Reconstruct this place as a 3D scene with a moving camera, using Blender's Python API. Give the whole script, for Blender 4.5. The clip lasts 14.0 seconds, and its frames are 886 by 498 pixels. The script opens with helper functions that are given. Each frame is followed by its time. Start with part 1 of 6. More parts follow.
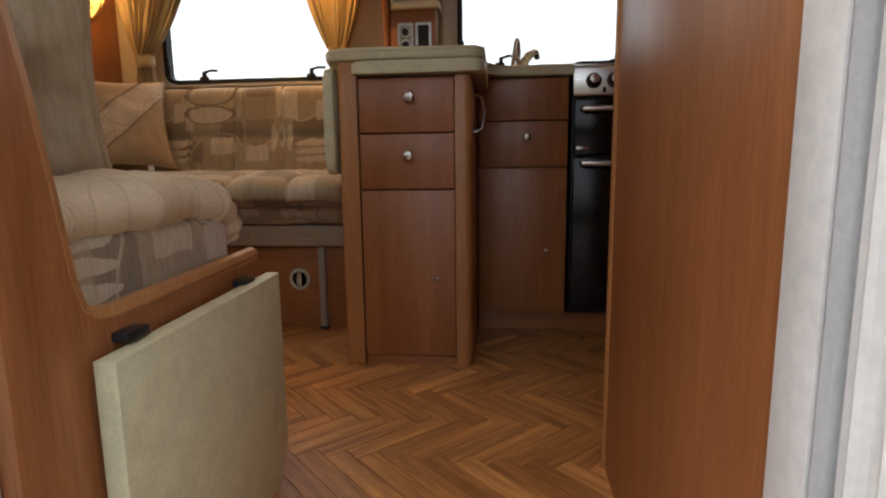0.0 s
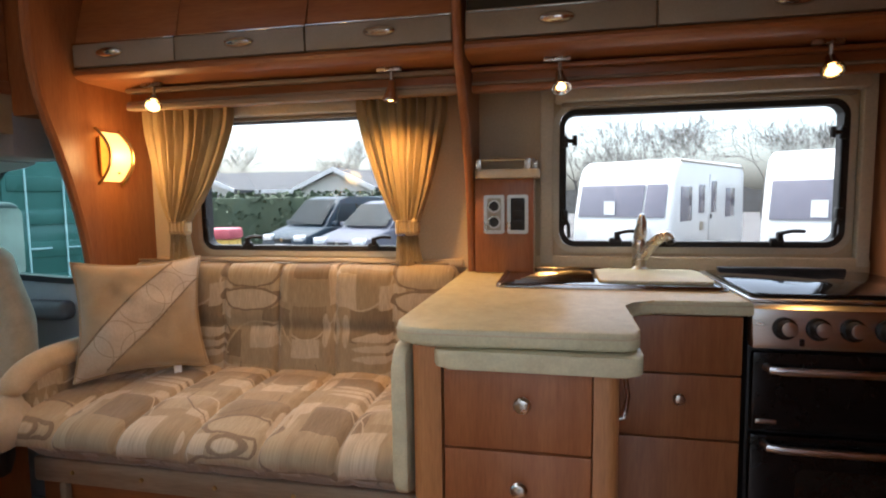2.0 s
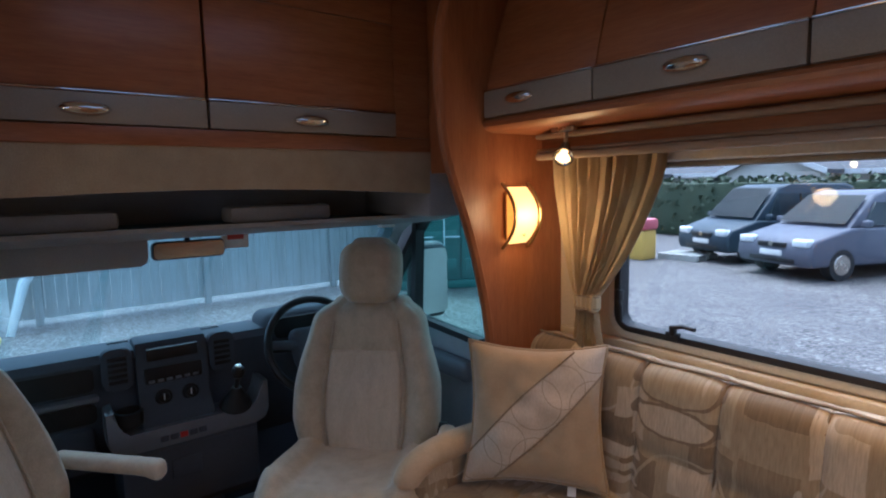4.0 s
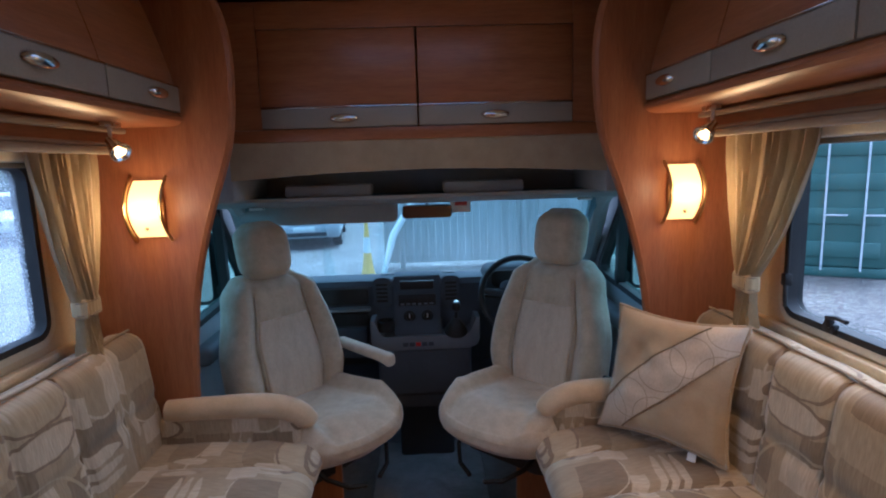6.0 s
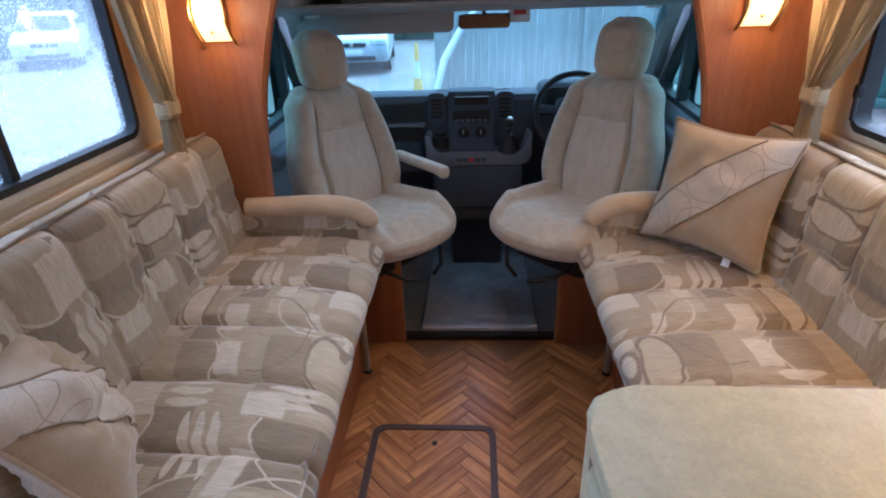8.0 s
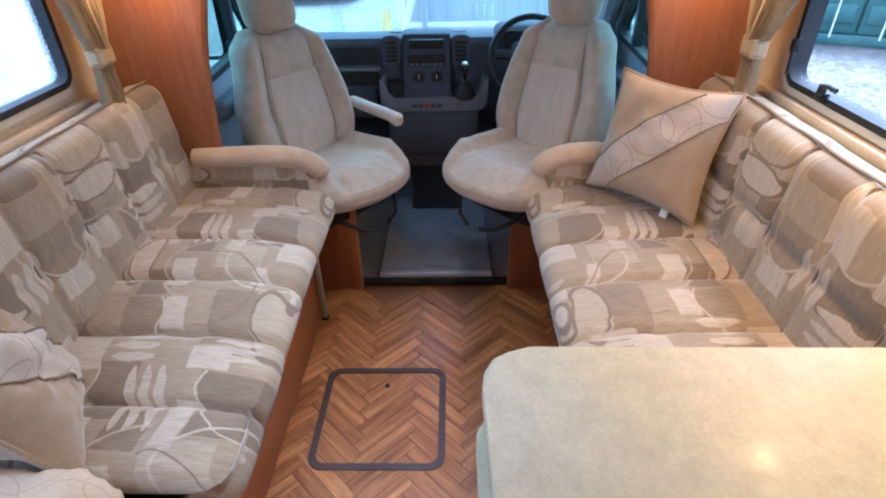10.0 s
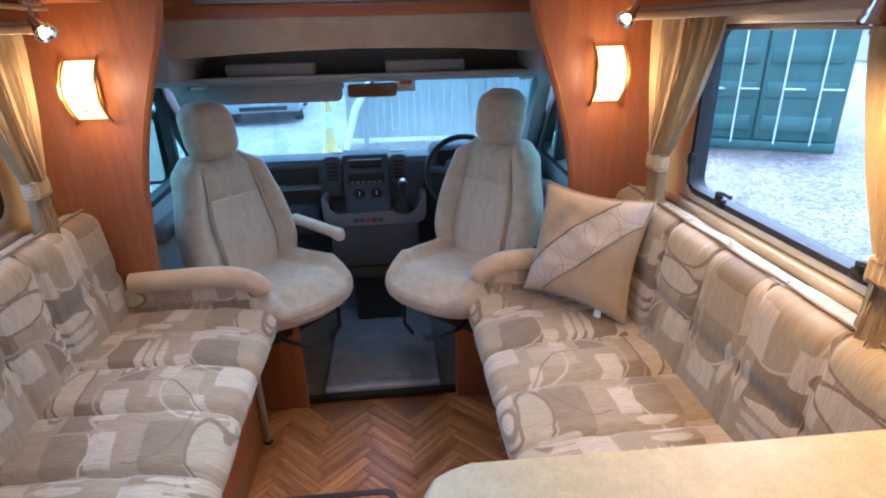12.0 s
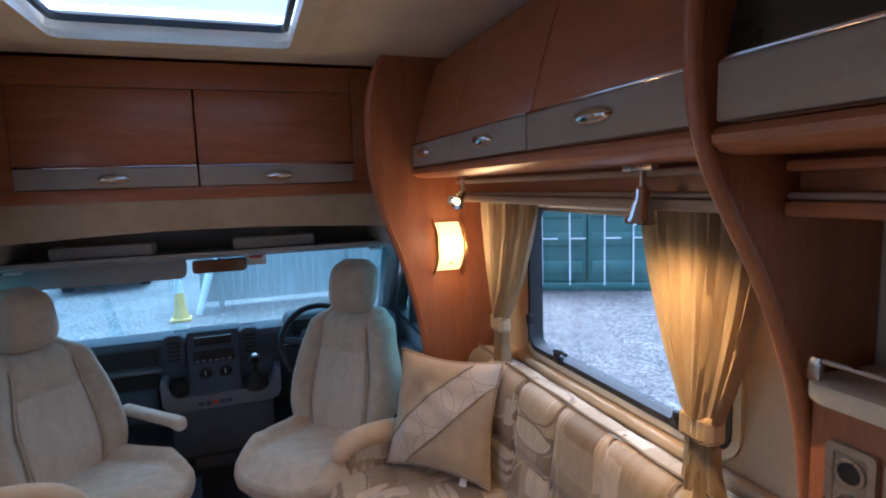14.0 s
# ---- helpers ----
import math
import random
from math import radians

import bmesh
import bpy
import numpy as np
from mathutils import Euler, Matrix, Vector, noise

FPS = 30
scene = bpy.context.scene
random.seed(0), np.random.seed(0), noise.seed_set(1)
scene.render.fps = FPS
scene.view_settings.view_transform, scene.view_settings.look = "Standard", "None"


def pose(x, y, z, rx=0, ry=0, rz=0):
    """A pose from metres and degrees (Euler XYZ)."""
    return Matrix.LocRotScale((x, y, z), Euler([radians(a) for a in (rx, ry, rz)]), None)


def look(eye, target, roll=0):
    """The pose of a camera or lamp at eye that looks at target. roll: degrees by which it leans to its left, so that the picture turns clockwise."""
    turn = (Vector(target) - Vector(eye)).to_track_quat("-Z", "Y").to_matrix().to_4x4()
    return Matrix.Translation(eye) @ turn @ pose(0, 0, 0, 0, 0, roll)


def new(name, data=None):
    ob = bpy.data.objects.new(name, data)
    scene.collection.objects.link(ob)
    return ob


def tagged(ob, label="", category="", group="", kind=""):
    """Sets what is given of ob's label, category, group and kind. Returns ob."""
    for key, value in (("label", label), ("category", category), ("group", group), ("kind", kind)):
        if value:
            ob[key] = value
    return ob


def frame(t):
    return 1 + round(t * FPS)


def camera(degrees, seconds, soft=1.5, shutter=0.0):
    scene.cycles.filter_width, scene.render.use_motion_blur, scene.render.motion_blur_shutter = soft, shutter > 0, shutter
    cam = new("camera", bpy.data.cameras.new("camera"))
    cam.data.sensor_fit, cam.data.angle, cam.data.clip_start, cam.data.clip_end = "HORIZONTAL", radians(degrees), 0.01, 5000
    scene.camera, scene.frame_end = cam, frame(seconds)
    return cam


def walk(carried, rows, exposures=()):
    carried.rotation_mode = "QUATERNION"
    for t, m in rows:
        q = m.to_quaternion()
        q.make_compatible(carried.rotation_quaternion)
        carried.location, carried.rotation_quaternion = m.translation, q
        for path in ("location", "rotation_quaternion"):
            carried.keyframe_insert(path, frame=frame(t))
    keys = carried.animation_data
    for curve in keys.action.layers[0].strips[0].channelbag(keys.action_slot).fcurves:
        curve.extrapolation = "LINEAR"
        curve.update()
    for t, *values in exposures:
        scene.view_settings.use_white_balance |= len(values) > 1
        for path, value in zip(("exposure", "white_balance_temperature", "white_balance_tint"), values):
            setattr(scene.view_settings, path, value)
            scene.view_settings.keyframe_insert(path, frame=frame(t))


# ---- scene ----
cam = camera(78.0, 14.0, soft=2.1)
PATH = [
    (0, (0.534, 0.674, 0.583), (0.32, 2.64, 0.28), -0.7),
    (0.5, (0.487, 0.855, 0.689), (0.211, 2.819, 0.432), -0.5),
    (1, (0.427, 1.022, 0.839), (0.136, 2.988, 0.613), -0.7),
    (1.5, (0.384, 1.131, 0.946), (0.045, 3.092, 0.748), -0.8),
    (2, (0.342, 1.237, 1.133), (-0.069, 3.186, 0.953), -0.7),
    (2.5, (0.289, 1.401, 1.175), (-0.258, 3.317, 1.0), -0.7),
    (3, (0.181, 1.499, 1.342), (-0.7, 3.284, 1.141), -0.6),
    (3.5, (0.053, 1.595, 1.392), (-1.162, 3.166, 1.167), -0.9),
    (4, (-0.002, 1.73, 1.382), (-1.597, 2.912, 1.153), -1.1),
    (4.3, (0.02, 1.78, 1.382), (-1.772, 2.645, 1.134), -1.3),
    (6.5, (0.566, 2.108, 1.398), (-1.398, 2.082, 1.018), -2.2),
    (7, (0.583, 2.079, 1.397), (-1.315, 2.03, 0.771), -1.9),
    (7.5, (0.557, 2.065, 1.41), (-1.274, 1.952, 0.614), -2.1),
    (8, (0.576, 2.059, 1.348), (-1.219, 1.937, 0.473), -2.0),
    (8.5, (0.564, 2.081, 1.357), (-1.163, 1.961, 0.356), -1.3),
    (11, (0.591, 2.163, 1.414), (-1.096, 2.151, 0.34), -1.8),
    (11.5, (0.595, 2.162, 1.415), (-1.173, 2.202, 0.481), -1.4),
    (12, (0.602, 2.173, 1.436), (-1.247, 2.33, 0.691), -1.4),
    (12.5, (0.603, 2.185, 1.476), (-1.275, 2.489, 0.859), -2.0),
    (13, (0.61, 2.199, 1.49), (-1.281, 2.658, 1.031), -2.0),
    (13.5, (0.61, 2.213, 1.501), (-1.278, 2.793, 1.184), -1.9),
    (14, (0.61, 2.218, 1.503), (-1.263, 2.88, 1.271), -1.9),
]
EXPOSURES = [
    (0, 1.8, 7000, 10), (0.5, 2.25, 7100, 10), (1, 2.45, 7200, 10), (1.5, 2.68, 6800, 10), (2.2, 2.3, 5900, 10), (3, 1.9, 5300, 10), (3.5, 1.75, 5000, 10), (4.2, 1.95, 4850, 10), (6.5, 2.2, 4550, 10), (7, 2.3, 4600, 10), (7.5, 2.5, 4650, 10), (8.5, 2.85, 4650, 10), (11, 3.3, 4520, 10), (11.5, 3.25, 4550, 10), (12, 3.05, 4550, 10), (13, 2.8, 4500, 10), (14, 2.35, 4550, 10),
]
walk(cam, [(t, look(eye, target, roll)) for t, eye, target, roll in PATH], EXPOSURES)

# ---- world, sun, large lights ----
world = bpy.data.worlds.new("overcast")
scene.world = world
world.use_nodes = True
wt = world.node_tree
sky = wt.nodes.new("ShaderNodeTexSky")
sky.sky_type = "NISHITA"
sky.sun_disc = False
sky.sun_elevation, sky.sun_rotation = radians(72), radians(-66)
sky.air_density, sky.dust_density = 1.0, 6.0
hsv = wt.nodes.new("ShaderNodeHueSaturation")
hsv.inputs["Saturation"].default_value = 0.6
wt.links.new(sky.outputs[0], hsv.inputs["Color"])
wt.links.new(hsv.outputs[0], wt.nodes["Background"].inputs["Color"])
wt.nodes["Background"].inputs["Strength"].default_value = 0.15
sun = new("sun", bpy.data.lights.new("sun", "SUN"))
sun.data.energy, sun.data.angle, sun.data.color = 0.5, radians(60), (1.0, 0.98, 0.95)
sun.matrix_world = look((-1.8, 0.8, 6), (0, 0, 0))


def lamp(name, kind, at, to, watts, col, radius=0.02, cone=100, blend=0.7):
    ob = new(name, bpy.data.lights.new(name, kind))
    ob.data.energy, ob.data.color = watts, col
    ob.data.shadow_soft_size = radius
    if kind == "SPOT":
        ob.data.spot_size, ob.data.spot_blend = radians(cone), blend
    ob.matrix_world = look(at, to)
    return ob


# ---- materials ----
def nodes_of(name):
    m = bpy.data.materials.new(name)
    m.use_nodes = True
    return m, m.node_tree.nodes, m.node_tree.links, m.node_tree.nodes["Principled BSDF"]


def ramp(ns, stops, mode="LINEAR"):
    r = ns.new("ShaderNodeValToRGB")
    r.color_ramp.interpolation = mode
    e = r.color_ramp.elements
    e[0].position, e[0].color = stops[0][0], (*stops[0][1], 1)
    e[1].position, e[1].color = stops[1][0], (*stops[1][1], 1)
    for p, c in stops[2:]:
        x = e.new(p)
        x.color = (*c, 1)
    return r


def noise_of(ns, ls, src, scale, stretch=(1, 1, 1), detail=4, rough=0.6):
    mp = ns.new("ShaderNodeMapping")
    mp.inputs["Scale"].default_value = stretch
    ls.new(src, mp.inputs["Vector"])
    n = ns.new("ShaderNodeTexNoise")
    n.inputs["Scale"].default_value, n.inputs["Detail"].default_value = scale, detail
    n.inputs["Roughness"].default_value = rough
    ls.new(mp.outputs[0], n.inputs["Vector"])
    return n


def mixc(ns, ls, fac, a, b, mode="MIX"):
    x = ns.new("ShaderNodeMix")
    x.data_type, x.blend_type = "RGBA", mode
    for sock, v in ((x.inputs[0], fac), (x.inputs[6], a), (x.inputs[7], b)):
        if hasattr(v, "is_output"):
            ls.new(v, sock)
        elif isinstance(v, tuple):
            sock.default_value = (*v, 1)
        else:
            sock.default_value = v
    return x.outputs[2]


def mat(name, c1, c2=None, rough=0.5, metal=0.0, scale=8, stretch=(1, 1, 1), fine=120, bump=0.15, dist=0.002, coat=0.0, spec=0.5, sheen=0.0):
    """A surface of two tones at two scales, with fine relief."""
    m, ns, ls, b = nodes_of(name)
    c2 = c2 or tuple(c * 0.85 for c in c1)
    tc = ns.new("ShaderNodeTexCoord").outputs["Object"]
    big = noise_of(ns, ls, tc, scale, stretch)
    small = noise_of(ns, ls, tc, fine, stretch, 3)
    r = ramp(ns, [(0.35, c1), (0.68, c2)])
    ls.new(big.outputs[0], r.inputs[0])
    r2 = ramp(ns, [(0.3, (0.86, 0.86, 0.86)), (0.7, (1, 1, 1))])
    ls.new(small.outputs[0], r2.inputs[0])
    ls.new(mixc(ns, ls, 1.0, r.outputs[0], r2.outputs[0], "MULTIPLY"), b.inputs["Base Color"])
    rr = ns.new("ShaderNodeMapRange")
    rr.inputs["To Min"].default_value, rr.inputs["To Max"].default_value = max(0.02, rough - 0.08), min(1, rough + 0.08)
    ls.new(big.outputs[0], rr.inputs["Value"])
    ls.new(rr.outputs[0], b.inputs["Roughness"])
    b.inputs["Metallic"].default_value = metal
    b.inputs["Coat Weight"].default_value = coat
    b.inputs["Coat Roughness"].default_value = 0.15
    b.inputs["Specular IOR Level"].default_value = spec
    b.inputs["Sheen Weight"].default_value = sheen
    if bump:
        bp = ns.new("ShaderNodeBump")
        bp.inputs["Strength"].default_value, bp.inputs["Distance"].default_value = bump, dist
        ls.new(small.outputs[0], bp.inputs["Height"])
        ls.new(bp.outputs[0], b.inputs["Normal"])
    return m


def wood(name, c1, c2, axis="z", rough=0.4, coat=0.15, vary=False):
    """Veneer: long grain along one axis, fine pores, slow tone changes."""
    m, ns, ls, b = nodes_of(name)
    tc = ns.new("ShaderNodeTexCoord").outputs["Object"]
    if vary:
        info = ns.new("ShaderNodeObjectInfo")
        off = ns.new("ShaderNodeVectorMath")
        off.operation = "MULTIPLY_ADD"
        off.inputs[1].default_value = (1, 1, 1)
        ls.new(tc, off.inputs[0])
        sc = ns.new("ShaderNodeVectorMath")
        sc.operation = "SCALE"
        sc.inputs[0].default_value = (7, 13, 5)
        ls.new(info.outputs["Random"], sc.inputs["Scale"])
        ls.new(sc.outputs[0], off.inputs[2])
        tc = off.outputs[0]
    st = {"x": (0.08, 1, 1), "y": (1, 0.08, 1), "z": (1, 1, 0.08)}[axis]
    grain = noise_of(ns, ls, tc, 38 if vary else 26, st, 6, 0.65)
    pores = noise_of(ns, ls, tc, 260, st, 2)
    slow = noise_of(ns, ls, tc, 3.0, st, 2)
    r = ramp(ns, [(0.36, c2), (0.64, c1)] if vary else [(0.3, c2), (0.7, c1)])
    ls.new(grain.outputs[0], r.inputs[0])
    r2 = ramp(ns, [(0.3, (0.8, 0.78, 0.76)), (0.62, (1, 1, 1))])
    ls.new(pores.outputs[0], r2.inputs[0])
    r3 = ramp(ns, [(0.3, (0.84, 0.82, 0.8)), (0.7, (1.0, 1.0, 1.0))])
    ls.new(slow.outputs[0], r3.inputs[0])
    col = mixc(ns, ls, 1.0, mixc(ns, ls, 1.0, r.outputs[0], r2.outputs[0], "MULTIPLY"), r3.outputs[0], "MULTIPLY")
    if vary:
        rv = ramp(ns, [(0.0, (0.72, 0.65, 0.57)), (0.25, (0.88, 0.84, 0.79)), (0.6, (1.0, 1.0, 1.0)), (1.0, (1.2, 1.25, 1.3))])
        ls.new(info.outputs["Random"], rv.inputs[0])
        col = mixc(ns, ls, 1.0, col, rv.outputs[0], "MULTIPLY")
    ls.new(col, b.inputs["Base Color"])
    b.inputs["Roughness"].default_value = rough
    b.inputs["Coat Weight"].default_value, b.inputs["Coat Roughness"].default_value = coat, 0.25
    bp = ns.new("ShaderNodeBump")
    bp.inputs["Strength"].default_value, bp.inputs["Distance"].default_value = 0.12, 0.001
    ls.new(pores.outputs[0], bp.inputs["Height"])
    ls.new(bp.outputs[0], b.inputs["Normal"])
    return m


def glass(name, tint=(1, 1, 1), rough=0.0, spec=0.5):
    """Thin pane: clear, with a weak mirror."""
    m, ns, ls, b = nodes_of(name)
    tr = ns.new("ShaderNodeBsdfTransparent")
    tr.inputs[0].default_value = (*tint, 1)
    gl = ns.new("ShaderNodeBsdfGlossy")
    gl.inputs["Roughness"].default_value = rough
    lw = ns.new("ShaderNodeLayerWeight")
    lw.inputs["Blend"].default_value = 0.25
    pw = ns.new("ShaderNodeMath")
    pw.operation = "POWER"
    pw.inputs[1].default_value = 3.0
    ls.new(lw.outputs["Facing"], pw.inputs[0])
    fr = ns.new("ShaderNodeMapRange")
    fr.inputs["To Min"].default_value, fr.inputs["To Max"].default_value = 0.025, 0.35
    ls.new(pw.outputs[0], fr.inputs["Value"])
    mx = ns.new("ShaderNodeMixShader")
    ls.new(fr.outputs[0], mx.inputs[0])
    ls.new(tr.outputs[0], mx.inputs[1])
    ls.new(gl.outputs[0], mx.inputs[2])
    ls.new(mx.outputs[0], ns["Material Output"].inputs["Surface"])
    return m


def wet_glass(name, tint, film, scale):
    """A pane with a thin wet film or droplets that scatter the light."""
    m = glass(name, tint)
    ns, ls = m.node_tree.nodes, m.node_tree.links
    tc = ns.new("ShaderNodeTexCoord").outputs["Object"]
    big = noise_of(ns, ls, tc, scale / 20, (1, 1, 0.5), 4)
    vor = ns.new("ShaderNodeTexVoronoi")
    vor.inputs["Scale"].default_value = scale
    ls.new(tc, vor.inputs["Vector"])
    drops = ramp(ns, [(0.2, (1, 1, 1)), (0.34, (0, 0, 0))])
    ls.new(vor.outputs["Distance"], drops.inputs[0])
    veil = ramp(ns, [(0.38, (0, 0, 0)), (0.68, (1, 1, 1))])
    ls.new(big.outputs[0], veil.inputs[0])
    mul = mixc(ns, ls, 0.8, veil.outputs[0], drops.outputs[0], "MULTIPLY")
    sc = ns.new("ShaderNodeMath")
    sc.operation = "MULTIPLY_ADD"
    sc.inputs[1].default_value, sc.inputs[2].default_value = film, film * 0.35
    ls.new(mul, sc.inputs[0])
    tl = ns.new("ShaderNodeBsdfTranslucent")
    tl.inputs[0].default_value = (0.9, 0.95, 0.97, 1)
    mx = ns.new("ShaderNodeMixShader")
    out = ns["Material Output"].inputs["Surface"]
    first = out.links[0].from_socket
    ls.new(sc.outputs[0], mx.inputs[0])
    ls.new(first, mx.inputs[1])
    ls.new(tl.outputs[0], mx.inputs[2])
    ls.new(mx.outputs[0], out)
    return m


def glow(name, col, strength):
    m, ns, ls, b = nodes_of(name)
    b.inputs["Base Color"].default_value = (*col, 1)
    b.inputs["Emission Color"].default_value = (*col, 1)
    b.inputs["Emission Strength"].default_value = strength
    return m


def upholstery(name, cols, line=(0.26, 0.195, 0.13), light=(0.565, 0.472, 0.338)):
    """Woven sofa cloth: patchwork of rectangles, leaf shapes and thin arcs, ribbed weave."""
    m, ns, ls, b = nodes_of(name)
    uv = ns.new("ShaderNodeTexCoord").outputs["UV"]

    def math2(op, a, c=None, d=None):
        n = ns.new("ShaderNodeMath")
        n.operation = op
        for s, v in zip(n.inputs, (a, c, d)):
            if v is None:
                continue
            if hasattr(v, "is_output"):
                ls.new(v, s)
            else:
                s.default_value = v
        return n.outputs[0]

    TU, TV = 0.62, 0.43
    wob = noise_of(ns, ls, uv, 14, (1, 1, 1), 2)
    sep = ns.new("ShaderNodeSeparateXYZ")
    ls.new(uv, sep.inputs[0])
    shift = math2("MULTIPLY", math2("SUBTRACT", wob.outputs[0], 0.5), 0.018)
    row = math2("FLOOR", math2("DIVIDE", sep.outputs[1], TV))
    u = math2("MULTIPLY", math2("FRACT", math2("ADD", math2("DIVIDE", math2("ADD", sep.outputs[0], shift), TU), math2("MULTIPLY", row, 0.37))), TU)
    v = math2("MULTIPLY", math2("FRACT", math2("DIVIDE", math2("ADD", sep.outputs[1], shift), TV)), TV)

    def rect(cu, cv, w, h):
        a = math2("DIVIDE", math2("ABSOLUTE", math2("SUBTRACT", u, cu)), w)
        c = math2("DIVIDE", math2("ABSOLUTE", math2("SUBTRACT", v, cv)), h)
        return math2("LESS_THAN", math2("MAXIMUM", a, c), 1.0)

    def ring(cu, cv, a, c, w):
        x = math2("POWER", math2("DIVIDE", math2("ABSOLUTE", math2("SUBTRACT", u, cu)), a), 2.0)
        y = math2("POWER", math2("DIVIDE", math2("ABSOLUTE", math2("SUBTRACT", v, cv)), c), 2.0)
        d = math2("SQRT", math2("ADD", x, y))
        return math2("LESS_THAN", d, 1.0) if not w else math2("LESS_THAN", math2("ABSOLUTE", math2("SUBTRACT", d, 1.0)), w)

    taupe, beige, mid, tan = cols
    col = beige
    for cu, cv, w, h, c in (
        (0.08, 0.31, 0.08, 0.055, taupe), (0.28, 0.12, 0.075, 0.05, taupe), (0.45, 0.34, 0.09, 0.05, mid), (0.54, 0.24, 0.06, 0.06, tan), (0.38, 0.05, 0.05, 0.04, taupe),
        (0.06, 0.12, 0.06, 0.05, mid), (0.22, 0.36, 0.05, 0.06, tan), (0.56, 0.12, 0.05, 0.04, taupe),
        (0.18, 0.22, 0.048, 0.05, light), (0.35, 0.2, 0.045, 0.035, light), (0.37, 0.155, 0.02, 0.03, light), (0.52, 0.07, 0.055, 0.03, light), (0.05, 0.045, 0.05, 0.028, light),
        (0.13, 0.39, 0.06, 0.022, light), (0.58, 0.36, 0.035, 0.04, light), (0.3, 0.3, 0.035, 0.014, light),
    ):
        col = mixc(ns, ls, rect(cu, cv, w, h), col, c)
    col = mixc(ns, ls, ring(0.24, 0.28, 0.11, 0.115, 0.03), col, light)
    col = mixc(ns, ls, ring(0.5, 0.0, 0.13, 0.12, 0.028), col, tan)
    col = mixc(ns, ls, ring(0.05, 0.22, 0.12, 0.15, 0.016), col, light)
    col = mixc(ns, ls, ring(0.34, 0.4, 0.14, 0.1, 0.016), col, line)
    for cv in (0.19, 0.262):
        col = mixc(ns, ls, ring(0.46, cv, 0.105, 0.03, 0), col, light if cv < 0.25 else tan)
        col = mixc(ns, ls, ring(0.46, cv, 0.108, 0.034, 0.08), col, line)
    for cu in (0.12, 0.155, 0.19):
        col = mixc(ns, ls, ring(cu, 0.1, 0.013, 0.05, 0), col, light)
    for cv in (0.02, 0.05, 0.08):
        col = mixc(ns, ls, ring(0.3, cv, 0.085, 0.011, 0), col, light)
    for cu in (0.53, 0.555, 0.58):
        col = mixc(ns, ls, ring(cu, 0.31, 0.009, 0.045, 0), col, light)
    weave = noise_of(ns, ls, uv, 260, (1, 0.12, 1), 2)
    slub = noise_of(ns, ls, uv, 40, (1, 0.2, 1), 3)
    w1 = ramp(ns, [(0.3, (0.76, 0.74, 0.72)), (0.65, (1, 1, 1))])
    ls.new(weave.outputs[0], w1.inputs[0])
    w2 = ramp(ns, [(0.3, (0.88, 0.87, 0.86)), (0.7, (1.06, 1.06, 1.06))])
    ls.new(slub.outputs[0], w2.inputs[0])
    col = mixc(ns, ls, 1.0, mixc(ns, ls, 1.0, col, w1.outputs[0], "MULTIPLY"), w2.outputs[0], "MULTIPLY")
    ls.new(col, b.inputs["Base Color"])
    b.inputs["Roughness"].default_value = 0.92
    b.inputs["Sheen Weight"].default_value = 0.3
    b.inputs["Specular IOR Level"].default_value = 0.2
    bp = ns.new("ShaderNodeBump")
    bp.inputs["Strength"].default_value, bp.inputs["Distance"].default_value = 0.35, 0.0015
    ls.new(weave.outputs[0], bp.inputs["Height"])
    ls.new(bp.outputs[0], b.inputs["Normal"])
    return m


CHERRY_A, CHERRY_B = (0.42, 0.165, 0.06), (0.31, 0.107, 0.036)
M_WOODZ = wood("cherry_veneer_upright", CHERRY_A, CHERRY_B, "z")
M_WOODX = wood("cherry_veneer_along", CHERRY_A, CHERRY_B, "x")
M_WOODY = wood("cherry_veneer_across", CHERRY_A, CHERRY_B, "y")
M_OAK = wood("pale_oak_post", (0.52, 0.245, 0.09), (0.42, 0.18, 0.062), "z")
M_LATH = wood("grey_beige_lath", (0.46, 0.36, 0.25), (0.3, 0.22, 0.14), "x", 0.6, 0)
M_PLANK = wood("herringbone_plank", (0.70, 0.33, 0.105), (0.31, 0.112, 0.032), "x", 0.4, 0.1, True)
M_SUB = mat("floor_joint_brown", (0.3, 0.13, 0.05), rough=0.6)
M_WORKTOP = mat("cream_speckled_laminate", (0.68, 0.645, 0.42), (0.58, 0.545, 0.345), rough=0.48, scale=28, fine=200, bump=0.04, coat=0.04)
M_CREAM = mat("cream_wall_board", (0.62, 0.51, 0.34), (0.57, 0.465, 0.305), rough=0.65, scale=5, fine=150)
M_CEIL = mat("off_white_ceiling_board", (0.62, 0.56, 0.46), (0.57, 0.51, 0.42), rough=0.7, scale=6, fine=180)
M_FASCIA = mat("beige_carpet_lining", (0.44, 0.345, 0.21), (0.37, 0.285, 0.17), rough=0.95, scale=14, fine=260, bump=0.5)
M_GREYTRIM = mat("satin_grey_trim", (0.34, 0.29, 0.218), (0.31, 0.265, 0.2), rough=0.5, metal=0.1, fine=300, bump=0.03)
M_CHROME = mat("polished_chrome", (0.75, 0.74, 0.72), rough=0.14, metal=1.0, bump=0.02)
M_STEEL = mat("brushed_steel", (0.74, 0.72, 0.68), (0.66, 0.64, 0.6), rough=0.3, metal=1.0, scale=30, stretch=(0.1, 1, 1), bump=0.08)
M_NICKEL = mat("satin_nickel", (0.62, 0.58, 0.52), rough=0.28, metal=1.0, bump=0.02)
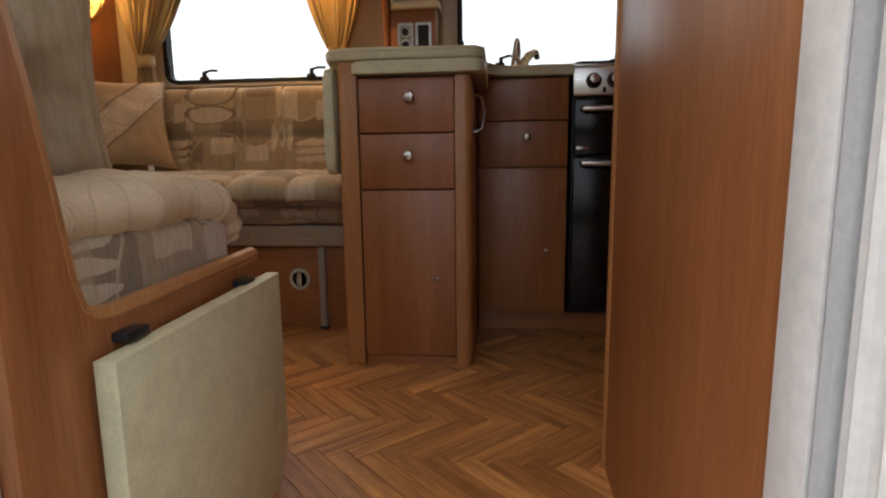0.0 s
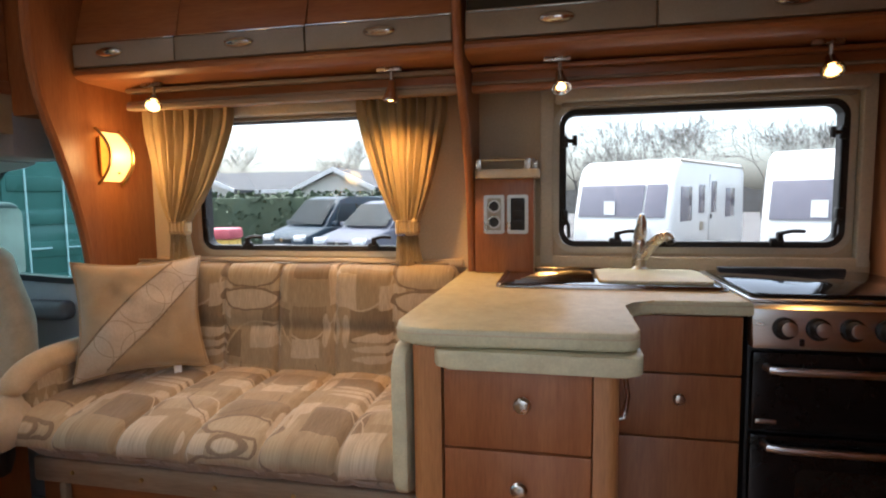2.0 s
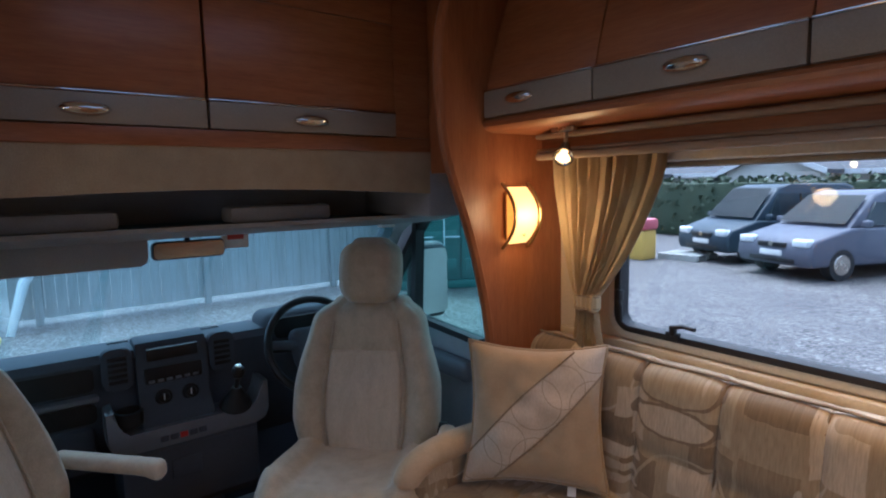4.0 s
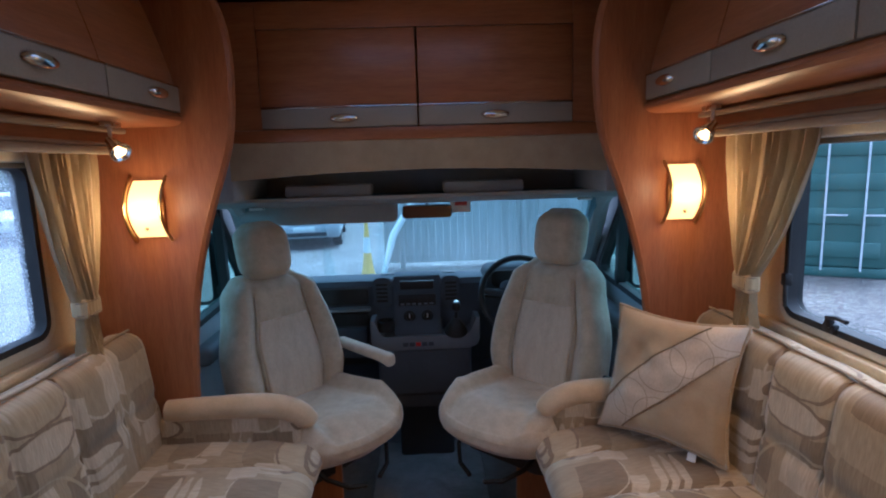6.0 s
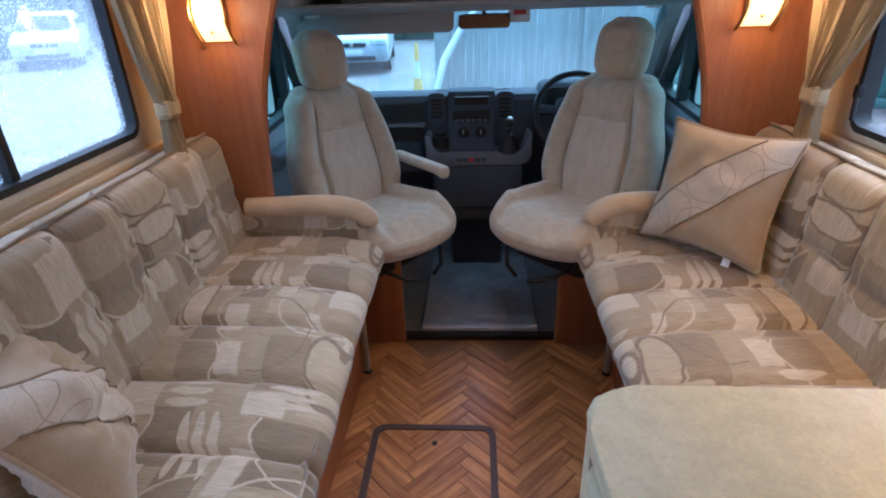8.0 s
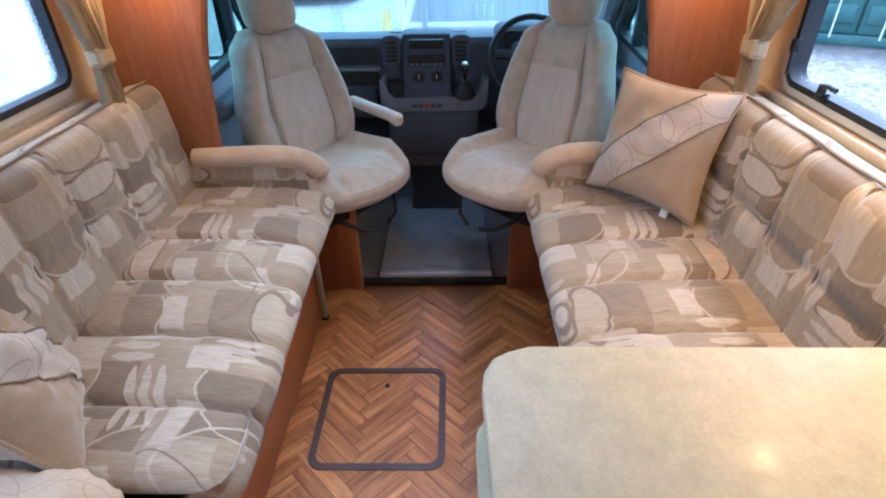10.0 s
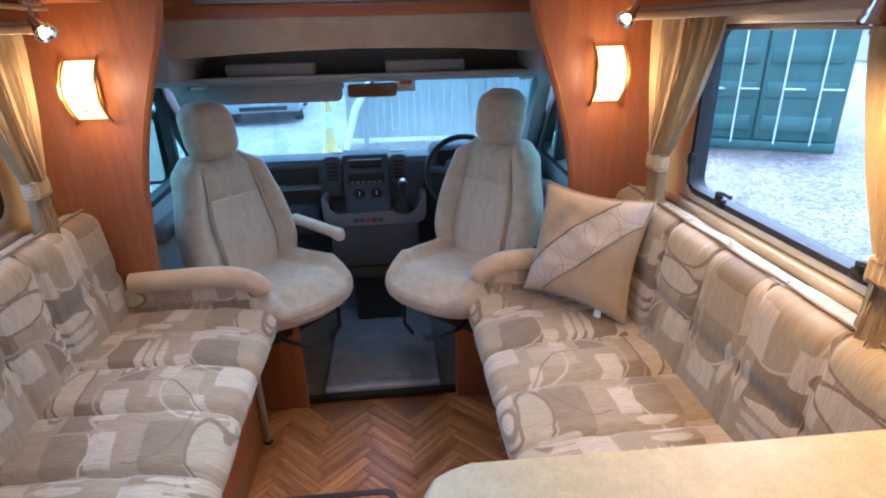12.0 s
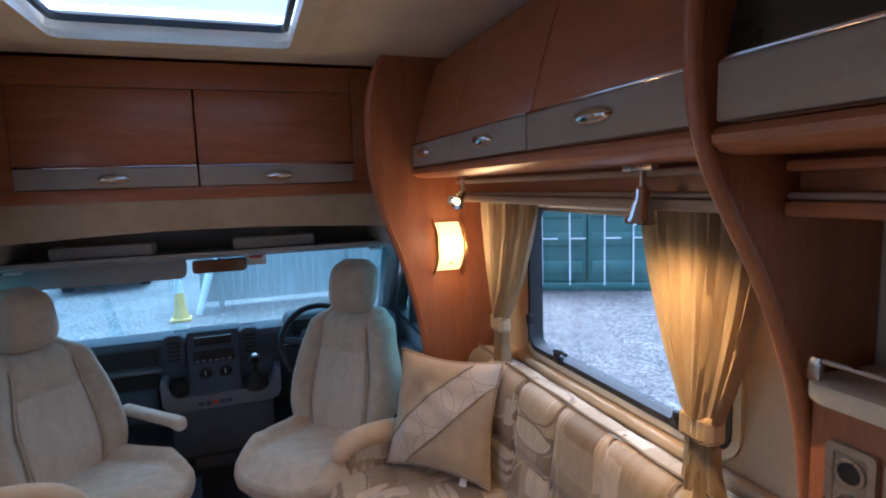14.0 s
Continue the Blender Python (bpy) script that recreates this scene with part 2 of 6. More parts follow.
M_BLACK = mat("black_plastic", (0.012, 0.012, 0.013), (0.02, 0.02, 0.02), spec=0.35, rough=0.45, bump=0.05)
M_BLACKGLASS = mat("black_oven_glass", (0.008, 0.008, 0.008), (0.011, 0.01, 0.01), rough=0.16, bump=0.0, spec=0.3)
M_HOBGLASS = mat("glossy_black_hob_glass", (0.006, 0.006, 0.007), (0.008, 0.008, 0.009), rough=0.09, bump=0.0, spec=0.6)
M_RUBBER = mat("black_rubber", (0.015, 0.015, 0.015), (0.03, 0.03, 0.03), rough=0.7)
M_WHITE = mat("white_plastic", (0.76, 0.77, 0.76), (0.7, 0.71, 0.7), rough=0.35, fine=80, bump=0.03)
M_CREAMPL = mat("cream_plastic", (0.66, 0.6, 0.46), (0.6, 0.55, 0.42), rough=0.42, bump=0.03)
M_CURTAIN = mat("cream_curtain_cloth", (0.62, 0.475, 0.26), (0.52, 0.39, 0.2), rough=0.9, scale=30, stretch=(1, 1, 0.15), fine=300, bump=0.3, sheen=0.3)
M_SOFA = upholstery("patchwork_sofa_cloth", [(0.265, 0.2, 0.125), (0.4, 0.312, 0.195), (0.31, 0.234, 0.142), (0.475, 0.385, 0.25)])
M_CUSHION = mat("sand_chenille", (0.49, 0.365, 0.215), (0.41, 0.3, 0.175), rough=0.95, scale=10, stretch=(1, 1, 0.3), fine=320, bump=0.6, sheen=0.4)
M_CUSHION2 = mat("pale_cushion_panel", (0.62, 0.465, 0.285), (0.53, 0.39, 0.23), rough=0.95, scale=18, fine=300, bump=0.5, sheen=0.3)
M_PIPING = mat("brown_piping", (0.3, 0.225, 0.14), rough=0.9)
M_SEAT = mat("cab_seat_velour", (0.56, 0.47, 0.335), (0.45, 0.37, 0.255), rough=0.95, scale=22, fine=240, bump=0.6, sheen=0.4)
M_SEATMID = mat("cab_seat_cord_panel", (0.63, 0.54, 0.41), (0.53, 0.445, 0.33), rough=0.95, scale=30, stretch=(1, 1, 0.3), fine=260, bump=0.5, sheen=0.4)
M_DASH = mat("charcoal_dashboard", (0.075, 0.085, 0.1), (0.085, 0.096, 0.112), spec=0.1, rough=0.75, fine=240, bump=0.2)
M_DASH2 = mat("grey_dash_moulding", (0.17, 0.182, 0.2), (0.15, 0.162, 0.18), spec=0.35, rough=0.55, fine=240, bump=0.15)
M_HEADLINE = mat("grey_headlining", (0.36, 0.375, 0.39), (0.32, 0.335, 0.35), rough=0.9, fine=260, bump=0.3)
M_CABGREY = mat("light_grey_cab_trim", (0.44, 0.455, 0.47), (0.39, 0.405, 0.42), rough=0.6, fine=200, bump=0.15)
M_CARPET = mat("grey_cab_carpet", (0.31, 0.32, 0.335), (0.24, 0.25, 0.265), rough=1.0, scale=20, fine=300, bump=0.7)
# Pale bluish base stands in for the windscreen's reflection in the film.
M_MATSHEET = mat("clear_film_on_mat", (0.62, 0.64, 0.67), (0.5, 0.52, 0.55), rough=0.22, scale=9, fine=22, bump=0.9, dist=0.01, coat=1.0)
M_HATCH = mat("dark_brown_hatch_frame", (0.075, 0.04, 0.034), rough=0.5)
M_GLASS = glass("clear_pane", (0.93, 0.96, 0.96))
M_GLASSTINT = wet_glass("green_tinted_wet_cab_glass", (0.47, 0.71, 0.76), 0.035, 60)
M_GLASSSIDE = glass("green_tinted_side_glass", (0.62, 0.84, 0.82))
M_GLASSRAIN = wet_glass("rain_spotted_pane", (0.9, 0.95, 0.97), 0.42, 130)
M_SHADE = glow("lit_opal_glass", (1.0, 0.5, 0.11), 0.65)
M_BULB = glow("lit_halogen", (1.0, 0.5, 0.13), 4.0)
M_BRASS = mat("brass_edge", (0.6, 0.42, 0.18), rough=0.3, metal=1.0, bump=0.02)
M_DARKPANE = mat("smoked_door_glass", (0.03, 0.028, 0.024), rough=0.12, bump=0.0)

# ---- mesh helpers ----
C = 2.07
PLACE = [Matrix.Identity(4)]         # where the next things stand


def drawn_in(k):
    """Scale about a point at eye height in the lounge."""
    e = Matrix.Translation((0.59, 2.13, 1.41))
    return e @ Matrix.Scale(k, 4) @ e.inverted()


def my(y, side):
    """y on the offside (side 1), or mirrored to the nearside (side -1)."""
    return y if side > 0 else 2 * C - y


def thing(name, at, label, category, group="", kind=""):
    ob = new(name)
    ob.empty_display_size = 0.05
    ob.location = PLACE[0] @ Vector(at)
    return tagged(ob, label, category, group, kind)


def origin_of(ob):
    v = Vector((0, 0, 0))
    while ob:
        v += ob.location
        ob = ob.parent
    return v


def finish(name, bm, material, smooth=35):
    me = bpy.data.meshes.new(name)
    bmesh.ops.recalc_face_normals(bm, faces=bm.faces[:])
    bm.to_mesh(me)
    bm.free()
    me.materials.append(material)
    if smooth:
        me.shade_smooth()
        me.set_sharp_from_angle(angle=radians(smooth))
    return me


def part(name, bm, material, parent, label="", smooth=35):
    o = origin_of(parent)
    bm.transform(PLACE[0])
    bmesh.ops.translate(bm, vec=-o, verts=bm.verts[:])
    ob = new(name, finish(name, bm, material, smooth))
    ob.parent = parent
    return tagged(ob, label)


def solid(name, bm, material, label="", category="", kind="", group="", smooth=35):
    """A top-level mesh."""
    bm.transform(PLACE[0])
    return tagged(new(name, finish(name, bm, material, smooth)), label, category, group, kind)


def box(x0, x1, y0, y1, z0, z1, bevel=0.0, seg=2, bm=None):
    bm = bm or bmesh.new()
    r = bmesh.ops.create_cube(bm, size=1.0)
    m = Matrix.Translation(((x0 + x1) / 2, (y0 + y1) / 2, (z0 + z1) / 2)) @ Matrix.Diagonal((abs(x1 - x0), abs(y1 - y0), abs(z1 - z0), 1))
    bmesh.ops.transform(bm, matrix=m, verts=r["verts"])
    if bevel:
        es = {e for v in r["verts"] for e in v.link_edges}
        bmesh.ops.bevel(bm, geom=list(es), offset=bevel, segments=seg, affect="EDGES", profile=0.5)
    return bm


def cyl(p0, p1, r0, r1=None, seg=16, bm=None):
    bm = bm or bmesh.new()
    p0, p1 = Vector(p0), Vector(p1)
    d = p1 - p0
    m = Matrix.Translation((p0 + p1) / 2) @ d.to_track_quat("Z", "Y").to_matrix().to_4x4()
    bmesh.ops.create_cone(bm, cap_ends=True, segments=seg, radius1=r0, radius2=r0 if r1 is None else r1, depth=d.length, matrix=m)
    return bm


def tube(pts, r, seg=8, bm=None, closed=False, radii=None):
    bm = bm or bmesh.new()
    pts = [Vector(p) for p in pts]
    rings = []
    n = len(pts)
    up = None
    for i, p in enumerate(pts):
        a = pts[i - 1] if (i or closed) else p
        b = pts[(i + 1) % n] if (i < n - 1 or closed) else p
        d = (b - a).normalized()
        if up is None:
            up = d.orthogonal().normalized()
        up = (up - d * up.dot(d)).normalized()
        s = d.cross(up)
        rr = radii[i] if radii else r
        rings.append([bm.verts.new(p + (up * math.cos(k * math.tau / seg) + s * math.sin(k * math.tau / seg)) * rr) for k in range(seg)])
    for i in range(n if closed else n - 1):
        a, b = rings[i], rings[(i + 1) % n]
        for k in range(seg):
            bm.faces.new((a[k], a[(k + 1) % seg], b[(k + 1) % seg], b[k]))
    if not closed:
        bm.faces.new(rings[0])
        bm.faces.new(rings[-1][::-1])
    return bm


def prism(pts, axis, a, b, bevel=0.0, seg=2, bm=None):
    """A plate: a 2D outline swept along an axis from a to b. Outline axes: x:(y,z) y:(x,z) z:(x,y)."""
    bm = bm or bmesh.new()
    put = {"x": lambda p, t: (t, p[0], p[1]), "y": lambda p, t: (p[0], t, p[1]), "z": lambda p, t: (p[0], p[1], t)}[axis]
    v0 = [bm.verts.new(put(p, a)) for p in pts]
    v1 = [bm.verts.new(put(p, b)) for p in pts]
    f0, f1 = bm.faces.new(v0), bm.faces.new(v1[::-1])
    for i in range(len(pts)):
        j = (i + 1) % len(pts)
        bm.faces.new((v0[i], v1[i], v1[j], v0[j]))
    if bevel:
        es = list(f0.edges) + list(f1.edges)
        bmesh.ops.bevel(bm, geom=es, offset=bevel, segments=seg, affect="EDGES", profile=0.5)
    return bm


def rrect(x0, x1, y0, y1, r, n=6, corners=(1, 1, 1, 1)):
    """Rounded rectangle outline, corners from lower left anticlockwise."""
    out = []
    for (cx, cy, a0, on) in ((x0 + r, y0 + r, 180, corners[0]), (x1 - r, y0 + r, 270, corners[1]), (x1 - r, y1 - r, 0, corners[2]), (x0 + r, y1 - r, 90, corners[3])):
        if on:
            out += [(cx + r * math.cos(radians(a0 + 90 * k / n)), cy + r * math.sin(radians(a0 + 90 * k / n))) for k in range(n + 1)]
        else:
            out.append((x0 if cx < (x0 + x1) / 2 else x1, y0 if cy < (y0 + y1) / 2 else y1))
    return out


def ringframe(outer, inner, axis, a, b, bm=None):
    """A frame between two outlines with as many points."""
    bm = bm or bmesh.new()
    put = {"x": lambda p, t: (t, p[0], p[1]), "y": lambda p, t: (p[0], t, p[1]), "z": lambda p, t: (p[0], p[1], t)}[axis]
    o0, o1 = [bm.verts.new(put(p, a)) for p in outer], [bm.verts.new(put(p, b)) for p in outer]
    i0, i1 = [bm.verts.new(put(p, a)) for p in inner], [bm.verts.new(put(p, b)) for p in inner]
    n = len(outer)
    for k in range(n):
        j = (k + 1) % n
        for q in ((o0[k], o0[j], o1[j], o1[k]), (i0[k], i1[k], i1[j], i0[j]), (o0[k], i0[k], i0[j], o0[j]), (o1[k], o1[j], i1[j], i1[k])):
            bm.faces.new(q)
    return bm


def lathe(profile, at, direction, seg=24, bm=None):
    """Turned body: (radius, height) pairs along a direction."""
    bm = bm or bmesh.new()
    m = Matrix.Translation(at) @ Vector(direction).to_track_quat("Z", "Y").to_matrix().to_4x4()
    rings = [[bm.verts.new(m @ Vector((r * math.cos(k * math.tau / seg), r * math.sin(k * math.tau / seg), h))) for k in range(seg)] for r, h in profile]
    for a, b in zip(rings, rings[1:]):
        for k in range(seg):
            bm.faces.new((a[k], a[(k + 1) % seg], b[(k + 1) % seg], b[k]))
    bm.faces.new(rings[0])
    bm.faces.new(rings[-1][::-1])
    return bm


def soft_box(centre, half, r, n=14, fn=None, uv=None, bm=None):
    """A cushion body: a fine box with rounded edges; fn(p, q) moves points, q in -1..1; uv(p) gives the cloth's place in metres."""
    bm = bm or bmesh.new()
    c, h = Vector(centre), Vector(half)
    cache = {}

    def vert(q):
        key = tuple(round(t, 5) for t in q)
        if key not in cache:
            p = Vector((q[0] * h[0], q[1] * h[1], q[2] * h[2]))
            rr = min(r, *h)
            inner = Vector([max(-(h[k] - rr), min(h[k] - rr, p[k])) for k in range(3)])
            d = p - inner
            if d.length > 1e-9:
                p = inner + d.normalized() * rr
            p = p + c
            if fn:
                p = fn(p, q)
            cache[key] = bm.verts.new(p)
        return cache[key]

    steps = []
    ns = n if isinstance(n, tuple) else (n, n, n)
    for k in range(3):
        e = min(0.9, min(r, *h) / h[k])
        m = max(3, ns[k])
        a = [-1 + e * (1 - math.cos(i / 4 * math.pi / 2)) for i in range(5)]
        mid = [(-1 + e) + (2 - 2 * e) * i / m for i in range(1, m)]
        steps.append(a + mid + [-t for t in a[::-1]])
    faces = []
    for ax in range(3):
        u, v = (ax + 1) % 3, (ax + 2) % 3
        for s in (-1, 1):
            for i in range(len(steps[u]) - 1):
                for j in range(len(steps[v]) - 1):
                    q = []
                    for di, dj in ((0, 0), (1, 0), (1, 1), (0, 1)):
                        t = [0, 0, 0]
                        t[ax], t[u], t[v] = s, steps[u][i + di], steps[v][j + dj]
                        q.append(vert(t))
                    if len(set(q)) == 4:
                        faces.append(bm.faces.new(q))
    if uv:
        layer = bm.loops.layers.uv.new("cloth")
        for f in faces:
            for l in f.loops:
                l[layer].uv = uv(l.vert.co)
    return bm


def fillet(pts, r, n=5):
    """Round the corners of an outline."""
    out = []
    for k, p in enumerate(pts):
        p, a, b = Vector(p), Vector(pts[k - 1]), Vector(pts[(k + 1) % len(pts)])
        da, db = (a - p), (b - p)
        q = min(r, da.length * 0.45, db.length * 0.45)
        s, e = p + da.normalized() * q, p + db.normalized() * q
        for i in range(n + 1):
            t = i / n
            out.append(tuple(s * (1 - t) ** 2 + p * 2 * t * (1 - t) + e * t * t))
    return out


def spline(pts, n=5):
    """A smooth line through points."""
    v = [Vector(p) for p in pts]
    out = []
    for k in range(len(v) - 1):
        p0, p1, p2, p3 = v[max(k - 1, 0)], v[k], v[k + 1], v[min(k + 2, len(v) - 1)]
        for i in range(n):
            t = i / n
            out.append(0.5 * (2 * p1 + (p2 - p0) * t + (2 * p0 - 5 * p1 + 4 * p2 - p3) * t * t + (3 * p1 - p0 - 3 * p2 + p3) * t ** 3))
    return [tuple(p) for p in out] + [tuple(v[-1])]


def smoothstep(a, b, x):
    t = max(0.0, min(1.0, (x - a) / (b - a)))
    return t * t * (3 - 2 * t)


def text_mesh(name, body, size, m, material, parent, depth=0.0006):
    cu = bpy.data.curves.new(name, "FONT")
    cu.body, cu.size, cu.align_x, cu.align_y, cu.extrude = body, size, "CENTER", "CENTER", depth
    tmp = bpy.data.objects.new(name, cu)
    scene.collection.objects.link(tmp)
    me = bpy.data.meshes.new_from_object(tmp.evaluated_get(bpy.context.evaluated_depsgraph_get()))
    bpy.data.objects.remove(tmp)
    bm = bmesh.new()
    bm.from_mesh(me)
    bm.transform(m)
    return part(name, bm, material, parent)

# ---- shell of the motorhome ----
YW, YN = 3.08, 2 * C - 3.08          # inner faces of the offside and nearside walls
W1 = (-0.97, -0.16, 0.955, 1.435)    # sofa window, offside
W2 = (0.345, 1.175, 0.975, 1.415)    # kitchen window
W3 = (-0.985, -0.02, 0.97, 1.435)    # sofa window, nearside
DOOR = (0.106, 0.728, 0.0, 1.86)


def wall_boxes(bm, x0, x1, y0, y1, z0, z1, holes):
    """Wall boards round the openings, butted."""
    xs = x0
    for hx0, hx1, hz0, hz1 in sorted(holes):
        if hx0 > xs:
            box(xs, hx0, y0, y1, z0, z1, bm=bm)
        if hz0 > z0:
            box(hx0, hx1, y0, y1, z0, hz0, bm=bm)
        if hz1 < z1:
            box(hx0, hx1, y0, y1, hz1, z1, bm=bm)
        xs = hx1
    if xs < x1:
        box(xs, x1, y0, y1, z0, z1, bm=bm)
    return bm


solid("floor", box(-1.33, 1.9, YN - 0.05, YW + 0.05, -0.05, -0.006), M_SUB, "brown herringbone wood-look floor", "floor", "structure")
solid("wall_offside", wall_boxes(bmesh.new(), -1.2, 1.9, YW, YW + 0.035, -0.05, 2.0, [W1, W2]), M_CREAM, "cream board side wall with two windows", "wall", "structure")
solid("wall_nearside", wall_boxes(bmesh.new(), -1.2, 1.9, YN - 0.035, YN, -0.05, 2.0, [W3, DOOR]), M_CREAM, "cream board side wall with window and doorway", "wall", "structure")
solid("wall_rear", box(1.9, 1.94, YN - 0.035, YW + 0.035, -0.05, 2.0), M_WOODZ, "cherry wood rear partition", "wall", "structure")
RL = (-1.09, -0.45, 1.765, 2.375)
bm = bmesh.new()
ZC = 1.93
for a in ((-1.36, RL[0], YN, YW), (RL[1], 1.9, YN, YW), (RL[0], RL[1], YN, RL[2]), (RL[0], RL[1], RL[3], YW)):
    box(a[0], a[1], a[2], a[3], ZC, ZC + 0.05, bm=bm)
solid("ceiling", bm, M_CEIL, "off-white ceiling with a square rooflight opening", "ceiling", "structure")

# rooflight with its frame and pale blind
rl = thing("rooflight", (-0.77, C, ZC), "square rooflight with pale frame and translucent pane", "rooflight")
o, i = rrect(RL[0] - 0.05, RL[1] + 0.05, RL[2] - 0.05, RL[3] + 0.05, 0.04), rrect(RL[0] + 0.012, RL[1] - 0.012, RL[2] + 0.012, RL[3] - 0.012, 0.03)
part("frame", ringframe(o, i, "z", ZC - 0.022, ZC - 0.002), M_CREAMPL, rl)
part("seal", ringframe(rrect(RL[0] + 0.013, RL[1] - 0.013, RL[2] + 0.013, RL[3] - 0.013, 0.03), rrect(RL[0] + 0.028, RL[1] - 0.028, RL[2] + 0.028, RL[3] - 0.028, 0.03), "z", ZC + 0.02, ZC + 0.035), M_RUBBER, rl)
# Grey tint added to dim the daylight; the pane itself is pale.
part("pane", prism(i, "z", ZC + 0.065, ZC + 0.07), glass("dimming_rooflight_pane", (0.62, 0.65, 0.68)), rl)
bm = bmesh.new()
for k in range(14):
    cyl((RL[0] + 0.25, RL[2] + 0.16 + k * 0.022, ZC + 0.06), (RL[0] + 0.25, RL[2] + 0.16 + k * 0.022, ZC + 0.063), 0.004, seg=6, bm=bm)
part("vent_dots", bm, M_GREYTRIM, rl)
part("catch", box(RL[0] - 0.035, RL[0] - 0.02, C + 0.1, C + 0.16, ZC - 0.03, ZC - 0.021, 0.003), M_CREAMPL, rl)


def caravan_window(name, w, y, side, label, latches=(), stays=(), mullion=None, pane=None):
    """Acrylic window: black rubber frame, pane, catches and side stays. side: the way to the outside."""
    x0, x1, z0, z1 = w
    t = thing(name, ((x0 + x1) / 2, y, z0), label, "window", kind="structure")
    r = 0.05
    outer = rrect(x0, x1, z0, z1, r)
    inner = rrect(x0 + 0.017, x1 - 0.017, z0 + 0.017, z1 - 0.017, r - 0.014)
    part("window_frame", ringframe(outer, inner, "y", y - 0.012 * side, y + 0.034 * side), M_RUBBER, t, "black rubber frame")
    lip_o, lip_i = rrect(x0 - 0.02, x1 + 0.02, z0 - 0.02, z1 + 0.02, r + 0.018), rrect(x0 - 0.001, x1 + 0.001, z0 - 0.001, z1 + 0.001, r)
    part("inner_lip", ringframe(lip_o, lip_i, "y", y - 0.009 * side, y - 0.001 * side), M_CREAMPL, t, "cream plastic surround")
    p = part("pane", prism(rrect(x0 + 0.02, x1 - 0.02, z0 + 0.02, z1 - 0.02, r - 0.018), "y", y + 0.016 * side, y + 0.02 * side), pane or M_GLASS, t)
    p.visible_shadow = False
    if mullion:
        part("mullion", box(mullion - 0.011, mullion + 0.011, y - 0.008 * side, y + 0.03 * side, z0 + 0.02, z1 - 0.02, 0.003), M_RUBBER, t)
    for lx in latches:
        bm = box(lx - 0.028, lx + 0.012, y - 0.022 * side, y - 0.004 * side, z0 + 0.002, z0 + 0.03, 0.006)
        box(lx - 0.012, lx + 0.006, y - 0.03 * side, y - 0.012 * side, z0 + 0.02, z0 + 0.05, 0.005, bm=bm)
        tube([(lx - 0.004, y - 0.026 * side, z0 + 0.044), (lx + 0.03, y - 0.03 * side, z0 + 0.052), (lx + 0.062, y - 0.03 * side, z0 + 0.05)], 0.006, 8, bm=bm)
        part("catch", bm, M_BLACK, t)
    for sx, sgn in stays:
        bm = cyl((sx, y - 0.014 * side, z0 + 0.07), (sx, y - 0.014 * side, z1 - 0.08), 0.0045, seg=8)
        box(sx - 0.011, sx + 0.011, y - 0.026 * side, y - 0.004 * side, z0 + 0.085, z0 + 0.12, 0.005, bm=bm)
        box(sx - 0.01, sx + 0.01, y - 0.026 * side, y - 0.004 * side, z1 - 0.12, z1 - 0.085, 0.005, bm=bm)
        cyl((sx, y - 0.02 * side, z1 - 0.1), (sx + 0.032 * sgn, y - 0.024 * side, z1 - 0.1), 0.007, seg=8, bm=bm)
        cyl((sx + 0.03 * sgn, y - 0.024 * side, z1 - 0.116), (sx + 0.03 * sgn, y - 0.024 * side, z1 - 0.084), 0.008, seg=8, bm=bm)
        tube([(sx, y - 0.02 * side, z0 + 0.1), (sx + 0.012 * sgn, y - 0.024 * side, z0 + 0.07), (sx + 0.014 * sgn, y - 0.024 * side, z0 + 0.03)], 0.006, 8, bm=bm)
        part("stay", bm, M_BLACK, t)
    return t


caravan_window("window_1", W1, YW, 1, "black-framed acrylic sofa window with catches", (-0.775, -0.285), ((W1[0] + 0.018, 1),))
caravan_window("window_2", W2, YW, 1, "black-framed acrylic kitchen window with catches and stays", (0.53, 1.0), ((W2[0] + 0.018, 1), (W2[1] - 0.02, -1)))
caravan_window("window_3", W3, YN, -1, "black-framed sliding sofa window wet with rain", (), (), -0.505, M_GLASSRAIN)
solid("trim_window_post", prism([(0.285, 0.92), (0.325, 0.92), (0.325, 1.5), (0.285, 1.5)], "y", YW - 0.03, YW - 0.001, 0.004), M_CREAMPL, "cream upright trim beside the kitchen window", "trim", "structure")
solid("trim_window_post", prism([(1.2, 0.92), (1.235, 0.92), (1.235, 1.5), (1.2, 1.5)], "y", YW - 0.03, YW - 0.001, 0.004), M_CREAMPL, "cream upright trim beside the kitchen window", "trim", "structure")
solid("window_sill", box(0.03, 1.24, YW - 0.028, YW - 0.001, 0.9, 0.945, 0.006), M_CREAM, "cream upstand below the kitchen window", "sill", "structure")
for side in (1, -1):
    ya, yb = sorted((my(YW - 0.03, side), my(YW - 0.001, side)))
    solid("window_sill", box(-1.16, 0.03 if side > 0 else 0.13, ya, yb, 0.9, 0.93, 0.008), M_CREAM, "cream ledge below the sofa window", "sill", "structure")


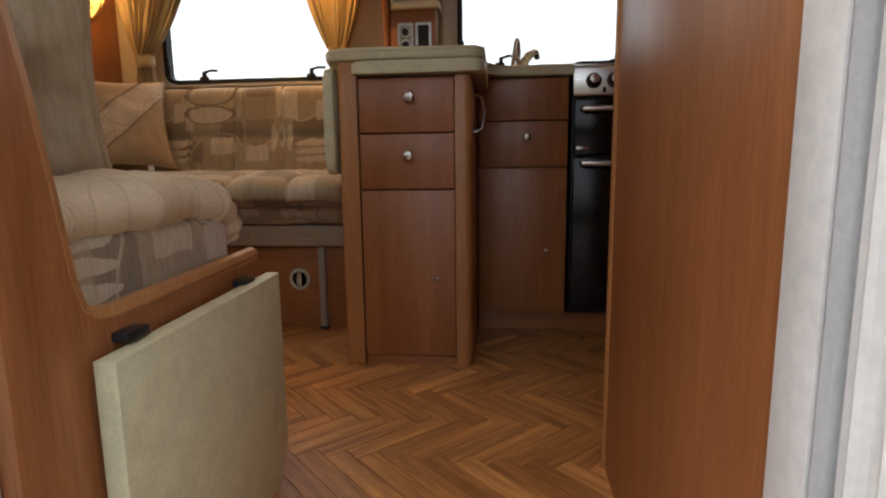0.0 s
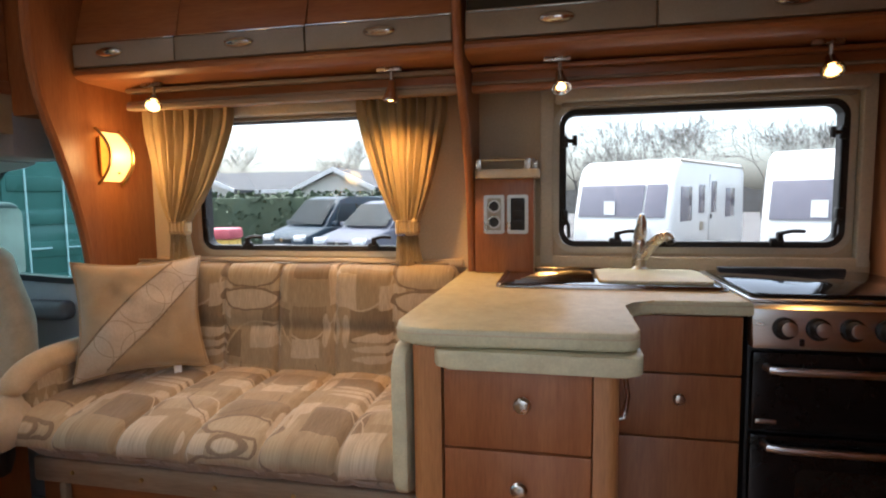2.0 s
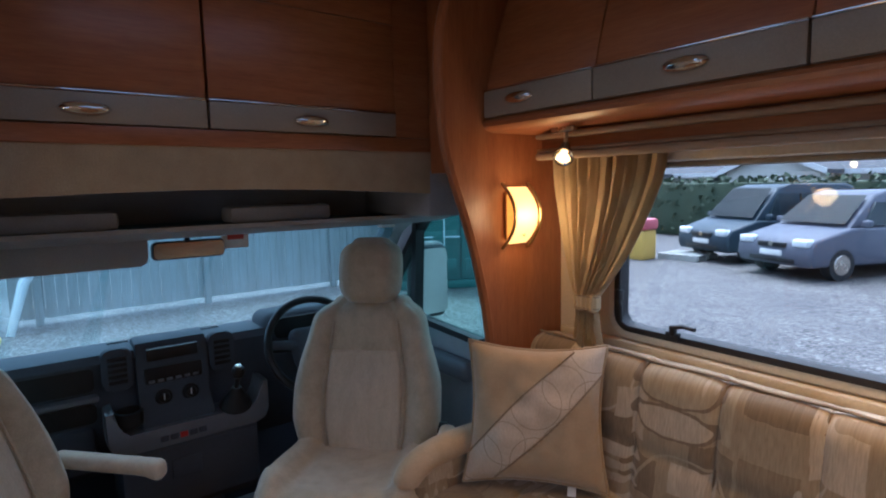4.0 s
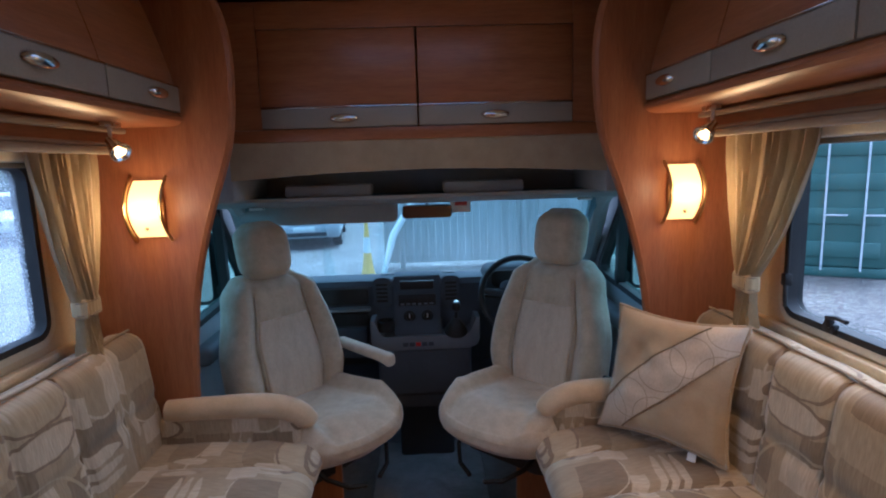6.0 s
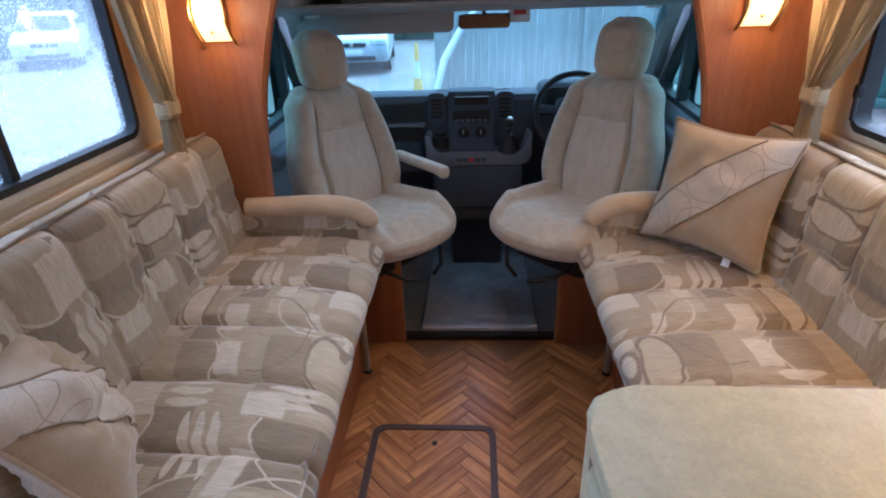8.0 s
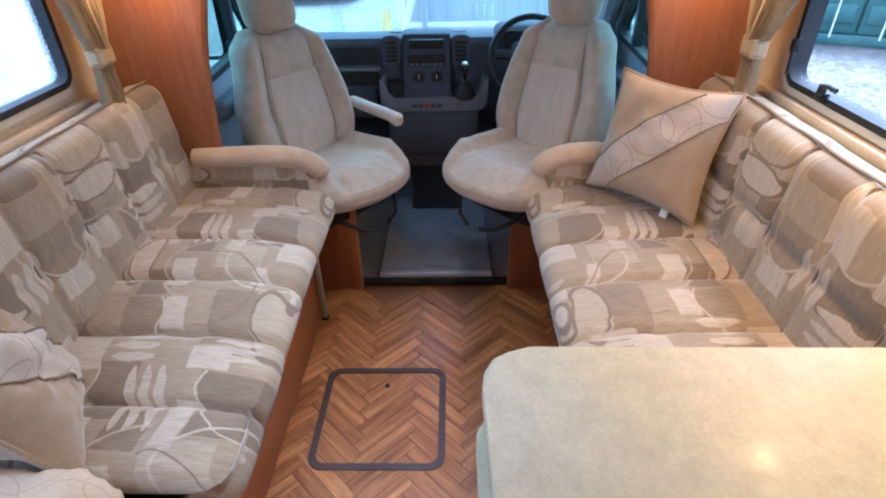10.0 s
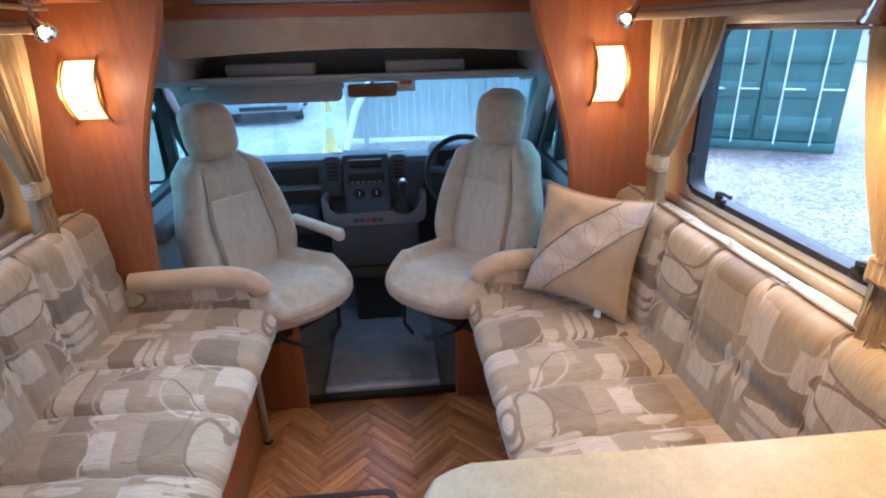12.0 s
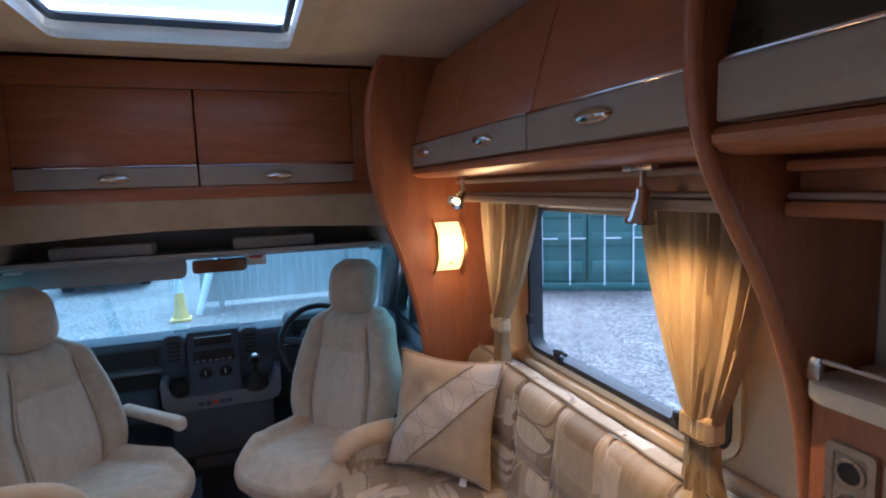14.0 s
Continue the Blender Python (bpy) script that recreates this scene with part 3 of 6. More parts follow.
# bulkheads between the lounge and the cab
def bulkhead(side):
    inner = [(2.8, 0.0), (2.805, 0.62), (2.8, 0.78), (2.785, 0.94), (2.765, 1.06), (2.73, 1.2), (2.69, 1.32), (2.66, 1.4), (2.635, 1.48), (2.62, 1.58), (2.615, 1.7), (2.625, 1.8), (2.65, 1.88), (2.68, 1.93)]
    inner = spline(inner, 4)
    pts = [(my(y, side), z) for y, z in inner] + [(my(YW, side), 1.93), (my(YW, side), 0.0)]
    t = thing("bulkhead", (-1.19, my(2.95, side), 0), "curved cherry wood bulkhead panel beside the cab", "bulkhead", "bulkheads", "structure")
    part("panel", prism(pts, "x", -1.212, -1.182, 0.004), M_WOODZ, t)
    edge = [(-1.197, my(y - 0.003, side), z) for y, z in inner]
    part("edging", tube(edge, 0.016, 8), M_WOODZ, t)


bulkhead(1)
bulkhead(-1)


# wall lamps on the bulkheads
def wall_lamp(side):
    yc, zc, x = my(2.862, side), 1.292, -1.18
    t = thing("wall_lamp", (x, yc, zc - 0.09), "lit curved opal glass wall lamp with brass edges", "wall lamp", "wall lamps")
    bm = bmesh.new()

    def arc(w, h, d, off, th):
        n = 14
        rows = []
        for k in range(n + 1):
            a = -1 + 2 * k / n
            xx = x + off + d * (1 - a * a)
            rows.append([bm.verts.new((xx - dz, yc + s * w, zc + a * h)) for s in (-1, 1) for dz in (0, th)])
        for a, b in zip(rows, rows[1:]):
            for q in ((0, 2, 2, 0), (1, 3, 3, 1)):
                bm.faces.new((a[q[0]], a[q[1]], b[q[2]], b[q[3]]))
            bm.faces.new((a[0], b[0], b[1], a[1]))
            bm.faces.new((a[2], b[2], b[3], a[3]))
        bm.faces.new((rows[0][0], rows[0][1], rows[0][3], rows[0][2]))
        bm.faces.new((rows[-1][0], rows[-1][1], rows[-1][3], rows[-1][2]))

    arc(0.042, 0.083, 0.048, 0.014, 0.004)
    part("shade", bm, M_SHADE, t, "glowing opal glass shade")
    for s in (-1, 1):
        pts = [(x + 0.01 + 0.055 * (1 - (a / 10) ** 2), yc + s * 0.051, zc + a / 10 * 0.094) for a in range(-10, 11)]
        part("rim", tube(pts, 0.005, 8), M_BRASS, t, "brass rim")
    part("backplate", box(x, x + 0.012, yc - 0.035, yc + 0.035, zc - 0.07, zc + 0.07, 0.004), M_BRASS, t)
    part("finial", lathe([(0.004, 0), (0.006, 0.004), (0.002, 0.008)], (x + 0.045, yc, zc - 0.055), (1, 0, 0), 10), M_BRASS, t)
    lamp("wall_lamp_light", "POINT", (x + 0.11, yc, zc), (0, 0, 0), 0.5, (1.0, 0.58, 0.22), 0.05)


wall_lamp(1)
wall_lamp(-1)

# overcab lockers and the lining below them
oc = thing("overcab_locker", (-1.36, C, 1.49), "cherry wood overcab locker with two doors and grey trim", "locker")
XF = -1.385
part("bottom_board", box(-1.7, XF + 0.006, 1.43, 2.71, 1.484, 1.524, 0.003), M_WOODY, oc)
part("side_board", box(-1.7, XF, 1.43, 1.56, 1.525, 1.925), M_WOODY, oc)
part("side_board", box(-1.7, XF, 2.59, 2.71, 1.525, 1.925), M_WOODY, oc)
part("top_board", box(-1.7, XF, 1.561, 2.589, 1.84, 1.925), M_WOODY, oc)
part("back_board", box(-1.72, -1.701, 1.43, 2.71, 1.488, 1.925), M_WOODY, oc)


def lip_handle(at, width, out, parent, along="x"):
    """Shell-shaped chrome pull with a backplate; out: the way it stands off."""
    at, out = Vector(at), Vector(out).normalized()
    a = Vector((1, 0, 0)) if along == "x" else Vector((0, 1, 0))
    up = a.cross(out).normalized()
    if up.z < 0:
        up = -up
    bm = bmesh.new()
    n, m = 12, 6
    rows = []
    for i in range(n + 1):
        s = -1 + 2 * i / n
        prof = math.sqrt(max(0.0, 1 - s * s))
        row = []
        for j in range(m + 1):
            th = j / m * math.pi
            row.append(bm.verts.new(at + a * (s * width / 2) + out * (0.002 + prof * 0.02 * math.sin(th)) + up * (0.016 * prof * math.cos(th) + 0.003)))
        rows.append(row)
    for p, q in zip(rows, rows[1:]):
        for j in range(m):
            bm.faces.new((p[j], p[j + 1], q[j + 1], q[j]))
    bmesh.ops.remove_doubles(bm, verts=bm.verts[:], dist=0.0003)
    return part("handle", bm, M_CHROME, parent, "chrome shell handle")


for y0, y1, hy in ((1.562, 2.071, 1.83), (2.077, 2.588, 2.33)):
    d = part("door", box(XF - 0.015, XF + 0.004, y0, y1, 1.596, 1.838, 0.003), M_WOODY, oc)
    part("grey_strip", box(XF - 0.012, XF + 0.009, y0, y1, 1.527, 1.59, 0.003), M_GREYTRIM, d, "satin grey strip")
    part("strip_bead", box(XF + 0.0, XF + 0.011, y0, y1, 1.59, 1.595, 0.001), M_CHROME, d)
    lip_handle((XF + 0.009, hy, 1.553), 0.1, (1, 0, 0), d, "y")
bm = bmesh.new()
n = 20
lower = [(1.36 + 1.42 * k / n, 1.355 + 0.028 * math.sin(math.pi * k / n)) for k in range(n + 1)]
solid("overcab_fascia", prism(lower + [(2.78, 1.495), (1.36, 1.495)], "x", XF - 0.03, XF), M_FASCIA, "beige carpet-lined fascia under the overcab locker", "fascia", "structure")


bm = box(-1.76, -1.213, 2.715, YW + 0.035, 1.42, 1.96)
box(-1.76, -1.213, YN - 0.035, 1.425, 1.42, 1.96, bm=bm)
box(-1.76, -1.72, 1.425, 2.715, 1.486, 1.96, bm=bm)
box(-1.76, -1.36, YN - 0.035, YW + 0.035, 1.96, 1.99, bm=bm)
solid("overcab_shell", bm, M_WOODZ, "cherry wood lined overcab shell", "wall", "structure")


# side lockers over the sofas and the kitchen
def prof(z):
    """Front of the side lockers: y at height z, leaning back towards the ceiling."""
    return 2.757 + 0.1 * max(0.0, (z - 1.6) / 0.33) ** 1.3


def locker_run(side, x0, x1, doors, name, label, glassy=False):
    t = thing(name, ((x0 + x1) / 2, my(2.9, side), 1.53), label, "locker", "side lockers")
    body = [(2.775, 1.5655), (2.775, 1.6)] + [(prof(1.6 + 0.033 * k) + 0.016, 1.6 + 0.033 * k) for k in range(10)] + [(2.88, 1.928), (YW - 0.002, 1.928), (YW - 0.002, 1.5655)]
    part("carcass", prism([(my(y, side), z) for y, z in body], "x", x0, x1), M_WOODX, t)
    rail = [(YW - 0.002, 1.528), (2.79, 1.528), (2.765, 1.532), (2.752, 1.542), (2.75, 1.552), (2.757, 1.561), (2.775, 1.5645), (YW - 0.002, 1.5645)]
    part("bottom_rail", prism([(my(y, side), z) for y, z in rail], "x", x0, x1), M_WOODX, t)
    for a, b, hx in doors:
        front = [(prof(1.642 + 0.029 * k), 1.642 + 0.029 * k) for k in range(10)]
        back = [(y + 0.014, z) for y, z in front[::-1]]
        d = part("door", prism([(my(y, side), z) for y, z in front + back], "x", a + 0.002, b - 0.002, 0.002), M_DARKPANE if glassy else M_WOODX, t, "smoked glass door" if glassy else "")
        ya, yb = sorted((my(2.752, side), my(2.772, side)))
        part("grey_strip", box(a + 0.002, b - 0.002, ya, yb, 1.567, 1.636, 0.003), M_GREYTRIM, d, "satin grey strip")
        ya, yb = sorted((my(2.75, side), my(2.768, side)))
        part("strip_bead", box(a + 0.002, b - 0.002, ya, yb, 1.636, 1.641, 0.001), M_CHROME, d)
        if hx is not None:
            lip_handle((hx, my(2.752, side), 1.602), 0.1, (0, -side, 0), d)
    return t


locker_run(1, -1.18, 0.055, [(-1.18, -0.81, -1.04), (-0.81, -0.38, -0.59), (-0.38, 0.055, -0.153)], "side_locker", "cherry wood side locker over the sofa with grey trim")
locker_run(-1, -1.18, 0.13, [(-1.18, -0.81, -1.04), (-0.81, -0.38, -0.59), (-0.38, 0.13, -0.13)], "side_locker", "cherry wood side locker over the sofa with grey trim")
locker_run(1, 0.088, 1.235, [(0.09, 0.585, 0.335), (0.585, 1.235, 0.9)], "kitchen_locker", "cherry wood kitchen locker with smoked glass doors", True)


# pelmets with their mouldings, blinds and curtains
def pelmet(side, x0, x1, strip=None):
    strip = strip or M_LATH
    t = thing("pelmet", ((x0 + x1) / 2, my(2.93, side), 1.44), "cherry wood pelmet with pale mouldings over the window", "pelmet", "pelmets")
    ya, yb = sorted((my(2.9, side), my(2.915, side)))
    part("board", box(x0, x1, ya, yb, 1.45, 1.526, 0.002), M_WOODX, t)
    ya, yb = sorted((my(2.872, side), my(2.898, side)))
    part("upper_moulding", box(x0, x1, ya, yb, 1.505, 1.52, 0.005), strip, t)
    part("lower_moulding", box(x0, x1, ya, yb, 1.448, 1.468, 0.006), strip, t)
    part("moulding_bead", tube([(x0, my(2.885, side), 1.474), (x1, my(2.885, side), 1.474)], 0.005, 8), M_LATH, t)


pelmet(1, -1.1, 0.055)
pelmet(-1, -1.1, 0.13)
pelmet(1, 0.088, 1.235, M_WOODX)


def blind(x0, x1, side):
    t = thing("roller_blind", ((x0 + x1) / 2, my(3.04, side), 1.42), "rolled grey-beige blind cassette above the window", "blind", "blinds")
    ya, yb = sorted((my(3.0, side), my(YW - 0.002, side)))
    part("cassette", box(x0, x1, ya, yb, 1.432, 1.495, 0.008), M_CREAMPL, t)
    part("bottom_bar", box(x0 + 0.02, x1 - 0.02, (ya + yb) / 2 - 0.01, (ya + yb) / 2 + 0.01, 1.418, 1.431, 0.004), M_GREYTRIM, t)


blind(-0.99, -0.14, 1)
blind(0.33, 1.195, 1)
blind(-1.0, 0.0, -1)


def curtain(x0, x1, xt, side, y=2.985, lean=0.0):
    """A curtain gathered by a tie band: pleats fan out to the rail above, tail below."""
    t = thing("curtain", (xt, my(y, side), 0.92), "cream pleated curtain gathered by a tie-back", "curtain", "curtains")
    zt, zb, ztie = 1.462, 0.905, 1.045
    folds, n, rows = 9, 90, 30

    def sheet(za, zc, amp_a, amp_c, half_a, half_c, ca, cc, seed):
        bm = bmesh.new()
        grid = []
        for j in range(rows + 1):
            f = j / rows
            z = za + (zc - za) * f
            g = f ** 1.6
            half, cen = half_a + (half_c - half_a) * g, ca + (cc - ca) * g
            amp = amp_a + (amp_c - amp_a) * g
            row = []
            for i in range(n + 1):
                s = -1 + 2 * i / n
                ph = s * folds * math.pi + 0.6 * math.sin(3.1 * s + seed) + 0.25 * math.sin(9 * f + i * 0.05)
                d = amp * math.sin(ph) + amp * 0.35 * math.sin(2.3 * ph + seed)
                row.append(bm.verts.new((cen + half * s + 0.004 * math.cos(ph), my(y + d - 0.02 * (1 - abs(s)) * g, side), z)))
            grid.append(row)
        for a, b in zip(grid, grid[1:]):
            for i in range(n):
                bm.faces.new((a[i], a[i + 1], b[i + 1], b[i]))
        bmesh.ops.solidify(bm, geom=bm.faces[:], thickness=0.0022)
        return bm

    c0, h0 = (x0 + x1) / 2, (x1 - x0) / 2
    part("drape", sheet(zt, ztie + 0.02, 0.013, 0.012, h0, 0.042, c0, xt, x0), M_CURTAIN, t, smooth=60)
    part("tail", sheet(ztie - 0.03, zb, 0.011, 0.014, 0.034, 0.05, xt, xt + 0.008, x1), M_CURTAIN, t, smooth=60)
    def pleat(p, q):
        return Vector((p.x, p.y - side * (0.003 * math.sin(p.x * 420) + 0.004) * (q[1] * side < 0), p.z + 0.002 * math.sin(p.x * 150)))

    part("tie_band", soft_box((xt, my(y - 0.002, side), ztie), (0.04, 0.019, 0.027), 0.012, 20, pleat), M_CURTAIN, t)
    for dz in (-0.017, 0.017):
        part("tie_seam", tube([(xt + 0.04 * math.cos(a / 16 * math.pi), my(y - 0.002 - 0.024 * math.sin(a / 16 * math.pi) ** 0.4, side), ztie + dz) for a in range(17)], 0.0016, 5), M_PIPING, t)


curtain(-1.12, -0.755, -1.0, 1)
curtain(-0.31, 0.0, -0.145, 1)
curtain(-1.12, -0.86, -1.0, -1)

# ---- sofas ----
def sofa(side, x0, x1, xs=None):
    name_y = my(2.75, side)
    t = thing("sofa", ((x0 + x1) / 2, name_y, 0), "long bench sofa in beige patchwork cloth on a cherry wood plinth", "sofa", "sofas")
    o = 0.042 if side < 0 else 0.0     # the nearside plinth stands further into the aisle
    ya, yb = sorted((my(2.56 - o, side), my(2.585 - o, side)))
    part("plinth", box(x0, x1, ya, yb, 0.0, 0.376, 0.003), M_WOODX, t, "cherry wood plinth board")
    ya, yb = sorted((my(2.585 - o, side), my(YW - 0.002, side)))
    part("seat_base", box(x0, x1, ya, yb, 0.32, 0.376), M_LATH, t)
    ya, yb = sorted((my(2.53 - o, side), my(2.556 - o, side)))
    part("front_rail", box(x0, x1, ya, yb, 0.303, 0.378, 0.008), M_LATH, t, "grey-beige wooden front rail")
    for k in range(5):
        xx = x0 + 0.14 + k * (x1 - x0 - 0.28) / 4
        part("rail_screw", lathe([(0.007, 0), (0.006, 0.003), (0.002, 0.004)], (xx, my(2.53 - o, side), 0.341), (0, -side, 0), 10), M_BRASS, t)
    for lx in (-1.105, x1 - 0.13):
        part("leg", box(lx - 0.012, lx + 0.012, min(my(2.535 - o, side), my(2.556 - o, side)), max(my(2.535 - o, side), my(2.556 - o, side)), 0.008, 0.303, 0.004), M_GREYTRIM, t, "grey metal leg")
        part("foot", lathe([(0.016, 0), (0.018, 0.004), (0.014, 0.012)], (lx, my(2.545 - o, side), 0.0), (0, 0, 1), 12), M_BLACK, t)

    bays = 6
    L = (xs or x1) - x0

    def seat_fn(p, q):
        u = (p.x - x0) / L * bays
        seam = min(abs(u - round(u)), 0.5) if 0.2 < u < bays - 0.2 else 0.5
        depth = math.exp(-(seam / 0.05) ** 2)
        row = (my(p.y, side) - 2.62) / 0.012
        out = Vector(p)
        if q[2] > 0.2:
            puff = 0.008 * math.sin(math.pi * min(1, max(0, u - math.floor(u)))) ** 0.8
            out.z += puff - 0.012 * depth - 0.006 * math.exp(-(row ** 2) / 4)
            out.z -= 0.026 * smoothstep(2.6, 2.41, my(p.y, side))
            if side < 0:
                out.z -= 0.06 * smoothstep(-0.75, -0.1, p.x)
        if q[1] * side < -0.7:
            out.y += side * (0.008 * depth - 0.004 * math.sin(math.pi * (u - math.floor(u))))
        if q[1] * side < 0:
            out.y += side * 0.1 * smoothstep(0.52, 0.4, p.z) * min(1, -q[1] * side * 1.3)
            out.y += side * 0.006 * math.exp(-(((p.z - 0.447) / 0.008) ** 2))
        out.z += 0.003 * noise.noise(p * 9)
        return out

    yc, hy = my((2.402 + 2.985) / 2, side), (2.985 - 2.402) / 2
    part("seat_cushion", soft_box((x0 + L / 2, yc, 0.4715), (L / 2, hy, 0.0925), 0.055, (120, 22, 10), seat_fn, lambda p: (p.x, my(p.y, side) - p.z * 0.9)), M_SOFA, t, "buttoned patchwork seat cushion", 60)

    part("seat_piping", tube([(x0 + 0.03 + (L - 0.06) * k / 40, my(2.464, side), 0.447 + 0.002 * math.sin(1.7 * k)) for k in range(41)], 0.004, 6), M_PIPING, t)

    def back_fn(p, q):
        u = (p.x - x0) / L * bays
        seam = min(abs(u - round(u)), 0.5) if 0.2 < u < bays - 0.2 else 0.5
        depth = math.exp(-(seam / 0.05) ** 2)
        out = Vector(p)
        if q[1] * side < 0:
            mid = math.exp(-(((p.z - 0.71) / 0.018) ** 2))
            out.y += side * (0.009 * depth + 0.008 * mid - 0.007 * math.sin(math.pi * (u - math.floor(u))) ** 0.7)
            out.y += side * 0.05 * (p.z - 0.5) / 0.42
        if q[2] > 0.5:
            out.z -= 0.003 * depth
        out += Vector((0, 0, 0.003 * noise.noise(p * 8)))
        return out

    xb = x1 if side > 0 else -0.03
    yc, hy = my((2.885 + 3.055) / 2, side), (3.055 - 2.885) / 2
    part("back_cushion", soft_box(((x0 + xb) / 2, yc, 0.71), ((xb - x0) / 2, hy, 0.212), 0.05, (120, 4, 26), back_fn, lambda p: (p.x + 0.21, p.z - 0.8 * my(p.y, side))), M_SOFA, t, "buttoned patchwork back cushion", 60)
    for k in range(1, bays):
        xx = x0 + L * k / bays
        if xx < xb - 0.05:
            seam = [(xx, my(2.897 + 0.05 * (z - 0.5) / 0.42, side), z) for z in (0.52, 0.6, 0.68, 0.71, 0.74, 0.82, 0.88)] + [(xx, my(2.962, side), 0.9145), (xx, my(3.0, side), 0.919)]
            part("seam", tube(seam, 0.003, 6), M_PIPING, t)
    pts = [(x0 + 0.03 + (xb - x0 - 0.06) * k / 30, my(2.972, side), 0.9255 + 0.002 * math.sin(k)) for k in range(31)]
    part("piping", tube(pts, 0.004, 6), M_PIPING, t)

    # roll arm at the cab end, with its wooden end panel
    arm = [(-1.15, 2.87, 0.668), (-1.15, 2.74, 0.672), (-1.15, 2.62, 0.674), (-1.15, 2.54, 0.668), (-1.152, 2.485, 0.65), (-1.154, 2.452, 0.622), (-1.155, 2.445, 0.6)]
    part("roll_arm", tube(spline([(x, my(y, side), z) for x, y, z in arm], 4), 0.036, 16, radii=[0.034 + 0.004 * math.sin(k / 24 * math.pi) - 0.012 * smoothstep(21, 24, k) for k in range(25)]), M_CUSHION2, t, "plump beige roll arm", 60)
    ya, yb = my(2.68, side), 0.215
    part("arm_base", soft_box((-1.155, ya, 0.59), (0.03, yb, 0.062), 0.02, 12, None, lambda p: (p.y * 1.2, p.z)), M_SOFA, t, "", 60)
    pts = rrect(2.376, 2.6, 0.0, 0.486, 0.06, 8, (0, 0, 0, 1))
    part("end_panel", prism([(my(y, side), z) for y, z in pts], "x", -1.32, -1.295, 0.006), M_WOODZ, t, "cherry wood end panel with rounded corner")
    return t


sofa_far = sofa(1, -1.2, 0.025)
sofa_near = sofa(-1, -1.2, 0.105, -0.02)
for x, z in ((-1.0, 0.205), (-0.195, 0.18)):
    t = thing("air_vent", (x, 2.558, z - 0.04), "round cream blown-air vent in the sofa plinth", "vent", "air vents")
    part("ring", lathe([(0.026, 0), (0.037, 0), (0.04, 0.004), (0.036, 0.009), (0.03, 0.008), (0.027, 0.003)], (x, 2.559, z), (0, -1, 0), 28), M_CREAMPL, t)
    part("throat", cyl((x, 2.5585, z), (x, 2.556, z), 0.027, seg=24), M_BLACK, t)
    part("flap", prism([(x + 0.024 * math.cos(a / 10 * math.tau) * 0.35, z + 0.024 * math.sin(a / 10 * math.tau)) for a in range(10)], "y", 2.549, 2.553), M_CREAMPL, t)


def arc_cloth(name, c, line):
    """Pale woven cloth with thin overlapping arcs."""
    m, ns, ls, b = nodes_of(name)
    tc = ns.new("ShaderNodeTexCoord").outputs["Object"]
    col = c
    for k, (sx, sy) in enumerate(((0.0, 0.0), (0.07, 0.045))):
        mp = ns.new("ShaderNodeMapping")
        mp.inputs["Location"].default_value = (sx, sy, 0)
        ls.new(tc, mp.inputs["Vector"])
        wr = ns.new("ShaderNodeVectorMath")
        wr.operation = "MODULO"
        wr.inputs[1].default_value = (0.15, 0.15, 10)
        ad = ns.new("ShaderNodeVectorMath")
        ad.inputs[1].default_value = (1.5, 1.5, 0)
        ls.new(mp.outputs[0], ad.inputs[0])
        ls.new(ad.outputs[0], wr.inputs[0])
        ds = ns.new("ShaderNodeVectorMath")
        ds.operation = "MULTIPLY_ADD"
        ds.inputs[1].default_value, ds.inputs[2].default_value = (1, 1, 0), (-0.075, -0.075, 0)
        ls.new(wr.outputs[0], ds.inputs[0])
        ln = ns.new("ShaderNodeVectorMath")
        ln.operation = "LENGTH"
        ls.new(ds.outputs[0], ln.inputs[0])
        cm = ns.new("ShaderNodeMath")
        cm.operation = "COMPARE"
        cm.inputs[1].default_value, cm.inputs[2].default_value = 0.055 + 0.01 * k, 0.0014
        ls.new(ln.outputs["Value"], cm.inputs[0])
        col = mixc(ns, ls, cm.outputs[0], col, line)
    gr = noise_of(ns, ls, tc, 280, (1, 0.3, 1), 3)
    sh = ramp(ns, [(0.3, (0.84, 0.83, 0.82)), (0.7, (1, 1, 1))])
    ls.new(gr.outputs[0], sh.inputs[0])
    ls.new(mixc(ns, ls, 1.0, col, sh.outputs[0], "MULTIPLY"), b.inputs["Base Color"])
    b.inputs["Roughness"].default_value = 0.95
    bp = ns.new("ShaderNodeBump")
    bp.inputs["Strength"].default_value, bp.inputs["Distance"].default_value = 0.4, 0.001
    ls.new(gr.outputs[0], bp.inputs["Height"])
    ls.new(bp.outputs[0], b.inputs["Normal"])
    return m


M_ARCS = arc_cloth("pale_cloth_with_arcs", (0.6, 0.5, 0.37), (0.43, 0.345, 0.24))
M_RIBBED = mat("ribbed_sand_cord", (0.56, 0.44, 0.28), (0.44, 0.335, 0.2), rough=0.95, scale=70, stretch=(0.12, 1, 0.6), fine=300, bump=0.8, dist=0.004, sheen=0.3)


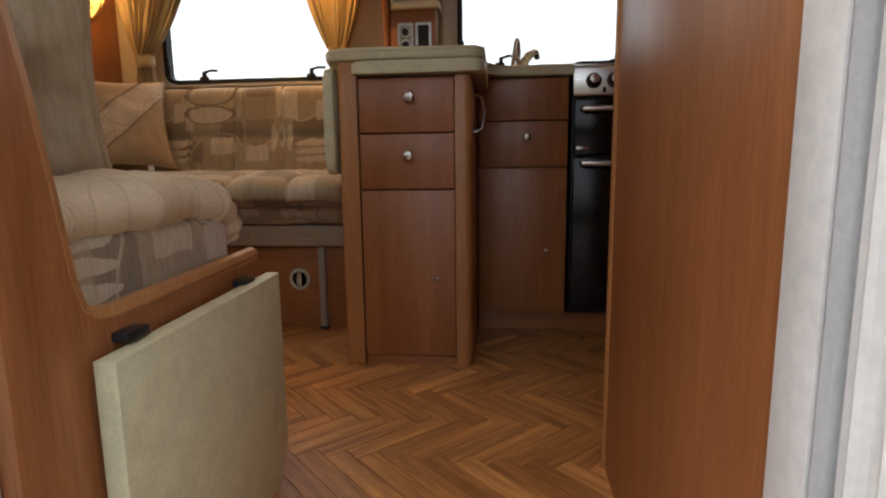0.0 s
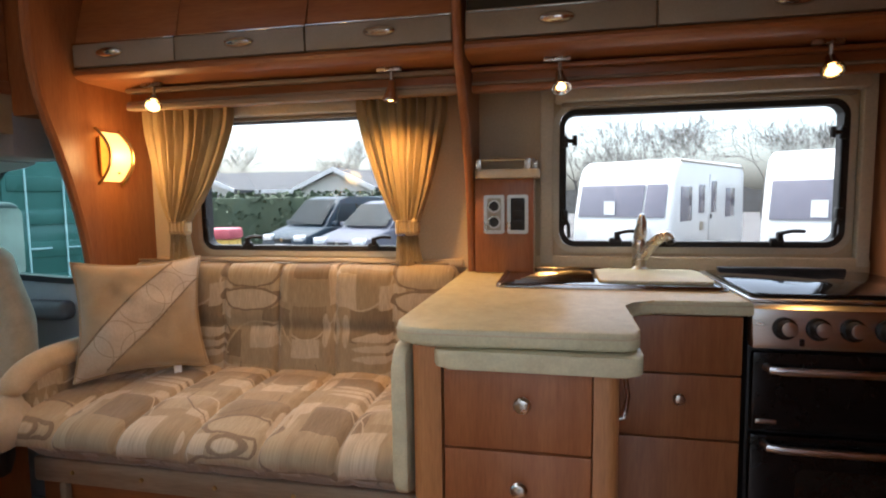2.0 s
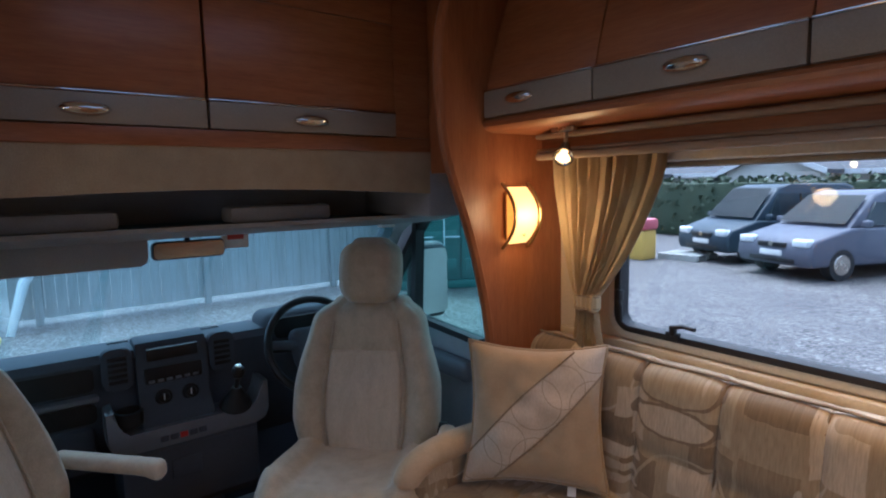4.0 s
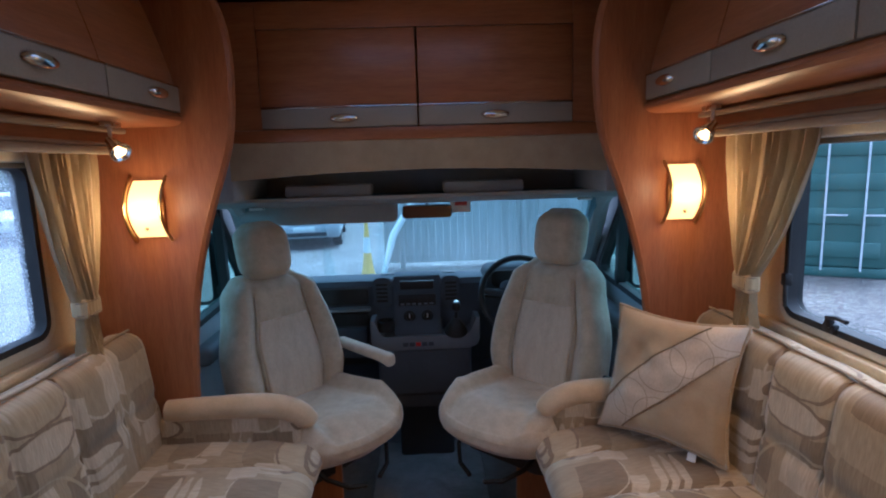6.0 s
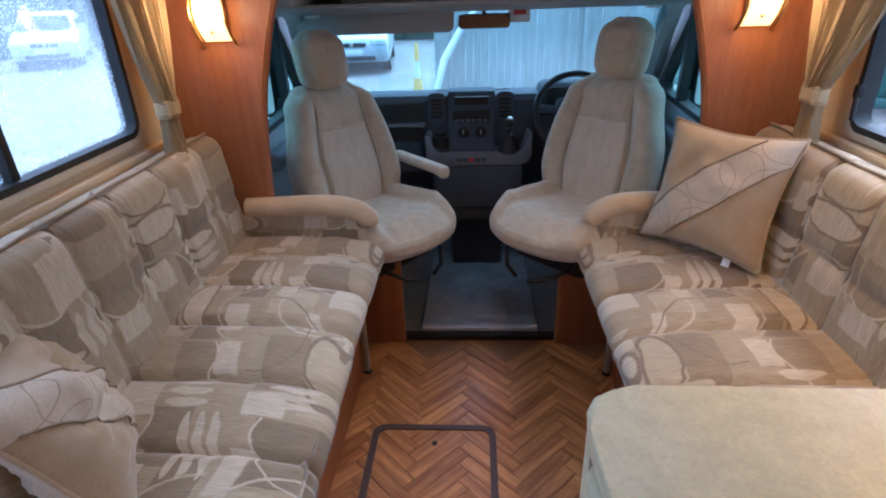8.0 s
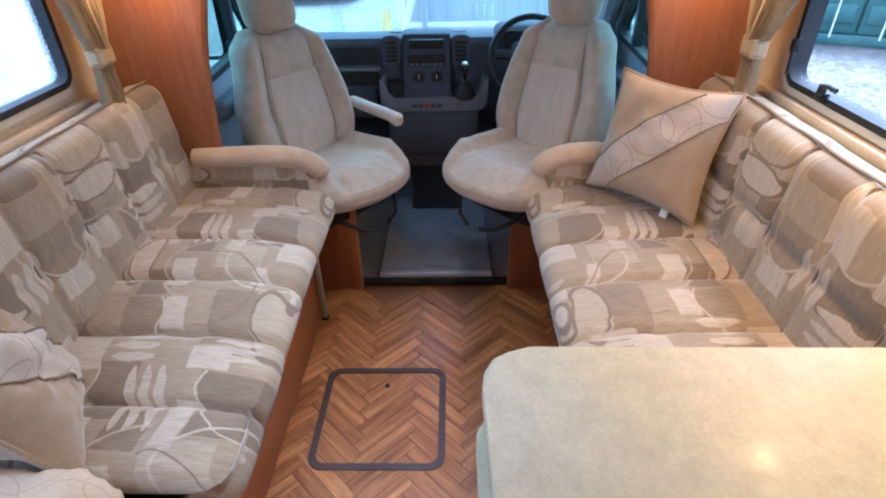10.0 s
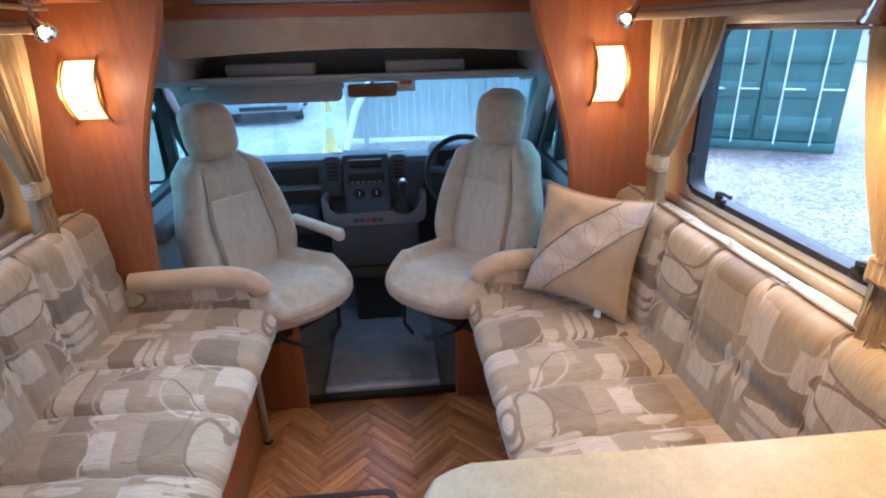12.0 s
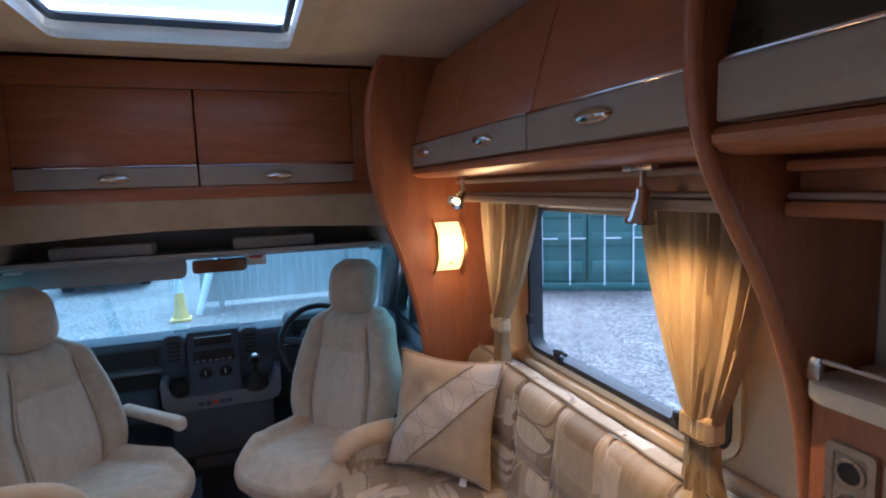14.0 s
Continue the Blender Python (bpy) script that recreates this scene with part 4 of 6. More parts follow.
def scatter_cushion(m, label, w=0.2, crumple=0.0, puff=0.07, pinch=0.12):
    """Square cushion with a pale diagonal panel, piping and a little tag."""
    t = new("scatter_cushion")
    tagged(t, label, "cushion", "scatter cushions")

    def shape(u, v, s):
        k = (1 - abs(u) ** 2.6) * (1 - abs(v) ** 2.6)
        pinch_u = 1 - pinch * (1 - v * v) * abs(u)
        pinch_v = 1 - pinch * (1 - u * u) * abs(v)
        wob = 0.012 * noise.noise(Vector((u * 2.2, v * 2.2, s * 3))) + crumple * (noise.noise(Vector((u * 2.2, v * 1.4, s))) + 0.45 * noise.noise(Vector((u * 5, v * 4, s * 2))))
        return Vector((u * w * pinch_u, v * w * pinch_v, s * (puff * (1.0 if s > 0 else 0.6) * k ** 0.5 + wob * k)))

    n = 26

    def face_of(test, s, lift=0.0):
        bm = bmesh.new()
        vs = {}
        for i in range(n):
            for j in range(n):
                u0, v0 = -1 + 2 * (i + 0.5) / n, -1 + 2 * (j + 0.5) / n
                if test(u0, v0):
                    q = []
                    for a, b in ((i, j), (i + 1, j), (i + 1, j + 1), (i, j + 1)):
                        if (a, b) not in vs:
                            p = shape(-1 + 2 * a / n, -1 + 2 * b / n, s)
                            p.z += lift * s
                            vs[a, b] = bm.verts.new(p)
                        q.append(vs[a, b])
                    bm.faces.new(q)
        return bm

    def put(name, bm, material, label=""):
        ob = new(name, finish(name, bm, material, 70))
        ob.parent = t
        return tagged(ob, label)

    band = lambda u, v: -0.42 < u - v < 0.42
    bm = face_of(lambda u, v: True, -1)
    put("back_cover", bm, M_RIBBED)
    put("front_cover", face_of(lambda u, v: not band(u, v), 1), M_CUSHION)
    put("diagonal_panel", face_of(band, 1, 0.002), M_ARCS, "pale diagonal panel")
    for d in (-0.42, 0.42):
        pts = []
        for k in range(31):
            a = -1 + 2 * k / 30
            b = a - d
            if -1 <= b <= 1:
                p = shape(a, b, 1)
                p.z += 0.004
                pts.append(p)
        put("seam_piping", tube(pts, 0.0026, 6), M_PIPING)
    rim = [shape(u, v, 1) for u, v in [(-1 + 2 * k / 20, -1) for k in range(20)] + [(1, -1 + 2 * k / 20) for k in range(20)] + [(1 - 2 * k / 20, 1) for k in range(20)] + [(-1, 1 - 2 * k / 20) for k in range(20)]]
    put("edge_piping", tube(rim, 0.005, 6, closed=True), M_CUSHION)
    if w > 0.188:
        put("tag", box(w * 0.45, w * 0.57, -w * 1.06, -w * 0.94, -0.002, 0.002), M_WHITE, "white tag")
    t.matrix_world = m
    return t


across = Vector((0.76, 0.65, 0.0)).normalized()
up = Vector((-0.25, 0.2, 0.95))
up = (up - across * up.dot(across)).normalized()
lean_m = Matrix((across, up, across.cross(up))).transposed().to_4x4()
lean_m.translation = Vector((-1.0, 2.77, 0.765))
scatter_cushion(lean_m, "sand chenille cushion leaning on the sofa back", 0.19, 0.026, 0.075, 0.12)
along = Vector((-0.73, -0.478, -0.038)).normalized()
up = Vector((-0.014, -0.613, 1.077))
up = (up - along * up.dot(along)).normalized()
lie = Matrix((-up, along, along.cross(up))).transposed().to_4x4()
lie.translation = Vector((-0.148, 1.29, 0.64))
scatter_cushion(lie, "crumpled sand chenille cushion slumped on the sofa", 0.18, 0.055, 0.085, 0.1)

# end of the nearside sofa by the door: panel with a scooped top, bolster, folding table leaf
t = thing("sofa_end_panel", (0.12, 1.3, 0), "cherry wood sofa end panel with a scooped top", "panel")
out = [(YN + 0.001, 0.0), (1.545, 0.0), (1.545, 0.425), (1.535, 0.437), (1.2, 0.427), (1.17, 0.43), (1.152, 0.444), (1.142, 0.475), (1.13, 0.56), (1.115, 0.65), (1.1, 0.72), (1.085, 0.78), (YN + 0.001, 0.8)]
part("panel", prism(out, "x", 0.107, 0.13, 0.004), M_WOODZ, t)
part("edging", tube([(0.1185, y, z + 0.004) for y, z in out[3:12]], 0.012, 8), M_OAK, t, "pale rounded edging")
M_ROLL = arc_cloth("cream_bolster_cloth", (0.7, 0.565, 0.375), (0.6, 0.47, 0.3))
t = thing("bolster", (0.06, 1.33, 0.46), "rolled beige bolster over patchwork cloth at the sofa end", "bolster")
pts = spline([(0, 1.06, 0.53), (0, 1.18, 0.533), (0, 1.29, 0.537), (0, 1.39, 0.538), (0, 1.465, 0.53), (0, 1.512, 0.505), (0, 1.53, 0.468)], 5)
bm = tube(pts, 0.05, 24, radii=[0.042 + 0.003 * math.sin(k * 0.7) + 0.002 * math.sin(k * 1.9) - 0.012 * smoothstep(25, 30, k) for k in range(31)])
for v in bm.verts:
    v.co.x = 0.042 + v.co.x * 1.75
part("roll", bm, M_ROLL, t, "", 60)
part("valance", soft_box((0.078, 1.3, 0.465), (0.026, 0.2, 0.05), 0.02, 16, None, lambda p: (p.y * 1.3 + 0.4, p.z)), M_SOFA, t, "patchwork cloth valance", 60)
t = thing("folding_table_leaf", (0.15, 1.33, 0.1), "cream folded table leaf hung on the sofa end panel", "table")
part("leaf", prism([(1.14, 0.05), (1.49, 0.05), (1.535, 0.11), (1.535, 0.41), (1.14, 0.4)], "x", 0.14, 0.166, 0.004), M_WORKTOP, t)
for yy in (1.2, 1.46):
    part("hinge", box(0.13, 0.15, yy - 0.018, yy + 0.018, 0.404, 0.415, 0.002), M_BLACK, t)

# ---- kitchen ----
def turned_knob(at, out, r, parent, material=None):
    return part("knob", lathe([(r * 0.45, 0), (r * 0.4, r * 0.5), (r * 0.62, r * 0.8), (r * 0.95, r * 1.1), (r, r * 1.45), (r * 0.75, r * 1.8), (r * 0.3, r * 1.95)], at, out, 20), material or M_NICKEL, parent, "satin nickel knob")


# peninsula drawer unit
ku = thing("drawer_unit", (0.28, 2.5, 0), "cherry wood kitchen drawer unit with rounded oak corner posts", "cabinet")
bm = prism(rrect(0.13, 0.41, 2.225, 3.0, 0.004), "z", 0.0, 0.82)
part("carcass", bm, M_WOODZ, ku)
part("oak_post", prism(rrect(0.075, 0.132, 2.2, 2.26, 0.02, 5, (1, 0, 0, 1)), "z", 0.0, 0.868, 0.002), M_OAK, ku, "pale oak corner post")
part("oak_post", prism(rrect(0.405, 0.45, 2.2, 2.27, 0.02, 5, (0, 1, 1, 0)), "z", 0.0, 0.826, 0.002), M_OAK, ku, "pale oak corner post")
part("side_board", box(0.075, 0.13, 2.262, 3.0, 0.0, 0.868, 0.002), M_WOODZ, ku)
part("side_board", box(0.41, 0.449, 2.272, 2.56, 0.0, 0.826, 0.002), M_WOODZ, ku)
for z0, z1, zk, xk, r in ((0.674, 0.822, 0.768, 0.282, 0.0155), (0.518, 0.67, 0.61, 0.276, 0.0155), (0.03, 0.514, 0.262, 0.35, 0.006)):
    d = part("drawer_front" if r > 0.01 else "door", box(0.136, 0.403, 2.204, 2.223, z0, z1, 0.003), M_WOODZ, ku)
    turned_knob((xk, 2.204, zk), (0, -1, 0), r, d)
part("plinth", box(0.14, 0.4, 2.212, 2.224, 0.0, 0.026), M_WOODX, ku)
part("side_handle", tube([(0.45, 2.36, 0.79), (0.475, 2.36, 0.78), (0.482, 2.36, 0.735), (0.475, 2.36, 0.69), (0.45, 2.36, 0.68)], 0.005, 8), M_CHROME, ku, "bowed chrome handle")

# sink base unit
su = thing("sink_unit", (0.6, 2.8, 0), "cherry wood sink base unit with one knobbed drawer", "cabinet")
part("carcass", box(0.452, 0.752, 2.572, 3.05, 0.06, 0.862), M_WOODZ, su)
for z0, z1, zk, xk, r in ((0.728, 0.862, None, 0, 0), (0.574, 0.724, 0.672, 0.615, 0.0135), (0.075, 0.57, 0.292, 0.683, 0.006)):
    d = part("drawer_front" if z0 > 0.5 else "door", box(0.454, 0.75, 2.552, 2.571, z0, z1, 0.003), M_WOODZ, su)
    if zk:
        turned_knob((xk, 2.552, zk), (0, -1, 0), r, d)
part("plinth", box(0.452, 1.2, 2.6, 2.62, 0.0, 0.06), M_WOODX, su)

# pull-out board under the worktop, and the hinged flap at the sofa end
t = thing("pull_out_board", (0.3, 2.3, 0.83), "cream pull-out serving board under the worktop", "board")
part("board", prism(rrect(0.12, 0.487, 2.175, 2.7, 0.03, 6, (1, 1, 0, 0)), "z", 0.83, 0.863, 0.006), M_WORKTOP, t)
t = thing("worktop_flap", (0.05, 2.35, 0.56), "cream folded worktop flap hanging at the unit's side", "flap")
part("flap", prism(rrect(2.2, 2.62, 0.56, 0.855, 0.035, 6), "x", 0.036, 0.064, 0.006), M_WORKTOP, t)
part("hinge", box(0.05, 0.073, 2.3, 2.52, 0.845, 0.862, 0.002), M_STEEL, t)

# worktop with the notch beside the cooker
ct = thing("kitchen_worktop", (0.4, 2.6, 0.868), "cream speckled laminate worktop with a curved notch", "worktop")
r1 = [(0.485 - 0.045 + 0.045 * math.sin(radians(a)), 2.19 + 0.045 * (1 - math.cos(radians(a)))) for a in range(0, 91, 15)]
nt = [(0.485 + 0.07 * (1 - math.cos(radians(a))), 2.46 + 0.07 * math.sin(radians(a))) for a in range(0, 91, 15)]
top = [(0.038, 2.25), (0.042, 2.222), (0.055, 2.2), (0.078, 2.188), (0.11, 2.184)] + r1[1:] + nt + [(0.764, 2.532), (0.764, 3.05), (0.038, 3.05)]
part("top", prism(top, "z", 0.868, 0.9, 0.008, 3), M_WORKTOP, ct)
part("edge_line", tube([(x - 0.0005, y - 0.0005, 0.8905) for x, y in top[:-2]], 0.0012, 6), M_CREAM, ct, "thin seam of the laminate edge")

# inset sink with drainer and cream lid
sk = thing("sink", (0.48, 2.85, 0.9), "dark steel inset sink and ribbed drainer with a cream lid", "sink")
M_SINK = mat("dark_mirror_steel", (0.34, 0.32, 0.3), (0.27, 0.25, 0.235), rough=0.13, metal=1.0, scale=20, bump=0.03)
bm = prism(rrect(0.18, 0.757, 2.66, 3.035, 0.03, 6), "z", 0.897, 0.906, 0.003)
part("rim", bm, M_SINK, sk)
part("lip", tube([(x, y, 0.9065) for x, y in rrect(0.188, 0.75, 2.668, 3.027, 0.03, 6)], 0.0055, 8, closed=True), M_SINK, sk)
for k in range(8):
    a = k / 7
    part("drainer_rib", tube([(0.215 + 0.012 * k, 2.7 + 0.038 * k, 0.9075), (0.33 + 0.012 * k, 2.72 + 0.036 * k, 0.9085), (0.44, 2.755 + 0.029 * k, 0.9075)], 0.0035, 6), M_SINK, sk)
part("lid", prism(rrect(0.452, 0.742, 2.735, 2.99, 0.03, 8), "z", 0.9065, 0.914, 0.003), M_WORKTOP, sk, "cream sink lid")
tp = thing("mixer_tap", (0.588, 3.005, 0.906), "grey satin kitchen mixer tap with a lever", "tap")
part("body", lathe([(0.027, 0), (0.027, 0.006), (0.021, 0.013), (0.02, 0.05), (0.022, 0.08), (0.021, 0.1), (0.012, 0.112)], (0.588, 3.005, 0.906), (0, 0, 1), 22), M_NICKEL, tp)
part("spout", tube(spline([(0.596, 3.0, 0.952), (0.618, 2.985, 0.985), (0.64, 2.968, 1.012), (0.658, 2.955, 1.018), (0.667, 2.948, 1.006)], 3), 0.015, 14, radii=[0.019 - 0.0004 * k for k in range(13)]), M_NICKEL, tp)
part("lever", tube([(0.588, 3.003, 1.008), (0.59, 2.996, 1.03), (0.591, 2.988, 1.06), (0.591, 2.984, 1.082)], 0.012, 12, radii=[0.02, 0.019, 0.015, 0.008]), M_NICKEL, tp)
part("aerator", cyl((0.667, 2.948, 1.004), (0.67, 2.945, 0.994), 0.011, seg=12), M_BLACK, tp)

# cooker
ck = thing("cooker", (1.0, 2.8, 0.0), "black glass gas cooker with steel control panel", "cooker")
x0, x1 = 0.762, 1.2
part("body", box(x0, x1, 2.56, 3.04, 0.07, 0.895, 0.003), M_BLACK, ck)
part("control_panel", prism([(2.53, 0.8), (2.525, 0.81), (2.54, 0.885), (2.56, 0.895), (2.57, 0.895), (2.57, 0.8)], "x", x0, x1, 0.002), M_STEEL, ck, "brushed steel control panel")
for k in range(6):
    kx = 0.825 + 0.0655 * k
    kb = part("control_knob", lathe([(0.025, 0), (0.024, 0.006), (0.019, 0.009), (0.017, 0.026), (0.013, 0.029)], (kx, 2.531, 0.845), (0, -1, 0.15), 20), M_BLACK, ck, "black control knob")
    part("knob_cap", lathe([(0.0155, 0), (0.015, 0.003), (0.007, 0.0045)], (kx, 2.503, 0.849), (0, -1, 0.15), 16), M_STEEL, kb, "steel knob cap")
part("ignition_button", box(0.853, 0.863, 2.523, 2.534, 0.808, 0.824, 0.002), M_BLACK, ck)
gd = part("grill_door", box(x0 + 0.004, x1 - 0.004, 2.535, 2.558, 0.61, 0.79, 0.006), M_BLACKGLASS, ck, "black glass grill door")
od = part("oven_door", box(x0 + 0.004, x1 - 0.004, 2.535, 2.558, 0.095, 0.602, 0.006), M_BLACKGLASS, ck, "black glass oven door")
for zz, dd in ((0.757, gd), (0.583, od)):
    part("door_handle", tube([(x0 + 0.03, 2.535, zz), (x0 + 0.034, 2.512, zz), (x0 + 0.06, 2.505, zz), (x1 - 0.06, 2.505, zz), (x1 - 0.034, 2.512, zz), (x1 - 0.03, 2.535, zz)], 0.009, 10), M_STEEL, dd, "steel bar handle")
part("maker_plate", box(0.775, 0.817, 2.5325, 2.536, 0.628, 0.638, 0.001), M_STEEL, gd)
part("oven_window", prism(rrect(0.86, 1.13, 0.3, 0.53, 0.02), "y", 2.533, 2.536), mat("oven_window_glass", (0.02, 0.018, 0.015), rough=0.06, bump=0), od)
for k in range(5):
    part("oven_shelf_bar", cyl((0.9, 2.60, 0.34 + 0.04 * k), (1.1, 2.60, 0.34 + 0.04 * k), 0.002, seg=6), M_STEEL, ck)
part("hob_plate", box(x0, x1, 2.56, 3.04, 0.896, 0.904, 0.003), M_STEEL, ck)
part("glass_lid", prism(rrect(x0 + 0.01, x1 - 0.01, 2.575, 2.99, 0.02), "z", 0.908, 0.914, 0.002), M_HOBGLASS, ck, "glossy black glass lid")
part("lid_hinge", box(x0 + 0.05, x1 - 0.05, 2.99, 3.02, 0.904, 0.922, 0.004), M_BLACK, ck)

# scooped divider between the sofa window and the kitchen
dv = thing("kitchen_divider", (0.055, 2.95, 0.9), "scooped cherry wood divider beside the worktop", "divider")
edge = [(2.985, 0.902), (2.975, 1.0), (2.962, 1.1), (2.94, 1.19), (2.905, 1.28), (2.86, 1.37), (2.81, 1.45), (2.77, 1.52), (2.748, 1.59), (2.742, 1.66), (2.745, 1.73), (2.76, 1.8), (2.79, 1.87), (2.83, 1.925)]
edge = spline(edge, 4)
part("panel", prism(edge + [(YW - 0.002, 1.925), (YW - 0.002, 0.902)], "x", 0.057, 0.083, 0.003), M_WOODZ, dv)
part("edging", tube([(0.07, y - 0.002, z) for y, z in edge], 0.0135, 12), M_WOODZ, dv)

# socket board with its little shelf
sb = thing("socket_board", (0.17, 2.95, 0.9), "cherry wood socket board in the kitchen corner", "panel")
part("board", box(0.086, 0.268, 2.945, 2.965, 0.902, 1.195, 0.003), M_WOODZ, sb)
part("side_board", box(0.256, 0.268, 2.966, YW - 0.002, 0.902, 1.195), M_CREAM, sb)
for xx, dark in ((0.147, False), (0.22, True)):
    so = thing("socket", (xx, 2.945, 1.03), "double power socket in a satin frame" if not dark else "dark switch panel in a satin frame", "socket", "sockets")
    part("frame", ringframe(rrect(xx - 0.032, xx + 0.032, 1.025, 1.145, 0.008), rrect(xx - 0.022, xx + 0.022, 1.035, 1.135, 0.005), "y", 2.935, 2.944), M_NICKEL, so)
    part("insert", box(xx - 0.022, xx + 0.022, 2.939, 2.944, 1.035, 1.135), M_GREYTRIM if not dark else M_BLACK, so)
    if not dark:
        for zz in (1.061, 1.11):
            part("outlet", ringframe([(xx + 0.02 * math.cos(k / 20 * math.tau), zz + 0.02 * math.sin(k / 20 * math.tau)) for k in range(20)], [(xx + 0.015 * math.cos(k / 20 * math.tau), zz + 0.015 * math.sin(k / 20 * math.tau)) for k in range(20)], "y", 2.934, 2.939), M_NICKEL, so)
            part("outlet_well", cyl((xx, 2.9385, zz), (xx, 2.936, zz), 0.015, seg=18), M_BLACK, so)
    else:
        for k in range(3):
            part("rocker", box(xx - 0.014, xx + 0.014, 2.936, 2.939, 1.042 + 0.031 * k, 1.066 + 0.031 * k, 0.002), M_BLACK, so)
sh = thing("corner_shelf", (0.18, 2.98, 1.2), "cream corner shelf with a small chrome gallery rail", "shelf")
part("board", prism(rrect(0.087, 0.285, 2.915, 3.07, 0.03, 6, (1, 1, 0, 0)), "z", 1.197, 1.223, 0.005), M_CREAMPL, sh)
part("rail", tube([(0.1, 2.93, 1.252), (0.25, 2.93, 1.252), (0.268, 2.95, 1.252), (0.268, 3.06, 1.252)], 0.004, 8), M_NICKEL, sh)
for px, py in ((0.1, 2.93), (0.25, 2.932), (0.268, 3.05)):
    part("rail_post", box(px - 0.009, px + 0.009, py - 0.006, py + 0.006, 1.223, 1.256, 0.002), M_NICKEL, sh)

# tall unit beside the cooker, and the wardrobe by the door
tu = thing("tall_unit", (1.5, 2.8, 0), "tall cherry wood unit beside the cooker", "cupboard")
part("carcass", box(1.245, 1.89, 2.53, YW - 0.002, 0.0, 1.925, 0.004), M_WOODZ, tu)
part("edging", cyl((1.25, 2.528, 0.0), (1.25, 2.528, 1.925), 0.014, seg=12), M_OAK, tu)
wd = thing("wardrobe", (1.2, 1.2, 0), "tall cherry wood wardrobe beside the entrance door", "wardrobe")
part("carcass", box(0.732, 1.89, YN + 0.001, 1.675, 0.0, 1.925, 0.003), M_WOODZ, wd)
part("edging", prism(rrect(0.728, 0.765, 1.676, 1.7, 0.01), "z", 0.0, 1.925, 0.002), M_OAK, wd, "pale oak front edging")


# spotlights under the lockers
def spotlight(x, side, aim, lit=True, watts=0.8):
    y = my(2.845, side)
    t = thing("spotlight", (x, y, 1.44), "small chrome swivel spotlight under the locker", "spotlight", "spotlights")
    part("mount", box(x - 0.045, x + 0.03, y - 0.008, y + 0.008, 1.515, 1.528, 0.003), M_NICKEL, t)
    part("stem", cyl((x, y, 1.518), (x, y, 1.478), 0.005, seg=10), M_NICKEL, t)
    d = (Vector(aim) - Vector((x, y, 1.475))).normalized()
    p = Vector((x, y, 1.478))
    part("shade", lathe([(0.008, -0.012), (0.012, -0.006), (0.013, 0.012), (0.017, 0.018), (0.018, 0.026), (0.021, 0.03), (0.022, 0.038), (0.026, 0.043), (0.027, 0.05), (0.024, 0.05), (0.018, 0.04), (0.008, 0.03)], p, d, 20), M_CHROME, t, "ribbed chrome shade")
    part("bulb", lathe([(0.004, 0.031), (0.009, 0.038), (0.0105, 0.045), (0.004, 0.049)], p, d, 14), M_BULB, t, "lit halogen bulb")
    lamp("spotlight_light", "SPOT", p + d * 0.056, p + d, watts, (1.0, 0.5, 0.14), 0.015, 150, 1.0)


spotlight(-0.965, 1, (-0.55, 2.2, 0.9), True, 1.1)
spotlight(-0.148, 1, (-0.2, 2.84, 0.9), True, 2.6)
spotlight(0.344, 1, (0.4, 2.5, 0.9))
spotlight(1.02, 1, (0.9, 2.3, 0.9))
spotlight(-0.965, -1, (-0.55, my(2.2, -1), 0.9), True, 0.7)

# ---- driver's cab ----
solid("cab_floor", box(-2.49, -1.331, 1.1, 3.04, -0.05, 0.012), M_CARPET, "grey carpeted cab floor", "floor", "structure")
solid("cab_step", box(-1.345, -1.318, 1.74, 2.4, 0.0, 0.03, 0.006), M_RUBBER, "dark edging strip at the cab step", "trim", "structure")
t = thing("floor_mat", (-1.6, C, 0.012), "grey floor mat under crinkled clear film", "mat")


def film(p, q):
    out = Vector(p)
    if q[2] > 0:
        out.z += 0.006 * noise.noise(p * 11) + 0.004 * noise.noise(p * 29) + 0.01 * smoothstep(-1.42, -1.37, p.x)
    return out


part("mat", soft_box((-1.72, C, 0.022), (0.37, 0.245, 0.012), 0.012, 30, film), M_MATSHEET, t, "", 60)

